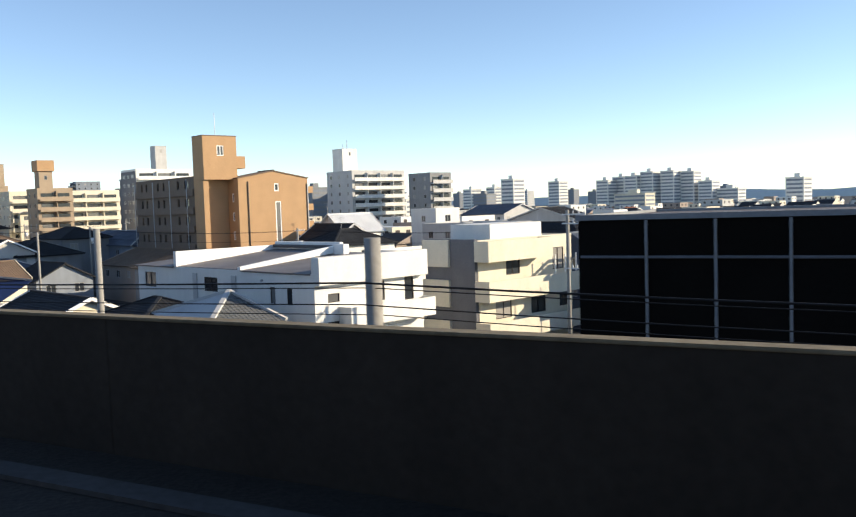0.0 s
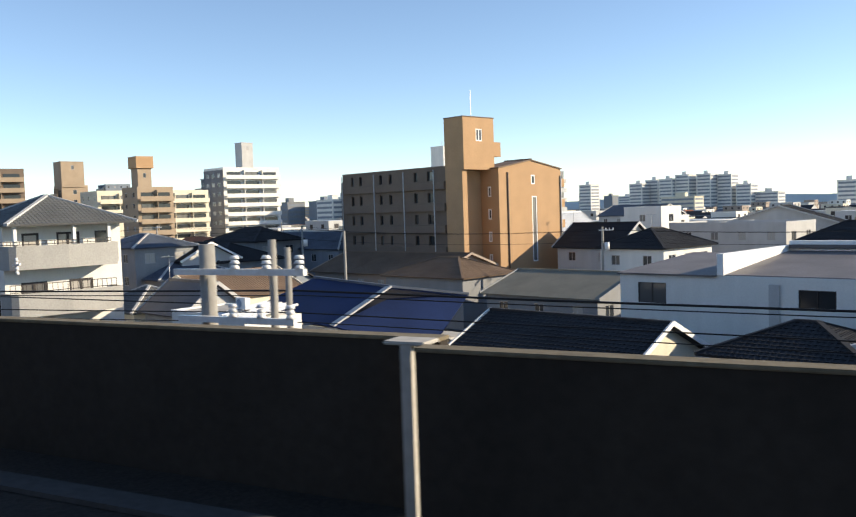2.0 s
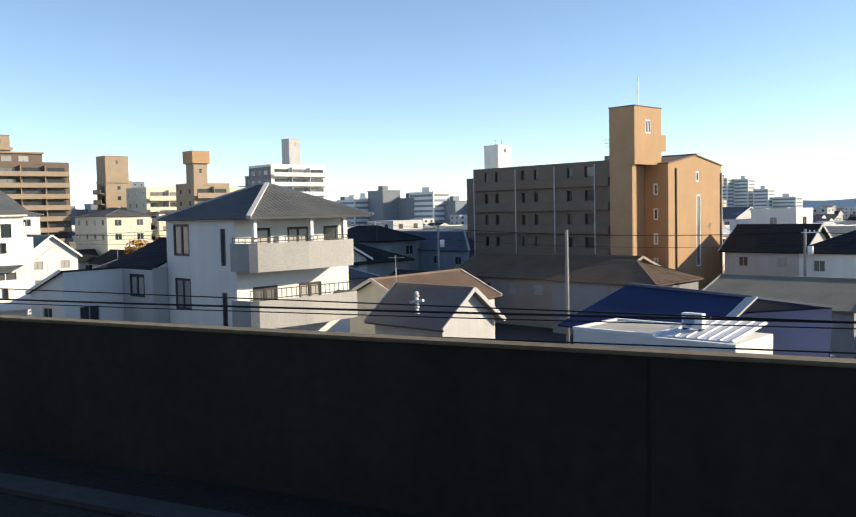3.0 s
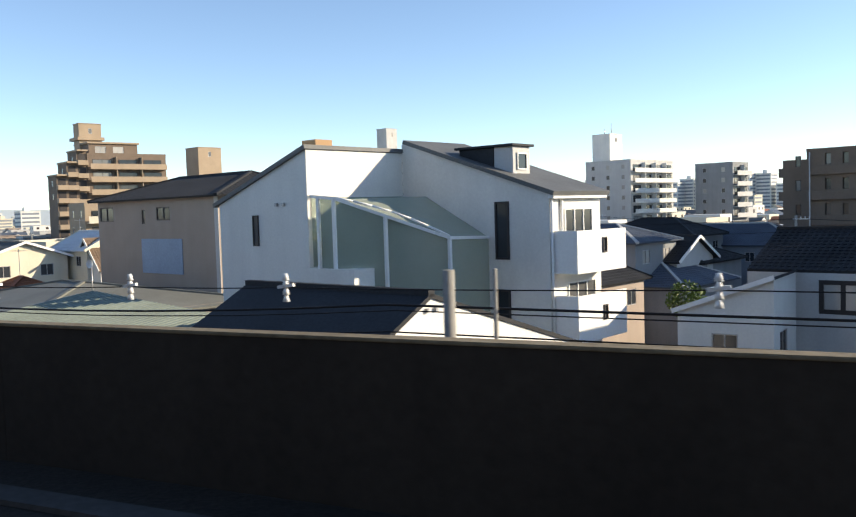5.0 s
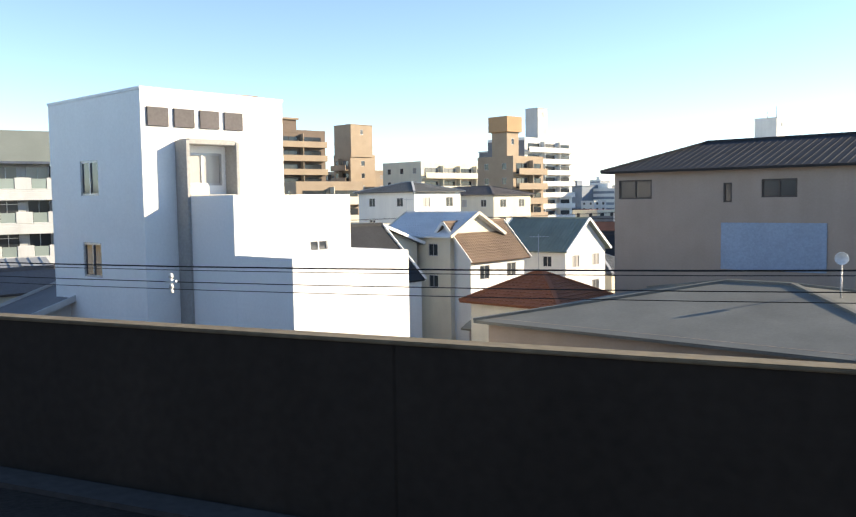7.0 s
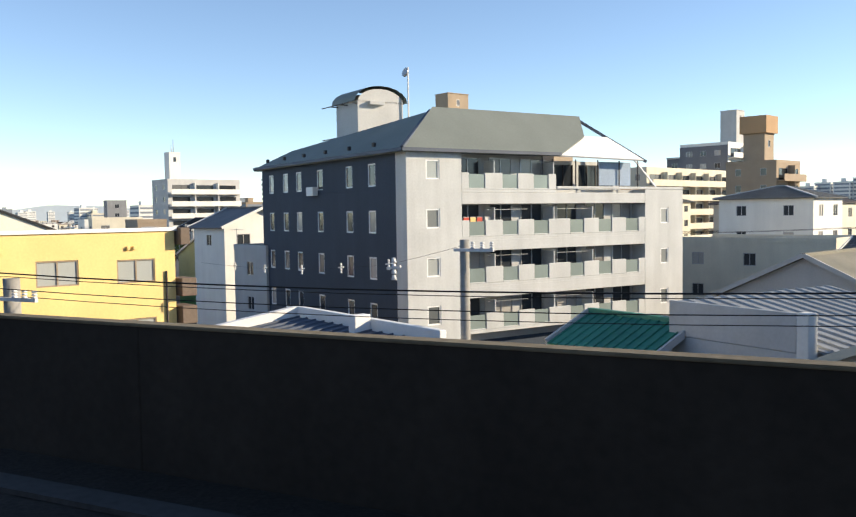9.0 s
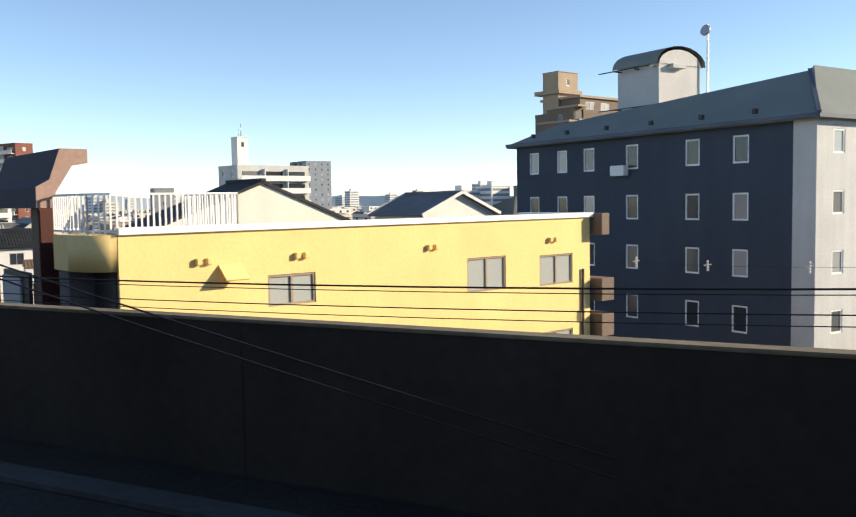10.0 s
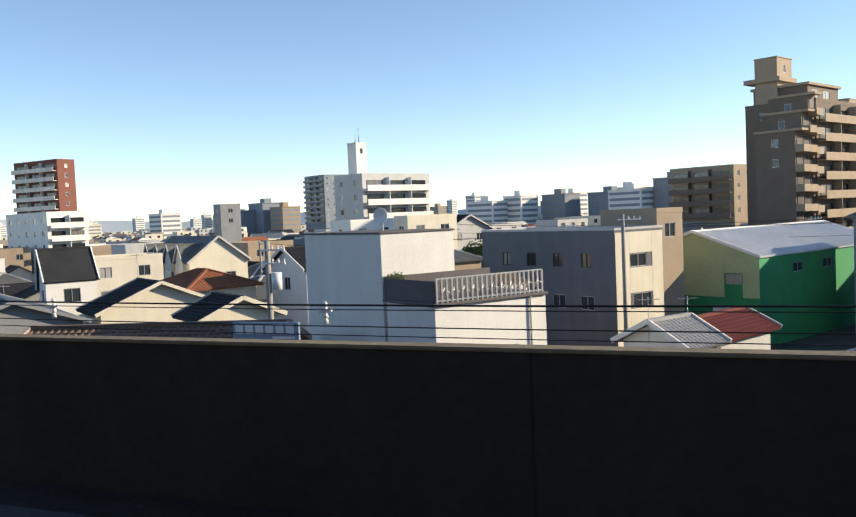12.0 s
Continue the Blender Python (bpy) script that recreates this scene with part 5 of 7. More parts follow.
# deep balcony bays on the sunlit side
slab(b, "bay_back", "pale_grey_plaster", -1.198, -1.19, 3.87, 19.43, 5.0, 14.42)
slab(b, "bay_back", "pale_grey_plaster", -1.198, -1.19, 3.87, 11.1, 14.46, 16.6)
for k, z in enumerate(levels):
    v1 = 11.3 if k == 0 else 19.44
    bm = bmesh.new()
    box(bm, -1.19, 0.0, 3.86, v1, z - 0.22, z - 0.02)
    part("balcony_floor", bm, M[G], b)
    bays = (4.4, 6.95, 9.45, 12.5, 15.05, 17.6)[: 3 if k == 0 else 6]
    edges = [3.86]
    for v in bays:
        edges += [v, v + 1.2]
    edges.append(v1)
    for a, c in zip(edges[::2], edges[1::2]):
        slab(b, "balcony_wall", G, -0.12, 0.0, a, c, z - 0.02, z + 0.98)
    for v in bays:
        slab(b, "balcony_panel", "smoked_glass", -0.1, -0.05, v + 0.03, v + 1.17, z + 0.02, z + 0.9)
        slab(b, "balcony_curb", G, -0.12, 0.0, v, v + 1.2, z - 0.018, z + 0.06)
        window(b, "e", v + 0.7, z + 0.02, 1.8, 1.95, -1.186, 2, "alu_frame", PANE, deep=0.03)
        if k and v in (6.95, 12.5):
            slab(b, "drying_pole", "alu_frame", -0.35, -0.31, v - 1.0, v + 2.2, z + 1.6, z + 1.64)
    for v in (6.4, 11.2, 14.6)[: 2 if k == 0 else 3]:
        slab(b, "balcony_divider", G, -1.17, -0.13, v - 0.05, v + 0.05, z, z + 1.75)
    slab(b, "lintel_band", G, -1.19, 0.0, 3.86, v1, z + 1.95, z + 2.64) if k else None
slab(b, "terrace_wall", G, -0.2, 0.04, 11.35, 23.3, 14.446, 14.62)
# roof
bm = bmesh.new()
e = 16.75
X0 = -22.3
roof_plane(bm, [(0.4, -0.5, e - 0.1), (0.4, 11.4, e - 0.1), (-0.9, 14.6, 18.0), (-2.6, 15.5, 19.3), (-2.6, 3.4, 19.3)], 0.2, None)
roof_plane(bm, [(X0, -0.5, e - 0.1), (0.4, -0.5, e - 0.1), (-2.6, 3.4, 19.3), (-19.0, 1.34, 17.9)], 0.2, None)
roof_plane(bm, [(X0, 14, e - 0.1), (X0, -0.5, e - 0.1), (-19.0, 1.34, 17.9)], 0.2, None)
quad(bm, (-2.6, 3.4, 19.28), (-2.6, 15.5, 19.28), (-19, 15.5, 18.0), (-19.0, 1.34, 17.88))
part("roof", bm, M["green_grey_roof"], b)
bm = bmesh.new()
bar(bm, (0.4, -0.5, e - 0.1), (0.4, 11.4, e - 0.1), 0.12, 0.2)
bar(bm, (X0, -0.5, e - 0.1), (0.4, -0.5, e - 0.1), 0.12, 0.2)
bar(bm, (0.4, -0.5, e), (-2.6, 3.4, 19.32), 0.2, 0.16)
bar(bm, (-2.6, 3.4, 19.32), (-2.6, 15.5, 19.32), 0.2, 0.16)
bar(bm, (-2.6, 15.5, 19.32), (-0.6, 20.2, 16.4), 0.2, 0.16)
part("roof_edge", bm, M["blue_grey_roof"], b)
bm = bmesh.new()
roof_plane(bm, [(0.3, 10.6, 16.6), (0.3, 19.0, 16.45), (-1.6, 17.4, 18.1), (-1.6, 9.6, 17.9)], 0.12, None)
part("terrace_awning", bm, M["white_paint"], b, "white sloping terrace awning")
for v in (11.4, 13.4, 15.4, 17.4, 19.2):
    slab(b, "terrace_post", "dark_frame", -0.5, -0.42, v - 0.04, v + 0.04, 14.5, 16.4)
bm = bmesh.new()
bar(bm, (-0.5, 18.9, 16.5), (-0.5, 21.2, 14.5), 0.1)
part("terrace_strut", bm, M["white_paint"], b)
slab(b, "terrace_sheet", "panel_blue", -0.6, -0.56, 15.6, 18.6, 14.7, 16.3)
# barrel-roofed lift housing
bm = bmesh.new()
box(bm, -16.2, -12.8, 3.8, 7.6, 17.0, 21.2)
part("lift_housing", bm, M["pale_grey_plaster"], b)
bm = bmesh.new()
ring = [(3.5 + 4.4 * (0.5 - 0.5 * math.cos(math.pi * i / 10)), 21.15 + 1.15 * math.sin(math.pi * i / 10)) for i in range(11)]
va, vb = [[bm.verts.new((x, y, z)) for y, z in ring] for x in (-16.4, -12.65)]
for i in range(10):
    bm.faces.new((va[i], vb[i], vb[i + 1], va[i + 1]))
part("barrel_roof", bm, M["green_grey_roof"], b)
bm = bmesh.new()
inner = [(3.8 + 3.8 * (0.5 - 0.5 * math.cos(math.pi * i / 10)), 21.1 + 1.0 * math.sin(math.pi * i / 10)) for i in range(11)]
for x in (-16.2, -12.8):
    bm.faces.new([bm.verts.new((x, y, z)) for y, z in inner])
part("barrel_end", bm, M["pale_grey_plaster"], b)
slab(b, "vent_hood", "pale_grey_plaster", -12.79, -12.4, 4.6, 5.8, 20.9, 21.15)
bm = bmesh.new()
bar(bm, (-12.5, 7.9, 18), (-12.5, 7.9, 23.8), 0.09)
tube(bm, (-12.5, 7.75, 23.4), (-12.5, 7.6, 23.45), 0.35, n=12)
part("dish_mast", bm, M["alu_frame"], b)
bm = bmesh.new()
for z in (18.6, 21.0):
    for x in (-15.9, -14.4, -13.0):
        bar(bm, (x, 3.8, z), (x, 3.1, z), 0.07)
    bar(bm, (-17.2, 3.1, z), (-12.8, 3.1, z), 0.06)
part("service_rail", bm, M["dark_frame"], b)
slab(b, "window_box", "white_paint", -12.7, -11.6, -0.45, -0.05, 14.3, 14.9)
# small dark dormer bumps along the eave, no lamps
for x in (-3, -6.2, -9.6, -13, -16.4, -19.6):
    slab(b, "eave_light", "dark_frame", x - 0.12, x + 0.12, -0.5, -0.3, 17.0, 17.25)
for i, v in enumerate((4.4, 4.9, 5.4, 6.0)):
    p = place(b, -0.33, v)
    c = thing("laundry", p.x, p.y, 11.55 + 1.15, -31 + 90, "washing hung out on the sunny balcony", "laundry", "washing on the balcony")
    slab(c, "cloth", ("cloth_red", "yellow_plaster", "cloth_red", "cloth_pale")[i], -0.2, 0.2, -0.02, 0.02, -0.75, 0)
    slab(c, "hanger", "alu_frame", -0.2, 0.2, -0.01, 0.01, 0.0, 0.04)

# yellow building with a roof terrace
b = thing("yellow_building", -223.4, 32.6, 0, -23, "bright yellow rendered building with a roof terrace", "building")
body(b, 3.6, 18.6, 12.3, [("e", -2.0, 9.8, 1.9, 1.15), ("e", -5.7, 9.85, 1.9, 1.2), ("e", -13.6, 10.1, 1.6, 0.9), ("e", -2.0, 6.9, 1.9, 1.15), ("e", -6, 6.9, 1.9, 1.15)], "yellow_plaster", y0=-18.6, bar_w=0.07, frame_mat="tan_tile", pane_mat=PANE_NET)
bm = bmesh.new()
R0 = 1.3
prof = [(0.0, -18.62)] + [(-R0 + R0 * math.cos(a), -18.62 - R0 * 0.6 * math.sin(a)) for a in [i * math.pi / 2 / 8 for i in range(9)]] + [(-2.4, -19.4), (-2.4, -18.62)]
lo, hi = [[bm.verts.new((x, y, z)) for x, y in prof] for z in (11.38, 12.3)]
for i in range(len(prof) - 1):
    f = bm.faces.new((lo[i], lo[i + 1], hi[i + 1], hi[i]))
    f.smooth = 0 < i < 9
bm.faces.new(hi)
bm.faces.new(lo[::-1])
part("curved_balcony", bm, M["yellow_plaster"], b)
bm = bmesh.new()
box(bm, -3.5, -0.1, -18.5, -0.1, 12.304, 12.34)
part("roof", bm, M["concrete"], b)
bm = bmesh.new()
box(bm, -0.2, 0.1, -18.6, 0.1, 12.3, 12.48)
box(bm, -3.65, -0.2, -0.2, 0.1, 12.3, 12.48)
part("coping", bm, M["white_paint"], b)
railing(b, [(-0.15, -15.2), (-0.15, -18.7)], 12.32, 1.0, "white_paint", 0.16, 0.04, "terrace_railing")
railing(b, [(-0.15, -18.7), (-0.5, -19.15), (-1.3, -19.35), (-2.4, -19.35), (-3.4, -18.4)], 12.32, 1.0, "white_paint", 0.16, 0.04, "terrace_railing")
railing(b, [(-0.15, -15.2), (-3.4, -15.2)], 12.32, 1.0, "white_paint", 0.16, 0.04, "terrace_railing")
slab(b, "recess_wall", "dark_tile", -2.3, -1.6, -19.3, -18.62, 0, 11.37)
# dark sheet on the front wall in place of the shaded recess
slab(b, "recess_opening", "dark_frame", -3.5, -0.12, -18.66, -18.604, 8.0, 11.36)
for v in (-16.3, -13.25, -8.2, -2.2):
    slab(b, "vent_cap", "yellow_plaster", 0.004, 0.14, v - 0.28, v - 0.12, 11.42, 11.6)
    slab(b, "vent_cap", "yellow_plaster", 0.004, 0.14, v + 0.02, v + 0.18, 11.42, 11.6)
bm = bmesh.new()
roof_plane(bm, [(0.45, -15.9, 11.0), (0.45, -15.2, 11.0), (0.0, -15.2, 11.4), (0.0, -15.9, 11.4)], 0.04, None)
part("hood", bm, M["yellow_plaster"], b)
downpipe(b, 0.07, -0.5, 4, 10.3)
slab(b, "side_box", "brown_tile", -1.4, 0.5, 0.11, 0.6, 11.6, 12.45)
for z in (10.0, 8.6):
    slab(b, "stair_landing", "brown_tile", -1.0, 0.5, 0.11, 0.9, z - 1.0, z - 0.1)

# brown sloped-roof gateway block in front of the terrace
b = thing("brown_stairhouse", -233.3, 16.1, 0, -23, "brown tiled stair house with a sloping slab roof", "building")
bm = bmesh.new()
side = [(0.0, 0.0), (0.72, 0.0)]
prof = [(-0.65, 13.0), (-0.65, 13.55), (-0.3, 13.75), (0.0, 14.58), (0.72, 14.58), (0.72, 14.2), (0.3, 14.12), (-0.15, 13.4), (-0.15, 13.0)]
fa, fb = [[bm.verts.new((x, y, z)) for y, z in prof] for x in (0.0, -5.2)]
n = len(prof)
for i in range(n):
    bm.faces.new((fa[i], fb[i], fb[(i + 1) % n], fa[(i + 1) % n]))
bm.faces.new(fa)
bm.faces.new(fb[::-1])
bmesh.ops.recalc_face_normals(bm, faces=bm.faces[:])
part("sloping_roof", bm, M["dark_purple"], b)
bm = bmesh.new()
fa, fb = [[bm.verts.new((x, y, z)) for y, z in prof] for x in (0.03, 0.002)]
for i in range(n):
    bm.faces.new((fa[i], fb[i], fb[(i + 1) % n], fa[(i + 1) % n]))
bm.faces.new(fa)
bmesh.ops.recalc_face_normals(bm, faces=bm.faces[:])
part("roof_end", bm, M["pink_tile"], b, "brown tiled end of the sloping slab")
slab(b, "stair_core", "maroon_steel", -2.1, -1.4, -0.2, 0.8, 0, 13.0)
slab(b, "gate_post", "dark_frame", -0.5, -0.3, 0.0, 0.25, 0, 13.0)
slab(b, "low_wall", "dark_purple", -1.1, 1.7, 0.4, 2.4, 0, 12.1)
slab(b, "gate_panel", "pale_grey_plaster", -4.6, -2.8, -0.4, -0.32, 8, 11.0)
slab(b, "gate_frame", "dark_frame", -4.8, -2.2, -0.31, -0.2, 8, 11.15)
slab(b, "post", "dark_frame", -4.8, -4.65, -0.6, -0.45, 0, 13.0)

# cream gable house with a glazed bay and air conditioners
b = thing("house", -242.4, 27.7, 0, -25, "cream rendered house with a black gable roof", "house")
body(b, 3.6, 12.3, 11.75, [("f", -1.8, 9.65, 3.1, 1.75, 4)], "stone_plaster", frame_mat="brown_tile", pane_mat=PANE_DARK, bar_w=0.08)
roof_gable(b, -3.6, 0, 0, 12.3, 11.75, 2.4, "black_tile_roof", "x", 0.12, None, "stone_plaster", mid=6.3)
slab(b, "eave_fascia", "balcony_grey", -3.7, 0.12, -0.16, -0.01, 11.5, 11.62)
bm = bmesh.new()
roof_plane(bm, [(-4.9, -1.0, 11.15), (-2.4, -1.0, 11.15), (-2.4, -0.02, 11.4), (-4.9, -0.02, 11.4)], 0.06, None)
part("awning", bm, M["brown_tile_roof"], b)
slab(b, "awning_post", "dark_frame", -4.8, -4.72, -0.95, -0.87, 0, 11.12)
slab(b, "front_wall", "white_plaster", -3.4, -0.05, -0.5, -0.01, 0, 9.45)
slab(b, "ledge", "white_paint", -3.5, 0.02, -0.62, -0.012, 9.455, 9.55)
downpipe(b, 0.08, 0.5, 7, 11.5)
bm = bmesh.new()
tube(bm, (0.08, 0.5, 8.6), (0.08, -0.1, 8.35), 0.05, n=8)
part("downpipe_elbow", bm, M["dark_frame"], b)
for u in (-2.9, -0.7):
    p = place(b, u, -0.7)
    ac_unit(p.x, p.y, 8.3, -25)
for u in (-3.3, -2.5, -1.1, -0.3):
    slab(b, "bracket", "alu_frame", u - 0.02, u + 0.02, -0.86, -0.5, 8.24, 8.3)
# white terrace building with an ornamental roof railing
b = thing("white_building", -272.1, 28.8, 0, -33, "white stucco building with an ornamental roof railing", "building")
body(b, 6.5, 3.4, 12.35, [], "white_plaster")
slab(b, "roof_cap", "dark_tile", -6.6, 0.06, -0.06, 3.45, 12.354, 12.42)
lower = thing("white_building", -269.2, 26.9, 0, -33, "white lower building carrying a roof garden", "building")
body(lower, 3.2, 5.1, 9.8, [("e", 2.9, 7.2, 1.6, 0.9, 1), ("f", -2.9, 7.0, 0.5, 0.5, 1)], "white_plaster")
slab(lower, "roof_slab", "dark_tile", -3.3, 0.12, -0.12, 5.15, 9.804, 9.92)
slab(lower, "garden_screen", "dark_tile", -3.25, -3.17, -0.05, 5.0, 9.92, 10.75)
slab(lower, "garden_screen", "dark_tile", -3.16, 0.02, -0.05, 0.03, 9.92, 10.7)
railing(lower, [(0.05, 0.06), (0.05, 4.9)], 9.92, 0.85, "alu_frame", 0.22, 0.07, "ornamental_railing")
for i in range(22):
    v = 0.2 + i * 0.215
    bm = bmesh.new()
    tube(bm, (0.06, v, 10.1 + 0.25 * (i % 2)), (0.06, v + 0.2, 10.45 - 0.2 * (i % 2)), 0.03, n=5)
    part("ornament", bm, M["alu_frame"], lower)
downpipe(lower, 0.06, 4.3, 7, 9.8, "pale_grey_plaster", 0.04)
p = place(lower, 0.3, 3.6)
ac_unit(p.x, p.y, 7.0, 57)

# white row with four framed windows under a brown roof
b = thing("white_row_house", -283.2, 54.4, 0, -36, "white row of rooms under a low brown tiled roof", "house")
body(b, 3.4, 11.4, 7.4, [("e", 1.6 + 2.75 * i, 4.0, 2.0, 1.9) for i in range(4)], "white_plaster", frame_mat="alu_frame", pane_mat=PANE_NET)
roof_gable(b, -3.4, 0, 0, 11.4, 7.5, 0.5, "brown_tile_roof", "y", 0.1, TILES, "white_plaster")
for v in (0.2, 2.95, 5.7, 8.45, 11.2):
    slab(b, "pier", "white_paint", 0.004, 0.5, v - 0.15, v + 0.15, 2.0, 6.2)
slab(b, "canopy", "white_paint", 0.004, 0.6, 0.0, 11.4, 6.2, 6.32)

# grey building: shade put into the front colour, sunlight into cream end slabs
b = thing("grey_building", -270.7, 68.8, 0, -32, "flat-roofed building, shade in its grey front, sunlight in cream end", "building")
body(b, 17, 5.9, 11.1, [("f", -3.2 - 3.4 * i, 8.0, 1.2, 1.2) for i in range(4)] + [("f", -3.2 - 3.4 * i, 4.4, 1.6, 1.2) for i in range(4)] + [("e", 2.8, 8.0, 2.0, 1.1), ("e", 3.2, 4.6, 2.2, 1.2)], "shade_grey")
roof_flat(b, -17, 0, 0, 5.9, 11.1, "concrete", "pale_grey_plaster", 0.2)
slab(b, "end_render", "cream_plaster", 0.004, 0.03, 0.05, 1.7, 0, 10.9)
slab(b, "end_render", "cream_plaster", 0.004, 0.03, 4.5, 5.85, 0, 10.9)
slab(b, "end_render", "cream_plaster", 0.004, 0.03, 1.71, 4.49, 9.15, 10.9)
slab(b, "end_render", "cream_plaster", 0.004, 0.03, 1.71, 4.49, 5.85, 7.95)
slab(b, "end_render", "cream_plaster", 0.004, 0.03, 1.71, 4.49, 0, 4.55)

# pale row of houses with steep gablets
b = thing("row_houses", -328.5, 88.0, 0, -31, "pale grey row houses with steep dark gablets", "house")
body(b, 17, 8, 8.4, [("f", -2.2 - 4.2 * i, 5.4, 1.3, 1.5) for i in range(4)] + [("e", 2.4, 5.4, 1.4, 1.3), ("e", 5.6, 5.4, 1.4, 1.3)], "cream_plaster")
roof_gable(b, -17, 0, 0, 8, 8.4, 3.0, "grey_tile_roof", "x", 0.4, None, "cream_plaster", verge="pale_grey_plaster")
for i in range(4):
    roof_gable(b, -3.6 - 4.2 * i, -0.9 - 4.2 * i, -0.5, 3.4, 8.6, 1.9, "grey_tile_roof", "y", 0.25, None, "pale_grey_plaster", verge="pale_grey_plaster")
    slab(b, "gablet_wall", "pale_grey_plaster", -3.4 - 4.2 * i, -1.1 - 4.2 * i, -0.5, -0.01, 7.0, 8.6)

# roadside sign on two posts
b = thing("advertising_sign", -274.2, 24.0, 0, 3, "pale blue sign board with white letter blocks on posts", "sign")
slab(b, "board", "panel_blue", -1.3, 1.25, 0, 0.1, 9.0, 9.62)
for i in range(6):
    slab(b, "letter_block", "white_paint", -1.18 + 0.39 * i, -0.88 + 0.39 * i, -0.03, -0.004, 9.22, 9.55)
slab(b, "small_letter_bar", "white_paint", 0.25, 1.1, -0.03, -0.004, 9.06, 9.14)
for x in (-1.0, 0.95):
    slab(b, "post", "alu_frame", x - 0.05, x + 0.05, 0.105, 0.2, 0, 9.5)

# low building with a dark seamed roof inside a white rim
b = thing("low_building", -206.5, 16.5, 0, -27, "low white building with a dark seamed roof and white rim", "building")
body(b, 8.2, 6.0, 8.5, [("f", -2.0, 5.5, 1.5, 1.2), ("f", -5.5, 5.5, 1.5, 1.2)], "white_plaster")
bm = bmesh.new()
roof_plane(bm, [(-8.1, -0.3, 8.55), (0.3, -0.3, 8.55), (0.3, 5.9, 9.3), (-8.1, 5.9, 9.3)], 0.05, (0.6, 0.06, 0.06))
part("roof", bm, M["blue_grey_roof"], b)
slab(b, "rear_rim", "white_paint", -8.4, 0.4, 6.0, 6.25, 8.4, 9.65)
bm = bmesh.new()
roof_plane(bm, [(-8.45, -0.5, 8.75), (-8.15, -0.5, 8.75), (-8.15, 5.99, 9.65), (-8.45, 5.99, 9.65)], 0.4, None)
part("side_rim", bm, M["white_paint"], b)
slab(b, "rim_block", "white_paint", -3.6, -3.2, 5.4, 5.99, 9.0, 9.8)

# green warehouse
b = thing("warehouse", -260.1, 79.3, 0, -27, "green sheet-clad warehouse with a pale metal roof", "building")
body(b, 13, 26, 8.2, [("f", -2.5, 5.6, 1.6, 0.9), ("e", 7.0, 6.3, 1.9, 0.9), ("e", 13.0, 6.3, 1.9, 0.9)], "green_sheet")
slab(b, "upper_cladding", "pale_green_sheet", -13, -3.4, -0.05, -0.004, 4.4, 8.2)
slab(b, "upper_cladding", "pale_green_sheet", -3.39, -0.01, -0.05, -0.004, 6.6, 8.2)
slab(b, "upper_cladding", "pale_green_sheet", -1.6, -0.01, -0.05, -0.004, 4.4, 6.59)
slab(b, "shutter", "white_paint", -4.6, -1.8, -0.06, -0.004, 0.4, 3.6)
roof_gable(b, -13, 0, 0, 26, 8.2, 2.2, "pale_roof", "y", 0.2, SEAMS, "pale_green_sheet", verge="white_paint")

# white building with the raised sign
b = thing("white_block", -167.2, 25.1, 0, -17, "tall white rendered block with stepped sides and bay windows", "building")
body(b, 3.4, 6, 11.0, [], "white_paint")
body(b, 3.7, 6, 13.3, [("e", 4.2, 10.25, 1.0, 1.15, 2)], "white_paint", x1=-3.41)
body(b, 8, 7, 17.5, [("e", 1.15, 13.75, 1.9, 1.35, 2), ("e", 1.15, 9.0, 1.9, 1.65, 2), ("e", 1.15, 5.0, 1.9, 1.65, 2), ("f", -11.5, 13.4, 1.6, 1.5, 2), ("f", -11.5, 9.9, 1.6, 1.5, 2)], "white_paint", x1=-7.12, y0=-1.6, bar_w=0.1)
roof_flat(b, -15.12, -7.12, -1.6, 5.4, 17.5, "concrete", "white_paint", 0.12)
for v in (-0.05, 2.35):
    slab(b, "bay_fin", "balcony_grey", -7.116, -6.3, v - 0.09, v + 0.09, 3, 15.55)
for z in (15.4, 13.15, 10.9, 8.55, 6.9):
    slab(b, "bay_shelf", "balcony_grey", -7.116, -6.34, 0.041, 2.259, z, z + 0.22)
for i in range(4):
    slab(b, "sign_bar", "dark_tile", -7.116, -7.04, -1.35 + 1.2 * i, -0.4 + 1.2 * i, 16.1, 16.85)

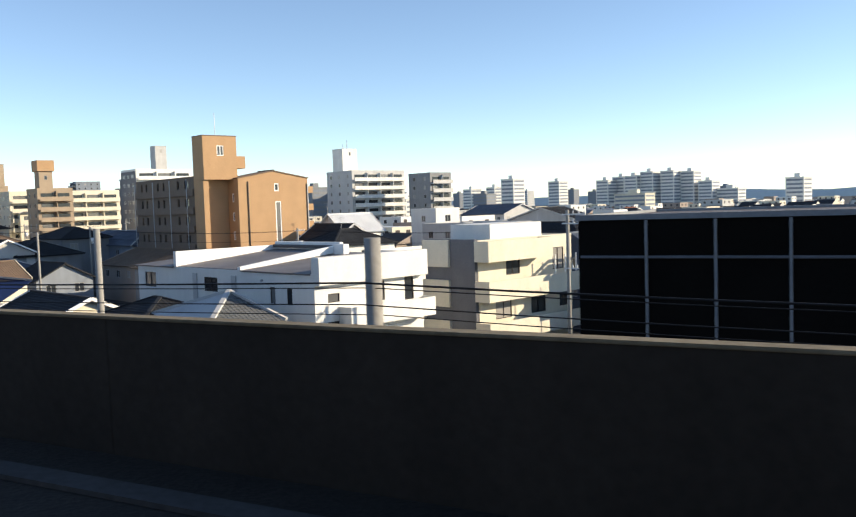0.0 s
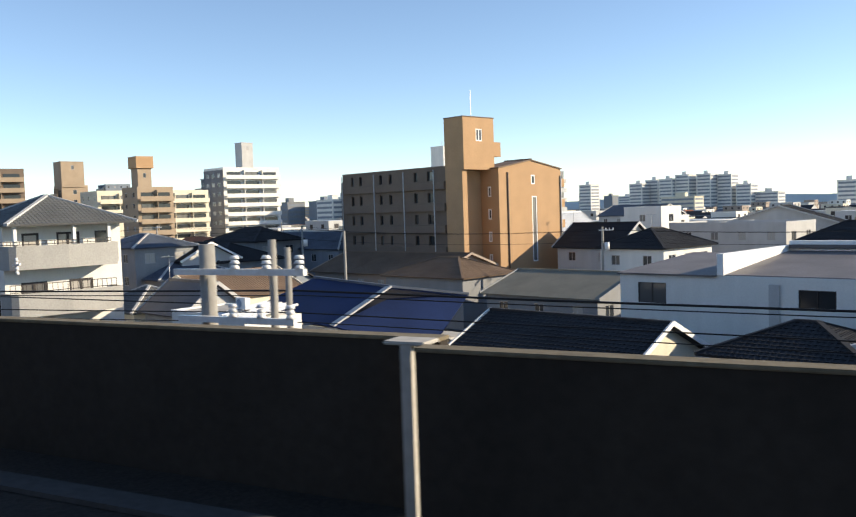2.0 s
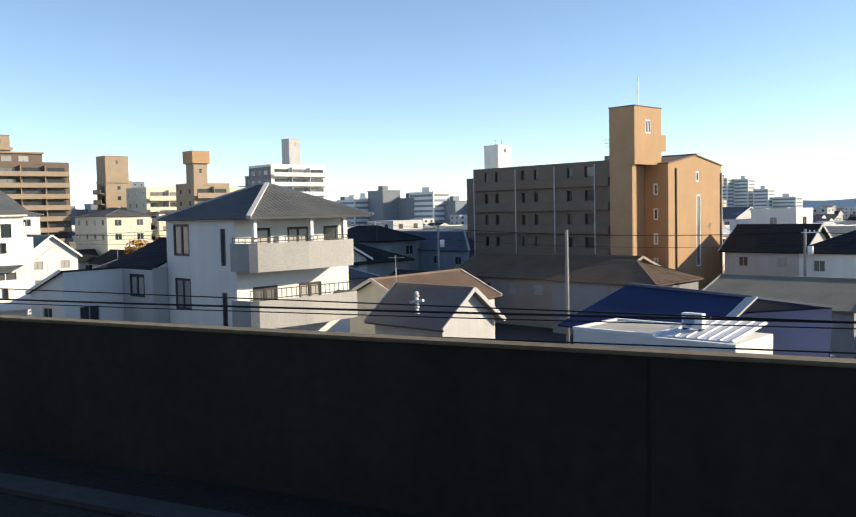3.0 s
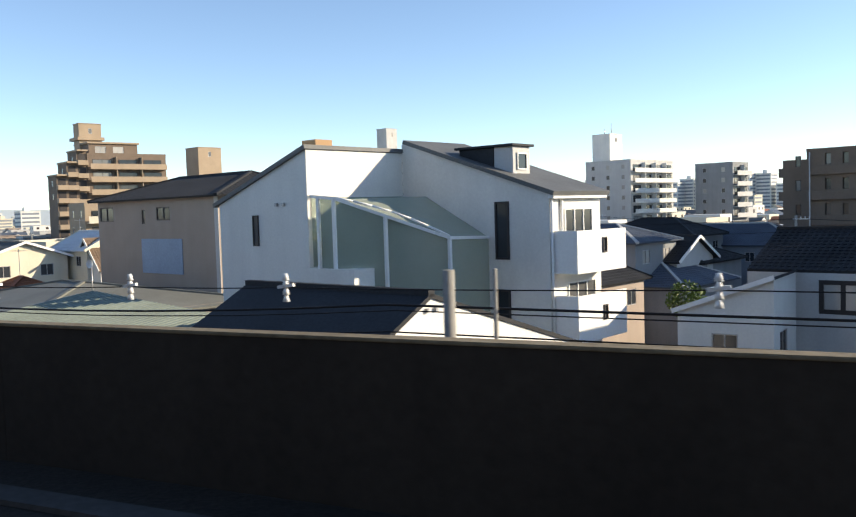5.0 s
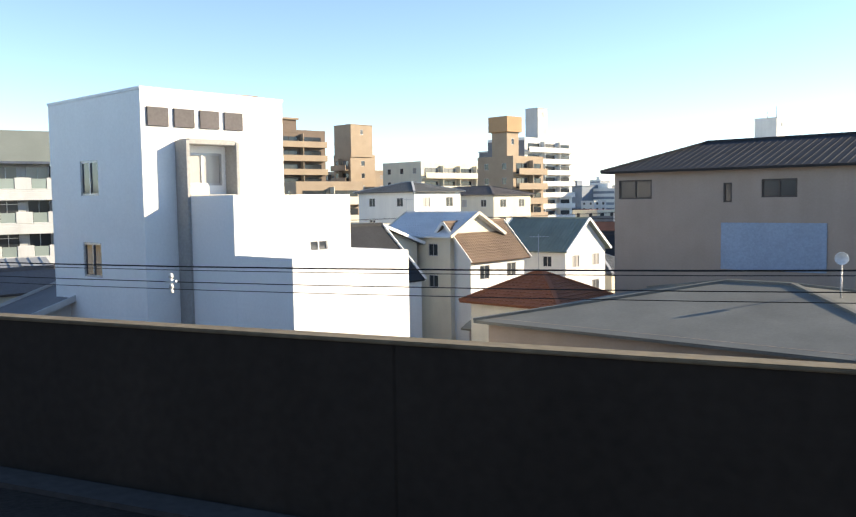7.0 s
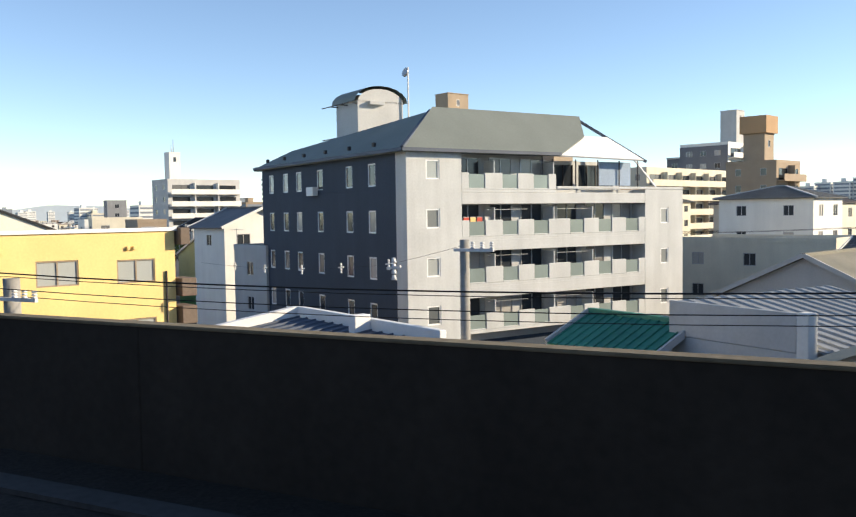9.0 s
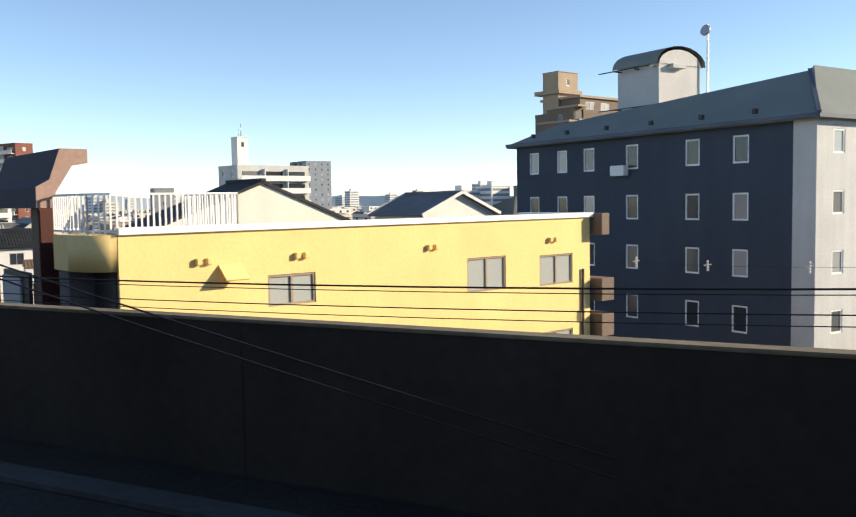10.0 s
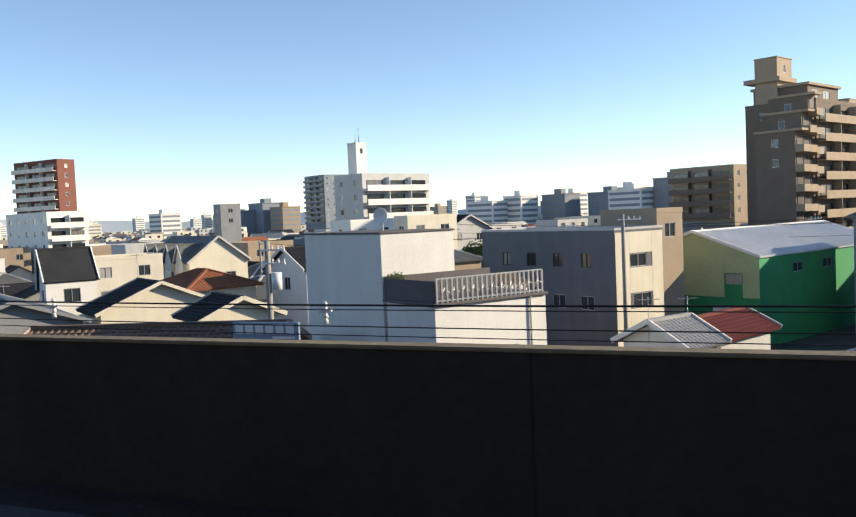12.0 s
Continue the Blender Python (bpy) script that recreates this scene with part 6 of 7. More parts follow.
# ---- taller blocks farther off ----
def block(label, x, y, rz, L, D, H, wall, levels, face="e", storey=2.85, name="apartment_block", balcony_mat=None, tower=None, rods=0):
    """A block of flats: balcony bands on one side, windows on the other, a lift tower on the roof."""
    b = thing(name, x, y, 0, rz, label, "building")
    other = "f" if face == "e" else "e"
    span, depth = (D, L) if face == "e" else (L, D)
    holes = []
    for k in range(levels):
        z = H - storey * (k + 1) + 0.9
        n = max(1, int(depth // 4))
        for i in range(n):
            u = (i + 0.5) * depth / n
            holes.append((other, -u if other == "f" else u, z, 1.1, 1.2, 1))
    body(b, L, D, H, holes, wall, frame_mat="alu_frame")
    roof_flat(b, -L, 0, 0, D, H, "concrete", wall, 0.6)
    bay = max(2, int(span // 5.5))
    for k in range(levels):
        z = H - storey * (k + 1)
        bm = bmesh.new()
        if face == "e":
            box(bm, 0.004, 1.3, 0.3, D - 0.3, z - 0.18, z)
            box(bm, 1.18, 1.3, 0.3, D - 0.3, z, z + 1.05)
        else:
            box(bm, -L + 0.3, -0.3, -1.3, -0.004, z - 0.18, z)
            box(bm, -L + 0.3, -0.3, -1.3, -1.18, z, z + 1.05)
        part("balcony", bm, M[balcony_mat or wall], b)
        for i in range(bay):
            u = 0.3 + (span - 0.6) * (i + 0.5) / bay
            window(b, face, u if face == "e" else -u, z + 0.05, (span - 0.6) / bay * 0.72, 2.0, 0.012 if face == "e" else -0.012, 2, "dark_frame", PANE_DARK, deep=0.03)
            if i:
                w = 0.3 + (span - 0.6) * i / bay
                if face == "e":
                    slab(b, "divider", balcony_mat or wall, 0.01, 1.17, w - 0.08, w + 0.08, z, z + 2.6)
                else:
                    slab(b, "divider", balcony_mat or wall, -w - 0.08, -w + 0.08, -1.17, -0.01, z, z + 2.6)
    if tower:
        tx, ty, tl, td, th, tm = tower
        body(b, tl, td, th, [("e", ty + td / 2, th - 2.2, 0.8, 1.2, 1)], tm, "lift_tower", x1=tx, y0=ty, z0=H + 0.05)
        if rods:
            for k in range(rods):
                bm = bmesh.new()
                tube(bm, (tx - tl * (0.25 + 0.4 * k), ty + td * 0.5, th + 0.1), (tx - tl * (0.25 + 0.4 * k), ty + td * 0.5, th + 3.2 - 1.2 * k), 0.12, 0.06, 8)
                part("antenna_rod", bm, M["alu_frame"], b)
        slab(b, "tower_cap", tm, tx - tl - 0.1, tx + 0.1, ty - 0.1, ty + td + 0.1, th, th + 0.15)
    return b


o = block("white balconied apartment block with lift tower, front darkened for shade", -217.0, 202.5, -20, 12, 20, 27.6, "white_plaster", 8, "e", tower=(-2, 8, 4, 4, 36, "pale_grey_plaster"), balcony_mat="white_plaster")
# dark sheet over the white front, and dark wings, stand for shade
slab(o, "front_cladding", "front_shade_grey", -12.0, -0.1, -0.12, -0.014, 1.0, 27.5, "dark grey sheet standing for the shaded front")
for k in range(6):
    for x in (-2.5, -6.0, -9.5):
        window(o, "f", x, 25.2 - 2.9 * k, 1.5, 1.2, -0.125, 2, "alu_frame", PANE, deep=0.03)
for x1, h in ((-12.01, 25.0), (-16.02, 22.0)):
    body(o, 4.0, 9, h, [("f", x1 - 2, h - 2.2 - 3 * k, 1.6, 1.2) for k in range(5)], "front_shade_grey", "stepped_wing", x1=x1, y0=1.0)
    slab(o, "wing_roof", "pale_grey_plaster", x1 - 3.99, x1 + 0.0, 0.7, 10.2, h, h + 0.4)
o = block("orange-brown tiled tower block with a flat-topped lift tower", -203.6, 154.7, -20, 9.0, 9.5, 20.6, "tan_tile", 4, "e", tower=(-2.8, 1.6, 3.8, 3.6, 25.8, "tan_tile"), balcony_mat="tan_tile")
slab(o, "tower_head", "orange_tile", -7.1, -2.3, 1.1, 5.7, 26.0, 29.0)
block("cream apartment block with long balconies and a green roof edge", -227, 163, -20, 12, 33, 20.6, "cream_plaster", 5, "e")
o = block("brown office block with a blank sunlit side", -247.3, 168.5, -20, 6, 7.5, 23.0, "tan_tile", 3, "f", tower=(0.3, 0, 6, 6.5, 30.3, "tan_tile"))
o = block("brown stepped apartment block with deep sunny balconies and a lift tower", -253.4, 139.0, -25, 11, 18, 27.3, "brown_tile", 8, "e", tower=(-6.0, 0.5, 3.6, 5, 34.9, "tan_tile"), balcony_mat="tan_tile")
body(o, 8.5, 11, 30.1, [("e", 3.6, 28.1, 2.4, 1.4), ("e", 7.6, 28.1, 2.4, 1.4)], "brown_tile", "penthouse", x1=-1.6, y0=1.0, z0=27.36)
slab(o, "penthouse_roof", "tan_tile", -10.4, -1.2, 0.6, 12.4, 30.1, 30.5)
slab(o, "tower_ledge", "tan_tile", -11.2, -5.4, 0.0, 6.0, 31.2, 31.9)
for y0, h in ((-2.21, 28.2), (-4.42, 25.6), (-6.63, 22.8)):
    body(o, 6.0, 2.2, h, [("f", -3.2, z, 1.0, 1.2, 1) for z in (h - 2.2, h - 5.05)], "brown_tile", "stepped_wing", x1=-0.2, y0=y0)
    slab(o, "wing_roof", "tan_tile", -6.35, 0.9, y0 - 0.15, y0 + 2.19, h, h + 0.35)
    z = h - 2.85
    while z > 8:
        slab(o, "wing_ledge", "tan_tile", -0.19, 1.1, y0 - 0.1, y0 + 2.1, z - 0.2, z + 0.85)
        slab(o, "wing_window", "dark_frame", -0.19, -0.12, y0 + 0.3, y0 + 1.9, z + 0.9, z + 2.3)
        z -= 2.85
block("tan flats with a sunlit windowed side", -268.5, 206.0, -28, 17, 12, 21.0, "tan_tile", 4, "f", balcony_mat="brown_tile")
block("white apartment block with a lift tower", -154, 236, -22, 15, 22, 24.8, "pale_grey_plaster", 6, "e", tower=(-8, 2, 6, 6, 33, "white_plaster"), balcony_mat="white_plaster", rods=2)
block("grey slab block beside the white flats", -128, 242, -22, 11, 9, 23.0, "grey_plaster", 5, "e", balcony_mat="pale_grey_plaster")
block("white office block with a slim antenna tower", -335.7, 151.6, -23, 9, 18.7, 21.3, "pale_grey_plaster", 6, "e", tower=(-4.6, 2.6, 2.8, 2.8, 28.4, "white_plaster"), balcony_mat="white_plaster", rods=2)
block("dark tiled high block", -486, 400, -28, 20, 16, 36.5, "blue_grey_plaster", 9, "f", balcony_mat="grey_plaster")
block("red brick apartment tower with white balcony bands", -457, 190.5, -8, 21, 6, 33.8, "red_brick", 10, "f", balcony_mat="cloth_pale")
block("white stepped clinic with terraces", -404, 136, -20, 22, 9, 16.6, "white_plaster", 4, "e")
block("tan flats behind the warehouse", -222, 108, -28, 10, 12, 15.5, "tan_tile", 4, "e", balcony_mat="cream_plaster")


# ---- the town behind ----
def taken(x, y, margin):
    p = Vector((x, y, 0))
    for inv, x0, x1, y0, y1 in FOOT:
        q = inv @ p
        if x0 - margin < q.x < x1 + margin and y0 - margin < q.y < y1 + margin:
            return True
    return False


rng = random.Random(7)
town = []
TOWN_WALLS = ("pale_grey_plaster", "cream_plaster", "grey_plaster", "beige_plaster", "pale_grey_plaster", "beige_plaster", "cream_plaster", "blue_grey_plaster")
TOWN_ROOFS = ("black_tile_roof", "grey_tile_roof", "black_tile_roof", "brown_tile_roof", "blue_grey_roof", "olive_roof", "grey_tile_roof", "black_tile_roof")
TOWN_NAMES = ("pale house with black tiled roof", "cream house with grey tiled roof", "grey house with black tiled roof", "beige house with brown tiled roof", "pale grey house with blue-grey roof", "beige house with olive-grey roof", "cream house with grey hip roof", "grey-blue house with black roof")
for i in range(8):
    town.append([dwelling(TOWN_NAMES[i], 300, 100 + 30 * i, 5.4 + 0.35 * (i % 3), 0, 8 + i % 3, 7 + i % 2, ("gx", "hip", "gy", "gx", "hip", "gy", "hip", "gx")[i], 1.9 + 0.2 * (i % 2), TOWN_WALLS[i], TOWN_ROOFS[i], 1, trim=False)])
    tagged(town[i][0], group="houses of the town")
flat_town = []
for i, (w, h) in enumerate((("white_plaster", 9.3), ("cream_plaster", 8.8), ("pale_grey_plaster", 10.2), ("tan_tile", 9.6))):
    flat_town.append(dwelling(("white", "cream", "grey", "tan")[i] + " flat-roofed town building with rows of windows", 340, 100 + 30 * i, h, 0, 9 + i, 8 + i % 2, "flat", 0.4, w, "concrete", 2, "building", "town_building"))
    tagged(flat_town[i], group="flat buildings of the town")
y = 50.0
near, far = [], []
while y < 900:
    step = 12.5 if y < 150 else (15 if y < 300 else 24)
    x = 8 - y * 0.02
    while x > -300 - y * 1.42:
        jx, jy = x + rng.uniform(-2.5, 2.5), y + rng.uniform(-2.5, 2.5)
        turn = (-18 if jx > -190 else -30) + rng.choice((0, 0, 0, 90)) + rng.uniform(-2, 2)
        if not taken(jx - 4, jy + 4, 5.5) and not (y < 64 and -84 < jx < -48):
            (near if y < 140 else far).append((jx, jy, turn))
        x -= step * rng.uniform(0.9, 1.15)
    y += step * (1.0 if y < 300 else 1.5)
spare = [s[0] for s in town] + flat_town
for x, y, turn in near:
    flat = y > 75 and rng.random() < 0.16
    k = 8 + rng.randrange(4) if flat else rng.randrange(8)
    m = pose(x, y, rng.uniform(-0.9, 0.0) - (1.7 if y < 75 else 0.9 if y < 105 else 0), 0, 0, turn)
    if spare[k].location.x > 200:
        spare[k].matrix_basis = m
    else:
        copy_thing(spare[k], m)

# the roofs past those, too far and too many to count
far_mats = ("white_plaster", "cream_plaster", "pale_grey_plaster", "beige_plaster", "black_tile_roof", "grey_tile_roof", "brown_tile_roof", "blue_grey_roof", "rust_roof", "dark_frame", "pale_roof")
bm = bmesh.new()


def far_house(bm, m, L, D, H, rise, wall, roof, flat):
    start = len(bm.faces)
    v = [bm.verts.new(m @ Vector(p)) for p in ((-L, 0, 0), (0, 0, 0), (0, D, 0), (-L, D, 0), (-L, 0, H), (0, 0, H), (0, D, H), (-L, D, H))]
    made = []
    for f in ((0, 1, 5, 4), (1, 2, 6, 5), (2, 3, 7, 6), (3, 0, 4, 7)):
        made.append((bm.faces.new([v[i] for i in f]), wall))
    if flat:
        made.append((bm.faces.new([v[i] for i in (4, 5, 6, 7)]), roof))
    else:
        o = 0.5
        e = [bm.verts.new(m @ Vector(p)) for p in ((-L - o, -o, H - 0.2), (o, -o, H - 0.2), (o, D + o, H - 0.2), (-L - o, D + o, H - 0.2), (-L - o, D / 2, H + rise), (o, D / 2, H + rise))]
        made += [(bm.faces.new([e[i] for i in f]), r) for f, r in (((0, 1, 5, 4), roof), ((3, 4, 5, 2), roof), ((1, 2, 5), wall), ((0, 4, 3), wall))]
    z = H - 2.0
    while z > 1:
        for k in range(max(1, int(L // 3.5))):
            c = -L * (k + 0.5) / max(1, int(L // 3.5))
            made.append((bm.faces.new([bm.verts.new(m @ Vector((c + a, -0.05, z + b))) for a, b in ((-0.6, 0), (0.6, 0), (0.6, 1.1), (-0.6, 1.1))]), 9))
        for k in range(max(1, int(D // 3.5))):
            c = D * (k + 0.5) / max(1, int(D // 3.5))
            made.append((bm.faces.new([bm.verts.new(m @ Vector((0.05, c + a, z + b))) for a, b in ((-0.7, 0), (0.7, 0), (0.7, 1.2), (-0.7, 1.2))]), 9))
        z -= 2.8
    for f, k in made:
        f.material_index = k


for x, y, turn in far:
    flat = rng.random() < 0.3
    far_house(bm, pose(x, y, 0, 0, 0, turn), rng.uniform(8, 13), rng.uniform(7, 10), rng.uniform(5, 6.5) + (rng.uniform(1.5, 5) if flat else 0), rng.uniform(1.6, 2.4), rng.choice((0, 0, 1, 1, 2, 2, 3)), 10 if flat and rng.random() < 0.5 else rng.choice((4, 4, 5, 5, 6, 7, 8)), flat)
town_far = part("distant_houses", bm, None)
for k in far_mats:
    town_far.data.materials.append(M[k])
tagged(town_far, "distant houses with pale walls and mixed roofs", "houses", kind="stuff")


def far_block(label, L, D, H, wall, glass="blue_grey_plaster", high=2.9):
    b = thing("far_block", 0, 0, 0, 0, label, "building", "far blocks of the skyline")
    bm = bmesh.new()
    box(bm, -L, 0, 0, D, 0, H)
    box(bm, -L * 0.65, -L * 0.35, D * 0.3, D * 0.6, H + 0.01, H + 3.2)
    part("wall", bm, M[wall], b)
    # window bands in blue-grey, distance haze put into their colour
    bands = bmesh.new()
    z = H - high + 0.7
    while z > 6:
        box(bands, -L + 0.8, -0.8, -0.06, -0.004, z, z + 1.3)
        box(bands, 0.004, 0.06, 0.8, D - 0.8, z, z + 1.3)
        z -= high
    tagged(part("window_band", bands, M[glass], b), kind="stuff")
    slab(b, "roof_edge", wall, -L - 0.3, 0.3, -0.3, D + 0.3, H + 0.012, H + 0.5)
    return b


kinds = [far_block(*a) for a in (
    ("pale far block of flats with window bands", 20, 13, 24, "white_plaster"), ("grey far block of flats with window bands", 16, 12, 30, "grey_plaster"),
    ("cream far block of flats with window bands", 26, 12, 20, "cream_plaster"), ("blue-grey far office block with window bands", 18, 16, 27, "blue_grey_plaster"),
    ("tan far block of flats with window bands", 15, 12, 22, "tan_tile"), ("white far tower with window bands", 13, 13, 36, "white_plaster"))]
spots = []
for x, y, top, k in ((-352, 750, 30, 0), (-327, 750, 31, 5), (-262, 750, 34, 2), (-216, 750, 33, 0), (-204, 760, 36, 3), (-190, 750, 36, 1), (-176, 750, 39, 0), (-158, 750, 41.5, 3), (-142, 755, 38, 0), (-126, 750, 29, 2), (-105, 750, 22, 0), (-525, 750, 32, 2), (-250, 610, 34, 2),
                     (-562, 420, 23, 3), (-614, 420, 23.5, 0), (-546, 430, 27, 3), (-529, 425, 24, 4), (-398, 420, 21.5, 0), (-384, 425, 23.6, 5), (-362, 430, 23.5, 1), (-336, 430, 23.5, 3), (-326, 440, 25.5, 0), (-303, 420, 28.7, 1),
                     (-322, 420, 24, 0), (-308, 425, 24.5, 1), (-286, 425, 24, 1), (-271, 420, 27, 0), (-260, 425, 21.6, 3), (-244, 430, 20, 0), (-224, 420, 23, 5)):
    spots.append((x, y, top, k))
for i in range(46):
    y = rng.uniform(520, 1300)
    spots.append((-30 - rng.random() * (y * 1.45 + 240), y, rng.uniform(11, 19) + y / 75, rng.randrange(6)))
tops = (24, 30, 20, 27, 22, 36)
for i, (x, y, top, k) in enumerate(spots):
    k = 5 if top > tops[k] + 3 else k
    m = pose(x, y, min(0, top - tops[k] - 3), 0, 0, -20 if x > -300 else -28)
    copy_thing(kinds[k], m)
for i, s in enumerate(kinds):
    s.matrix_basis = pose(-330 - 90 * i, 1250 + 20 * i, 0, 0, 0, -24)

# hills along the horizon, distance haze put into their pale blue colour
bm = bmesh.new()
pts = []
for i in range(121):
    a = math.radians(75 + 80 * i / 120)
    r = 2750
    z = 24 + 26 * (0.5 + 0.5 * math.sin(i * 0.21)) * (0.6 + 0.4 * math.sin(i * 0.07 + 1)) + 8 * noise.noise((i * 0.3, 0, 0))
    pts.append((-150 + r * math.cos(a), r * math.sin(a), z))
lo = [bm.verts.new((x, y, -5)) for x, y, _ in pts]
hi = [bm.verts.new(p) for p in pts]
bk = [bm.verts.new((x * 1.12, y * 1.12, -5)) for x, y, _ in pts]
for i in range(120):
    bm.faces.new((lo[i + 1], lo[i], hi[i], hi[i + 1]))
    bm.faces.new((hi[i + 1], hi[i], bk[i], bk[i + 1]))
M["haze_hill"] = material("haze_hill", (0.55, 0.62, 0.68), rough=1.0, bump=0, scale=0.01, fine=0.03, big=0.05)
tagged(part("hills_backdrop", bm, M["haze_hill"]), "hills on the horizon, distance haze painted in as pale blue", "hills", kind="structure")

# ---- poles, cables and small things ----
def utility_pole(x, y, top, r=0.17, arms=((0.5, 1.6), (1.3, 1.4)), drum=False, label="round concrete utility pole with crossarms and insulators"):
    p = thing("utility_pole", x, y, 0, 0, label, "utility pole", "utility poles")
    bm = bmesh.new()
    tube(bm, (0, 0, 0), (0, 0, top), r * 1.25, r, 14)
    part("shaft", bm, M["pole_concrete"], p)
    for d, w in arms:
        bm = bmesh.new()
        bar(bm, (-w * 0.25, -r - 0.05, top - d), (w, -r - 0.05, top - d), 0.09)
        arm = part("crossarm", bm, M["porcelain"], p)
        for k in range(3):
            bm = bmesh.new()
            c = w * (0.35 + 0.3 * k)
            for j in range(3):
                tube(bm, (c, -r - 0.05, top - d + 0.05 + 0.07 * j), (c, -r - 0.05, top - d + 0.10 + 0.07 * j), 0.075, 0.05, 8)
            part("insulator", bm, M["porcelain"], arm)
    if drum:
        bm = bmesh.new()
        tube(bm, (0.5, 0, top - 2.6), (0.5, 0, top - 1.7), 0.28, n=14)
        part("transformer", bm, M["porcelain"], p)
    return p


POLES = ((-8.1, 13, 12.45, 0.15), (-28.1, 24, 12.5, 0.13), (-51.95, 9.75, 12.6, 0.12), (-84.5, 63.9, 11.4, 0.12), (-148.5, 17, 12.1, 0.2), (-188.9, 17, 12.0, 0.22), (-203.2, 23, 12.2, 0.14), (-212.0, 14.5, 11.5, 0.2), (-243.2, 13.0, 11.6, 0.2), (-283.3, 38, 12.0, 0.15), (-18.4, 54.2, 12.4, 0.12), (-269.5, 66, 12.4, 0.14), (-50.85, 9.9, 12.65, 0.06), (-51.1, 10.6, 12.5, 0.05), (-111.62, 9.8, 12.24, 0.075), (-111.33, 10.7, 12.19, 0.03))
ARMS = {2: ((0.4, 1.9), (1.1, 1.7)), 4: ((0.6, 1.2),), 5: ((0.1, 1.4),), 6: ((0.3, 1.0),), 7: ((0.5, 1.2),), 9: ((0.5, 1.2), (1.2, 1.2)), 10: ((0.3, 1.3), (0.9, 1.3), (3.9, 1.0)), 11: ((0.4, 1.4),)}
for i, (x, y, top, r) in enumerate(POLES):
    utility_pole(x, y, top, r, arms=ARMS.get(i, ()), drum=i in (8, 9))


def cable(label, pts, r=0.02, sag=0.3):
    """One wire that hangs from point to point."""
    line = []
    for a, b in zip(pts, pts[1:]):
        a, b = Vector(a), Vector(b)
        line += [a.lerp(b, f) - Vector((0, 0, sag * 4 * f * (1 - f))) for f in [i / 10 for i in range(10)]]
    line.append(Vector(pts[-1]))
    bm = bmesh.new()
    rings = []
    for q in line:
        rings.append([bm.verts.new(q + Vector((0, r * math.cos(k * math.pi / 3), r * math.sin(k * math.pi / 3)))) for k in range(6)])
    for a, b in zip(rings, rings[1:]):
        for k in range(6):
            bm.faces.new((a[k], a[(k + 1) % 6], b[(k + 1) % 6], b[k])).smooth = True
    tagged(part("overhead_cable", bm, M["cable_black"]), label, "cable", "cables along the line")


street = random.Random(23)
ROWS = []
for row_y in (92, 122):
    row, x = [], 4.0
    while x > -340:
        yy = row_y + street.uniform(-4, 4)
        if not taken(x, yy, 0.8) and all(abs(x - a + 4) > 6 or abs(yy - c - 4) > 6 for a, c, _ in near):
            h = street.uniform(10.2, 11.8)
            utility_pole(x, yy, h, 0.13, arms=((0.35, 1.3),) if street.random() < 0.6 else ((0.35, 1.2), (1.1, 1.2)), drum=street.random() < 0.35)
            row.append((x, yy - 0.2, h - 0.3))
        x -= street.uniform(17, 30)
    ROWS.append(row)

LINE = [(-8.1, 13), (-52.0, 12.5), (-113.0, 11.1), (-128.2, 11.5), (-148.5, 17), (-188.9, 17), (-212.0, 14.5), (-243.2, 13.0), (-290, 15)]
for dz, dy, r in ((11.67, -0.4, 0.019), (11.55, -0.1, 0.010), (11.28, -0.4, 0.012), (11.02, 0.2, 0.010)):
    cable("black overhead cable strung between the poles", [(x, y + dy, dz) for x, y in [(20, 13)] + LINE], r, 0.25)
for row in ROWS:
    for dz, dx in ((0.0, 0.3), (-0.06, 0.8), (-1.3, 0.0)):
        cable("black street cable strung between poles among the houses", [(x + dx, y, z + dz) for x, y, z in row], 0.02, 0.55)
cable("black feeder wire rising to the mast", [(-216.0, 6.2, 11.05), (-227, 6.2, 13.3), (-248.2, 6.2, 16.6)], 0.010, 0.04)
cable("black feeder wire rising to the mast", [(-216.0, 6.2, 10.9), (-227, 6.2, 13.14), (-248.2, 6.2, 16.45)], 0.010, 0.04)
CROSSES = ((-222.3, 35.9, 10.33), (-219.2, 34.4, 10.34), (-215.5, 32.3, 10.5), (-212.3, 30.6, 10.73), (-209.1, 29.0, 11.02))
cable("thin grey service wire carrying white insulators", [(-226.5, 38.0, 10.35)] + [q for q in CROSSES] + [(-203.4, 23.2, 12.0)], 0.006, 0.02)
LOW = ((-128.15, 11.1, 11.74), (-124.15, 10.8, 11.80), (-120.9, 10.6, 11.86), (-117.8, 10.7, 11.88), (-114.7, 10.7, 11.9), (-108.46, 10.7, 11.93))
cable("black overhead cable carrying white insulators", [(-148.5, 16.6, 11.8)] + [q for q in LOW] + [(-52.0, 9.8, 11.7)], 0.010, 0.02)
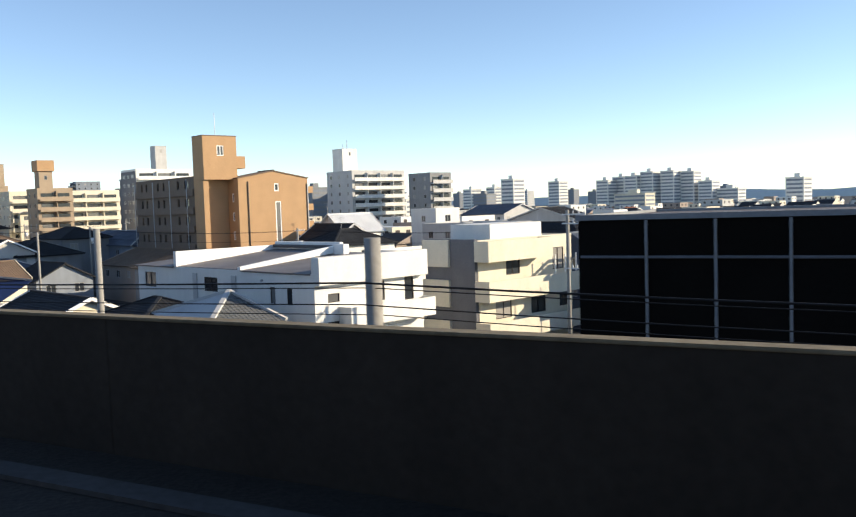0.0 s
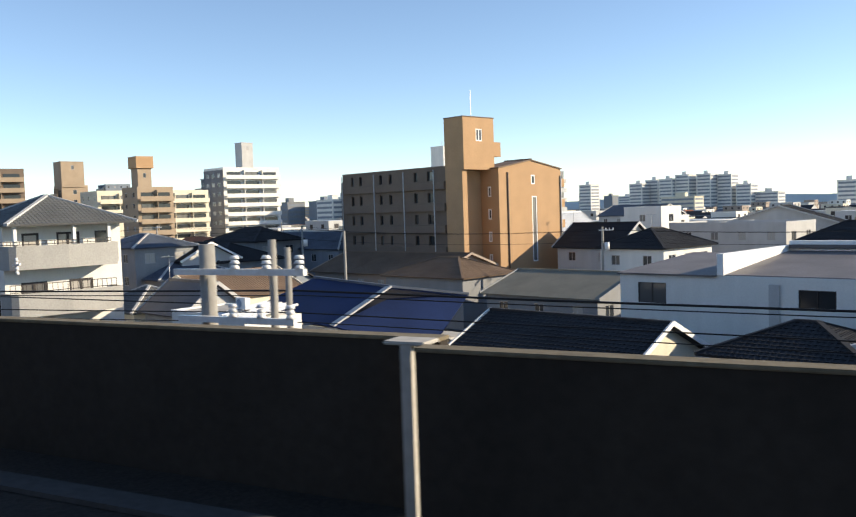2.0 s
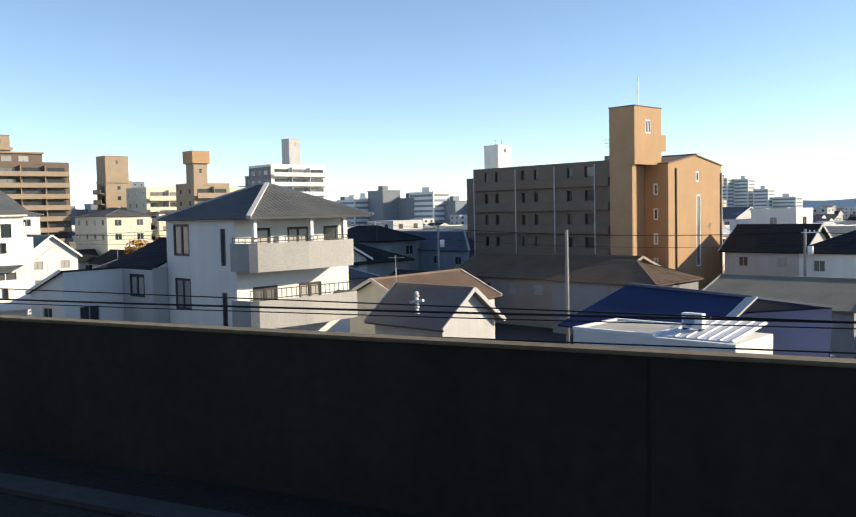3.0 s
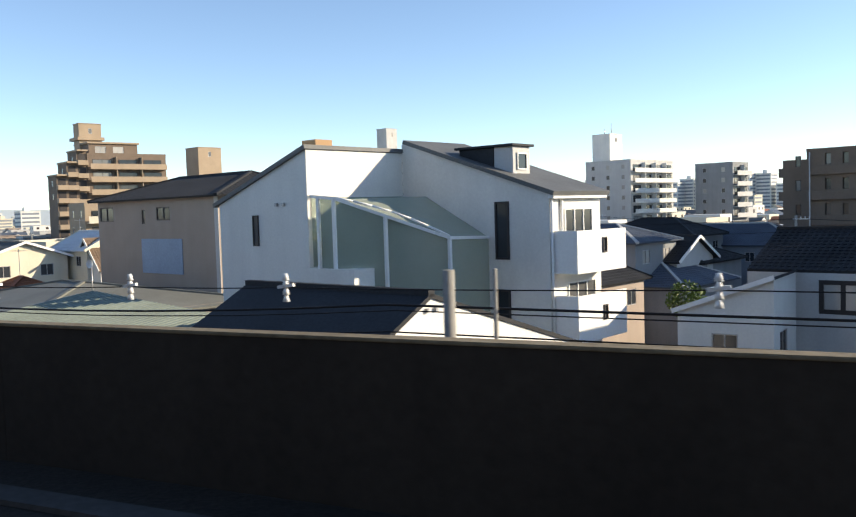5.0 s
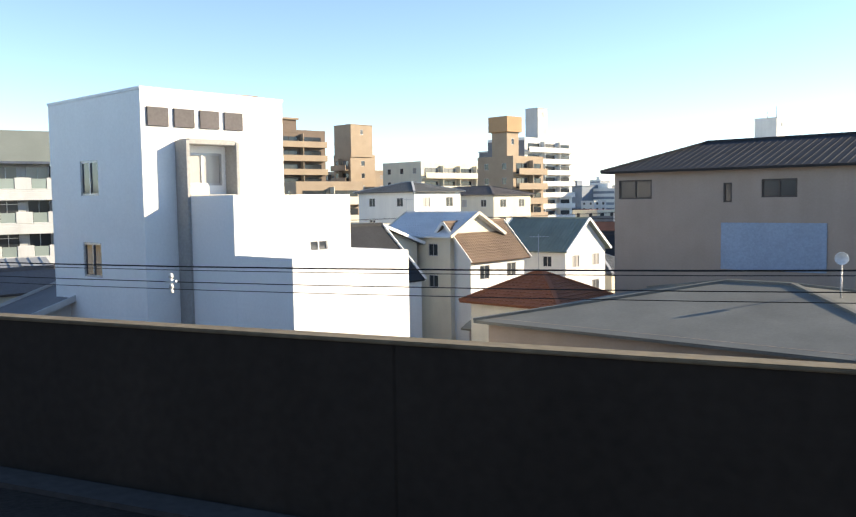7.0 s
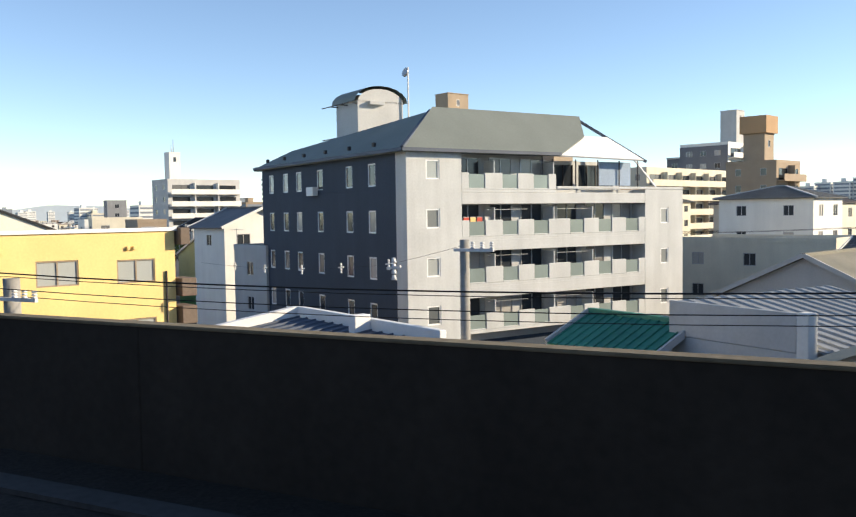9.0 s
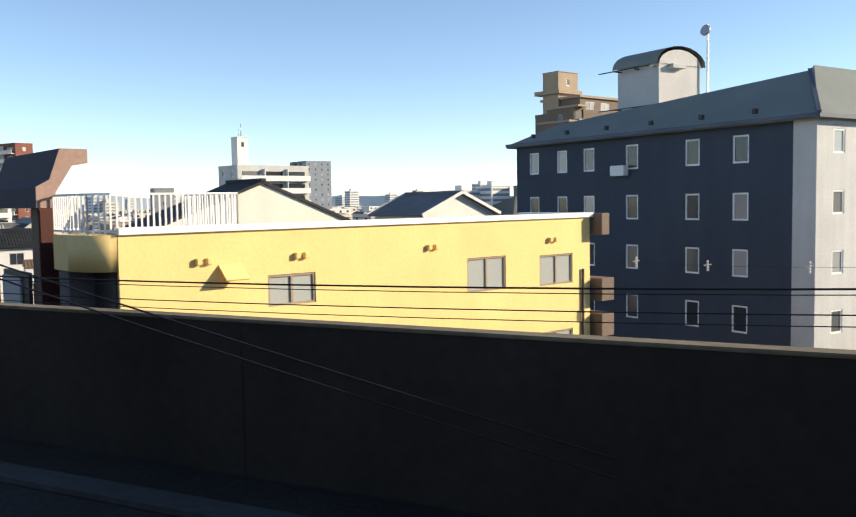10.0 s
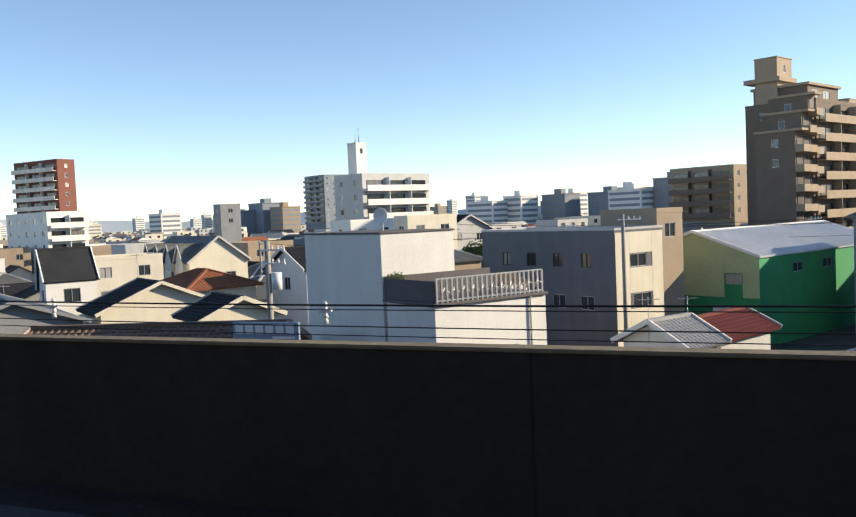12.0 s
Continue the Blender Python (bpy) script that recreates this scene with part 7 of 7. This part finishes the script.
for x, y, z in CROSSES + LOW + tuple((x, 14.2, z) for x, z in ((-72, 11.3), (-133, 11.3), (-163, 11.3), (-171, 11.3), (-266.2, 11.21), (-273.2, 11.28), (-33.8, 11.50), (-62.2, 11.94), (-200.8, 11.95), (-234.6, 11.13))):
    ins = thing("insulator_string", x, y, z, 0, "white porcelain insulator string on the cable", "insulator", "insulators on the cables")
    bm = bmesh.new()
    for j in range(4):
        tube(bm, (0, 0, -0.22 + 0.11 * j), (0, 0, -0.12 + 0.11 * j), 0.055, 0.03, 8)
    bar(bm, (-0.14, 0, 0.0), (0.14, 0, 0.04), 0.05)
    part("porcelain", bm, M["porcelain"], ins)


def dish(x, y, z, r=0.32):
    d = thing("satellite_dish", x, y, z, 0, "white round satellite dish on a thin pole", "satellite dish", "satellite dishes")
    bm = bmesh.new()
    tube(bm, (0, 0, -2.5), (0, 0, 0.0), 0.04, n=8)
    part("pole", bm, M["alu_frame"], d)
    bm = bmesh.new()
    c = bm.verts.new((0, -0.05, 0.1))
    rings = []
    for k in (1, 2, 3):
        rr = r * k / 3
        rings.append([bm.verts.new((rr * math.cos(a), -0.05 - 0.12 * (k / 3) ** 2, 0.1 + rr * math.sin(a))) for a in [i * math.pi / 8 for i in range(16)]])
    for i in range(16):
        bm.faces.new((c, rings[0][i], rings[0][(i + 1) % 16]))
        for k in (0, 1):
            bm.faces.new((rings[k][i], rings[k + 1][i], rings[k + 1][(i + 1) % 16], rings[k][(i + 1) % 16]))
    ob = part("bowl", bm, M["porcelain"], d)
    ob.modifiers.new("thick", "SOLIDIFY").thickness = 0.02


for x, y, z, r in ((-149.4, 39.9, 10.15, 0.27), (-138.8, 24.4, 10.75, 0.26), (-273.3, 31.5, 12.95, 0.32)):
    dish(x, y, z, r)


def shrub(name, label, x, y, z, size, leaf, trunk, seed):
    """A crown of small leaf clumps on a forked stem."""
    t = thing(name, x, y, z, 0, label, "tree")
    r = random.Random(seed)
    bm = bmesh.new()
    tube(bm, (0, 0, 0), (0.1, 0, trunk), size * 0.09, size * 0.05, 8)
    for k in range(6):
        a = k * 1.05
        tube(bm, (0.1, 0, trunk * 0.9), (size * 0.5 * math.cos(a), size * 0.5 * math.sin(a), trunk + size * 0.5), size * 0.035, size * 0.012, 6)
    part("trunk", bm, M["bark"], t)
    bm = bmesh.new()
    for k in range(900):
        d = Vector((r.gauss(0, 1), r.gauss(0, 1), r.gauss(0, 0.8))).normalized() * size * (0.35 + 0.65 * r.random() ** 0.5) * (0.8 + 0.35 * noise.noise((k % 13, seed, 0)))
        c = Vector((0, 0, trunk + size * 0.55)) + d
        u, v = Vector((r.gauss(0, 1), r.gauss(0, 1), r.gauss(0, 1))).normalized(), Vector((r.gauss(0, 1), r.gauss(0, 1), r.gauss(0, 1))).normalized()
        s = size * r.uniform(0.05, 0.12)
        quad(bm, c - u * s, c - v * s * 0.6, c + u * s, c + v * s * 0.6)
    tagged(part("crown", bm, M[leaf], t), kind="stuff")


shrub("autumn_tree", "tree with yellow-orange autumn leaves among roofs", -184.9, 118, 0, 3.2, "autumn_leaf", 5.2, 3)
shrub("potted_shrub", "green shrub on the roof terrace", -271.6, 28.9, 9.9, 0.55, "leaf", 0.3, 4)
for i, (x, y, s) in enumerate(((-150, 60, 1.6), (-222, 86, 2.6), (-300, 118, 3.0), (-116, 63, 1.8), (-355, 150, 3.2))):
    shrub("garden_tree", "dark green garden tree between the houses", x, y, 0, s, "leaf", 5.0, 20 + i)


def tv_aerial(x, y, z, h=2.0):
    a = thing("tv_aerial", x, y, z, 25, "thin metal television aerial on a roof mast", "aerial", "roof aerials")
    bm = bmesh.new()
    tube(bm, (0, 0, -1.2), (0, 0, h), 0.025, n=6)
    part("mast", bm, M["alu_frame"], a)
    bm = bmesh.new()
    bar(bm, (-0.5, 0, h - 0.15), (0.6, 0, h - 0.15), 0.03)
    for k in range(6):
        w = 0.42 - 0.05 * k
        bar(bm, (-0.45 + 0.19 * k, -w, h - 0.13), (-0.45 + 0.19 * k, w, h - 0.13), 0.02)
    part("yagi", bm, M["alu_frame"], a)


for ob in [o for o in bpy.data.objects if o.parent is None and o.name.startswith("house") and o.location.x > -330 and o.location.y > 43]:
    if rng.random() < 0.45:
        ridge = [c for c in ob.children if c.name.startswith("roof")]
        if ridge:
            top = max((ob.matrix_basis @ v.co for v in ridge[0].data.vertices), key=lambda p: p.z)
            tv_aerial(top.x, top.y, top.z, rng.uniform(1.2, 2.2))
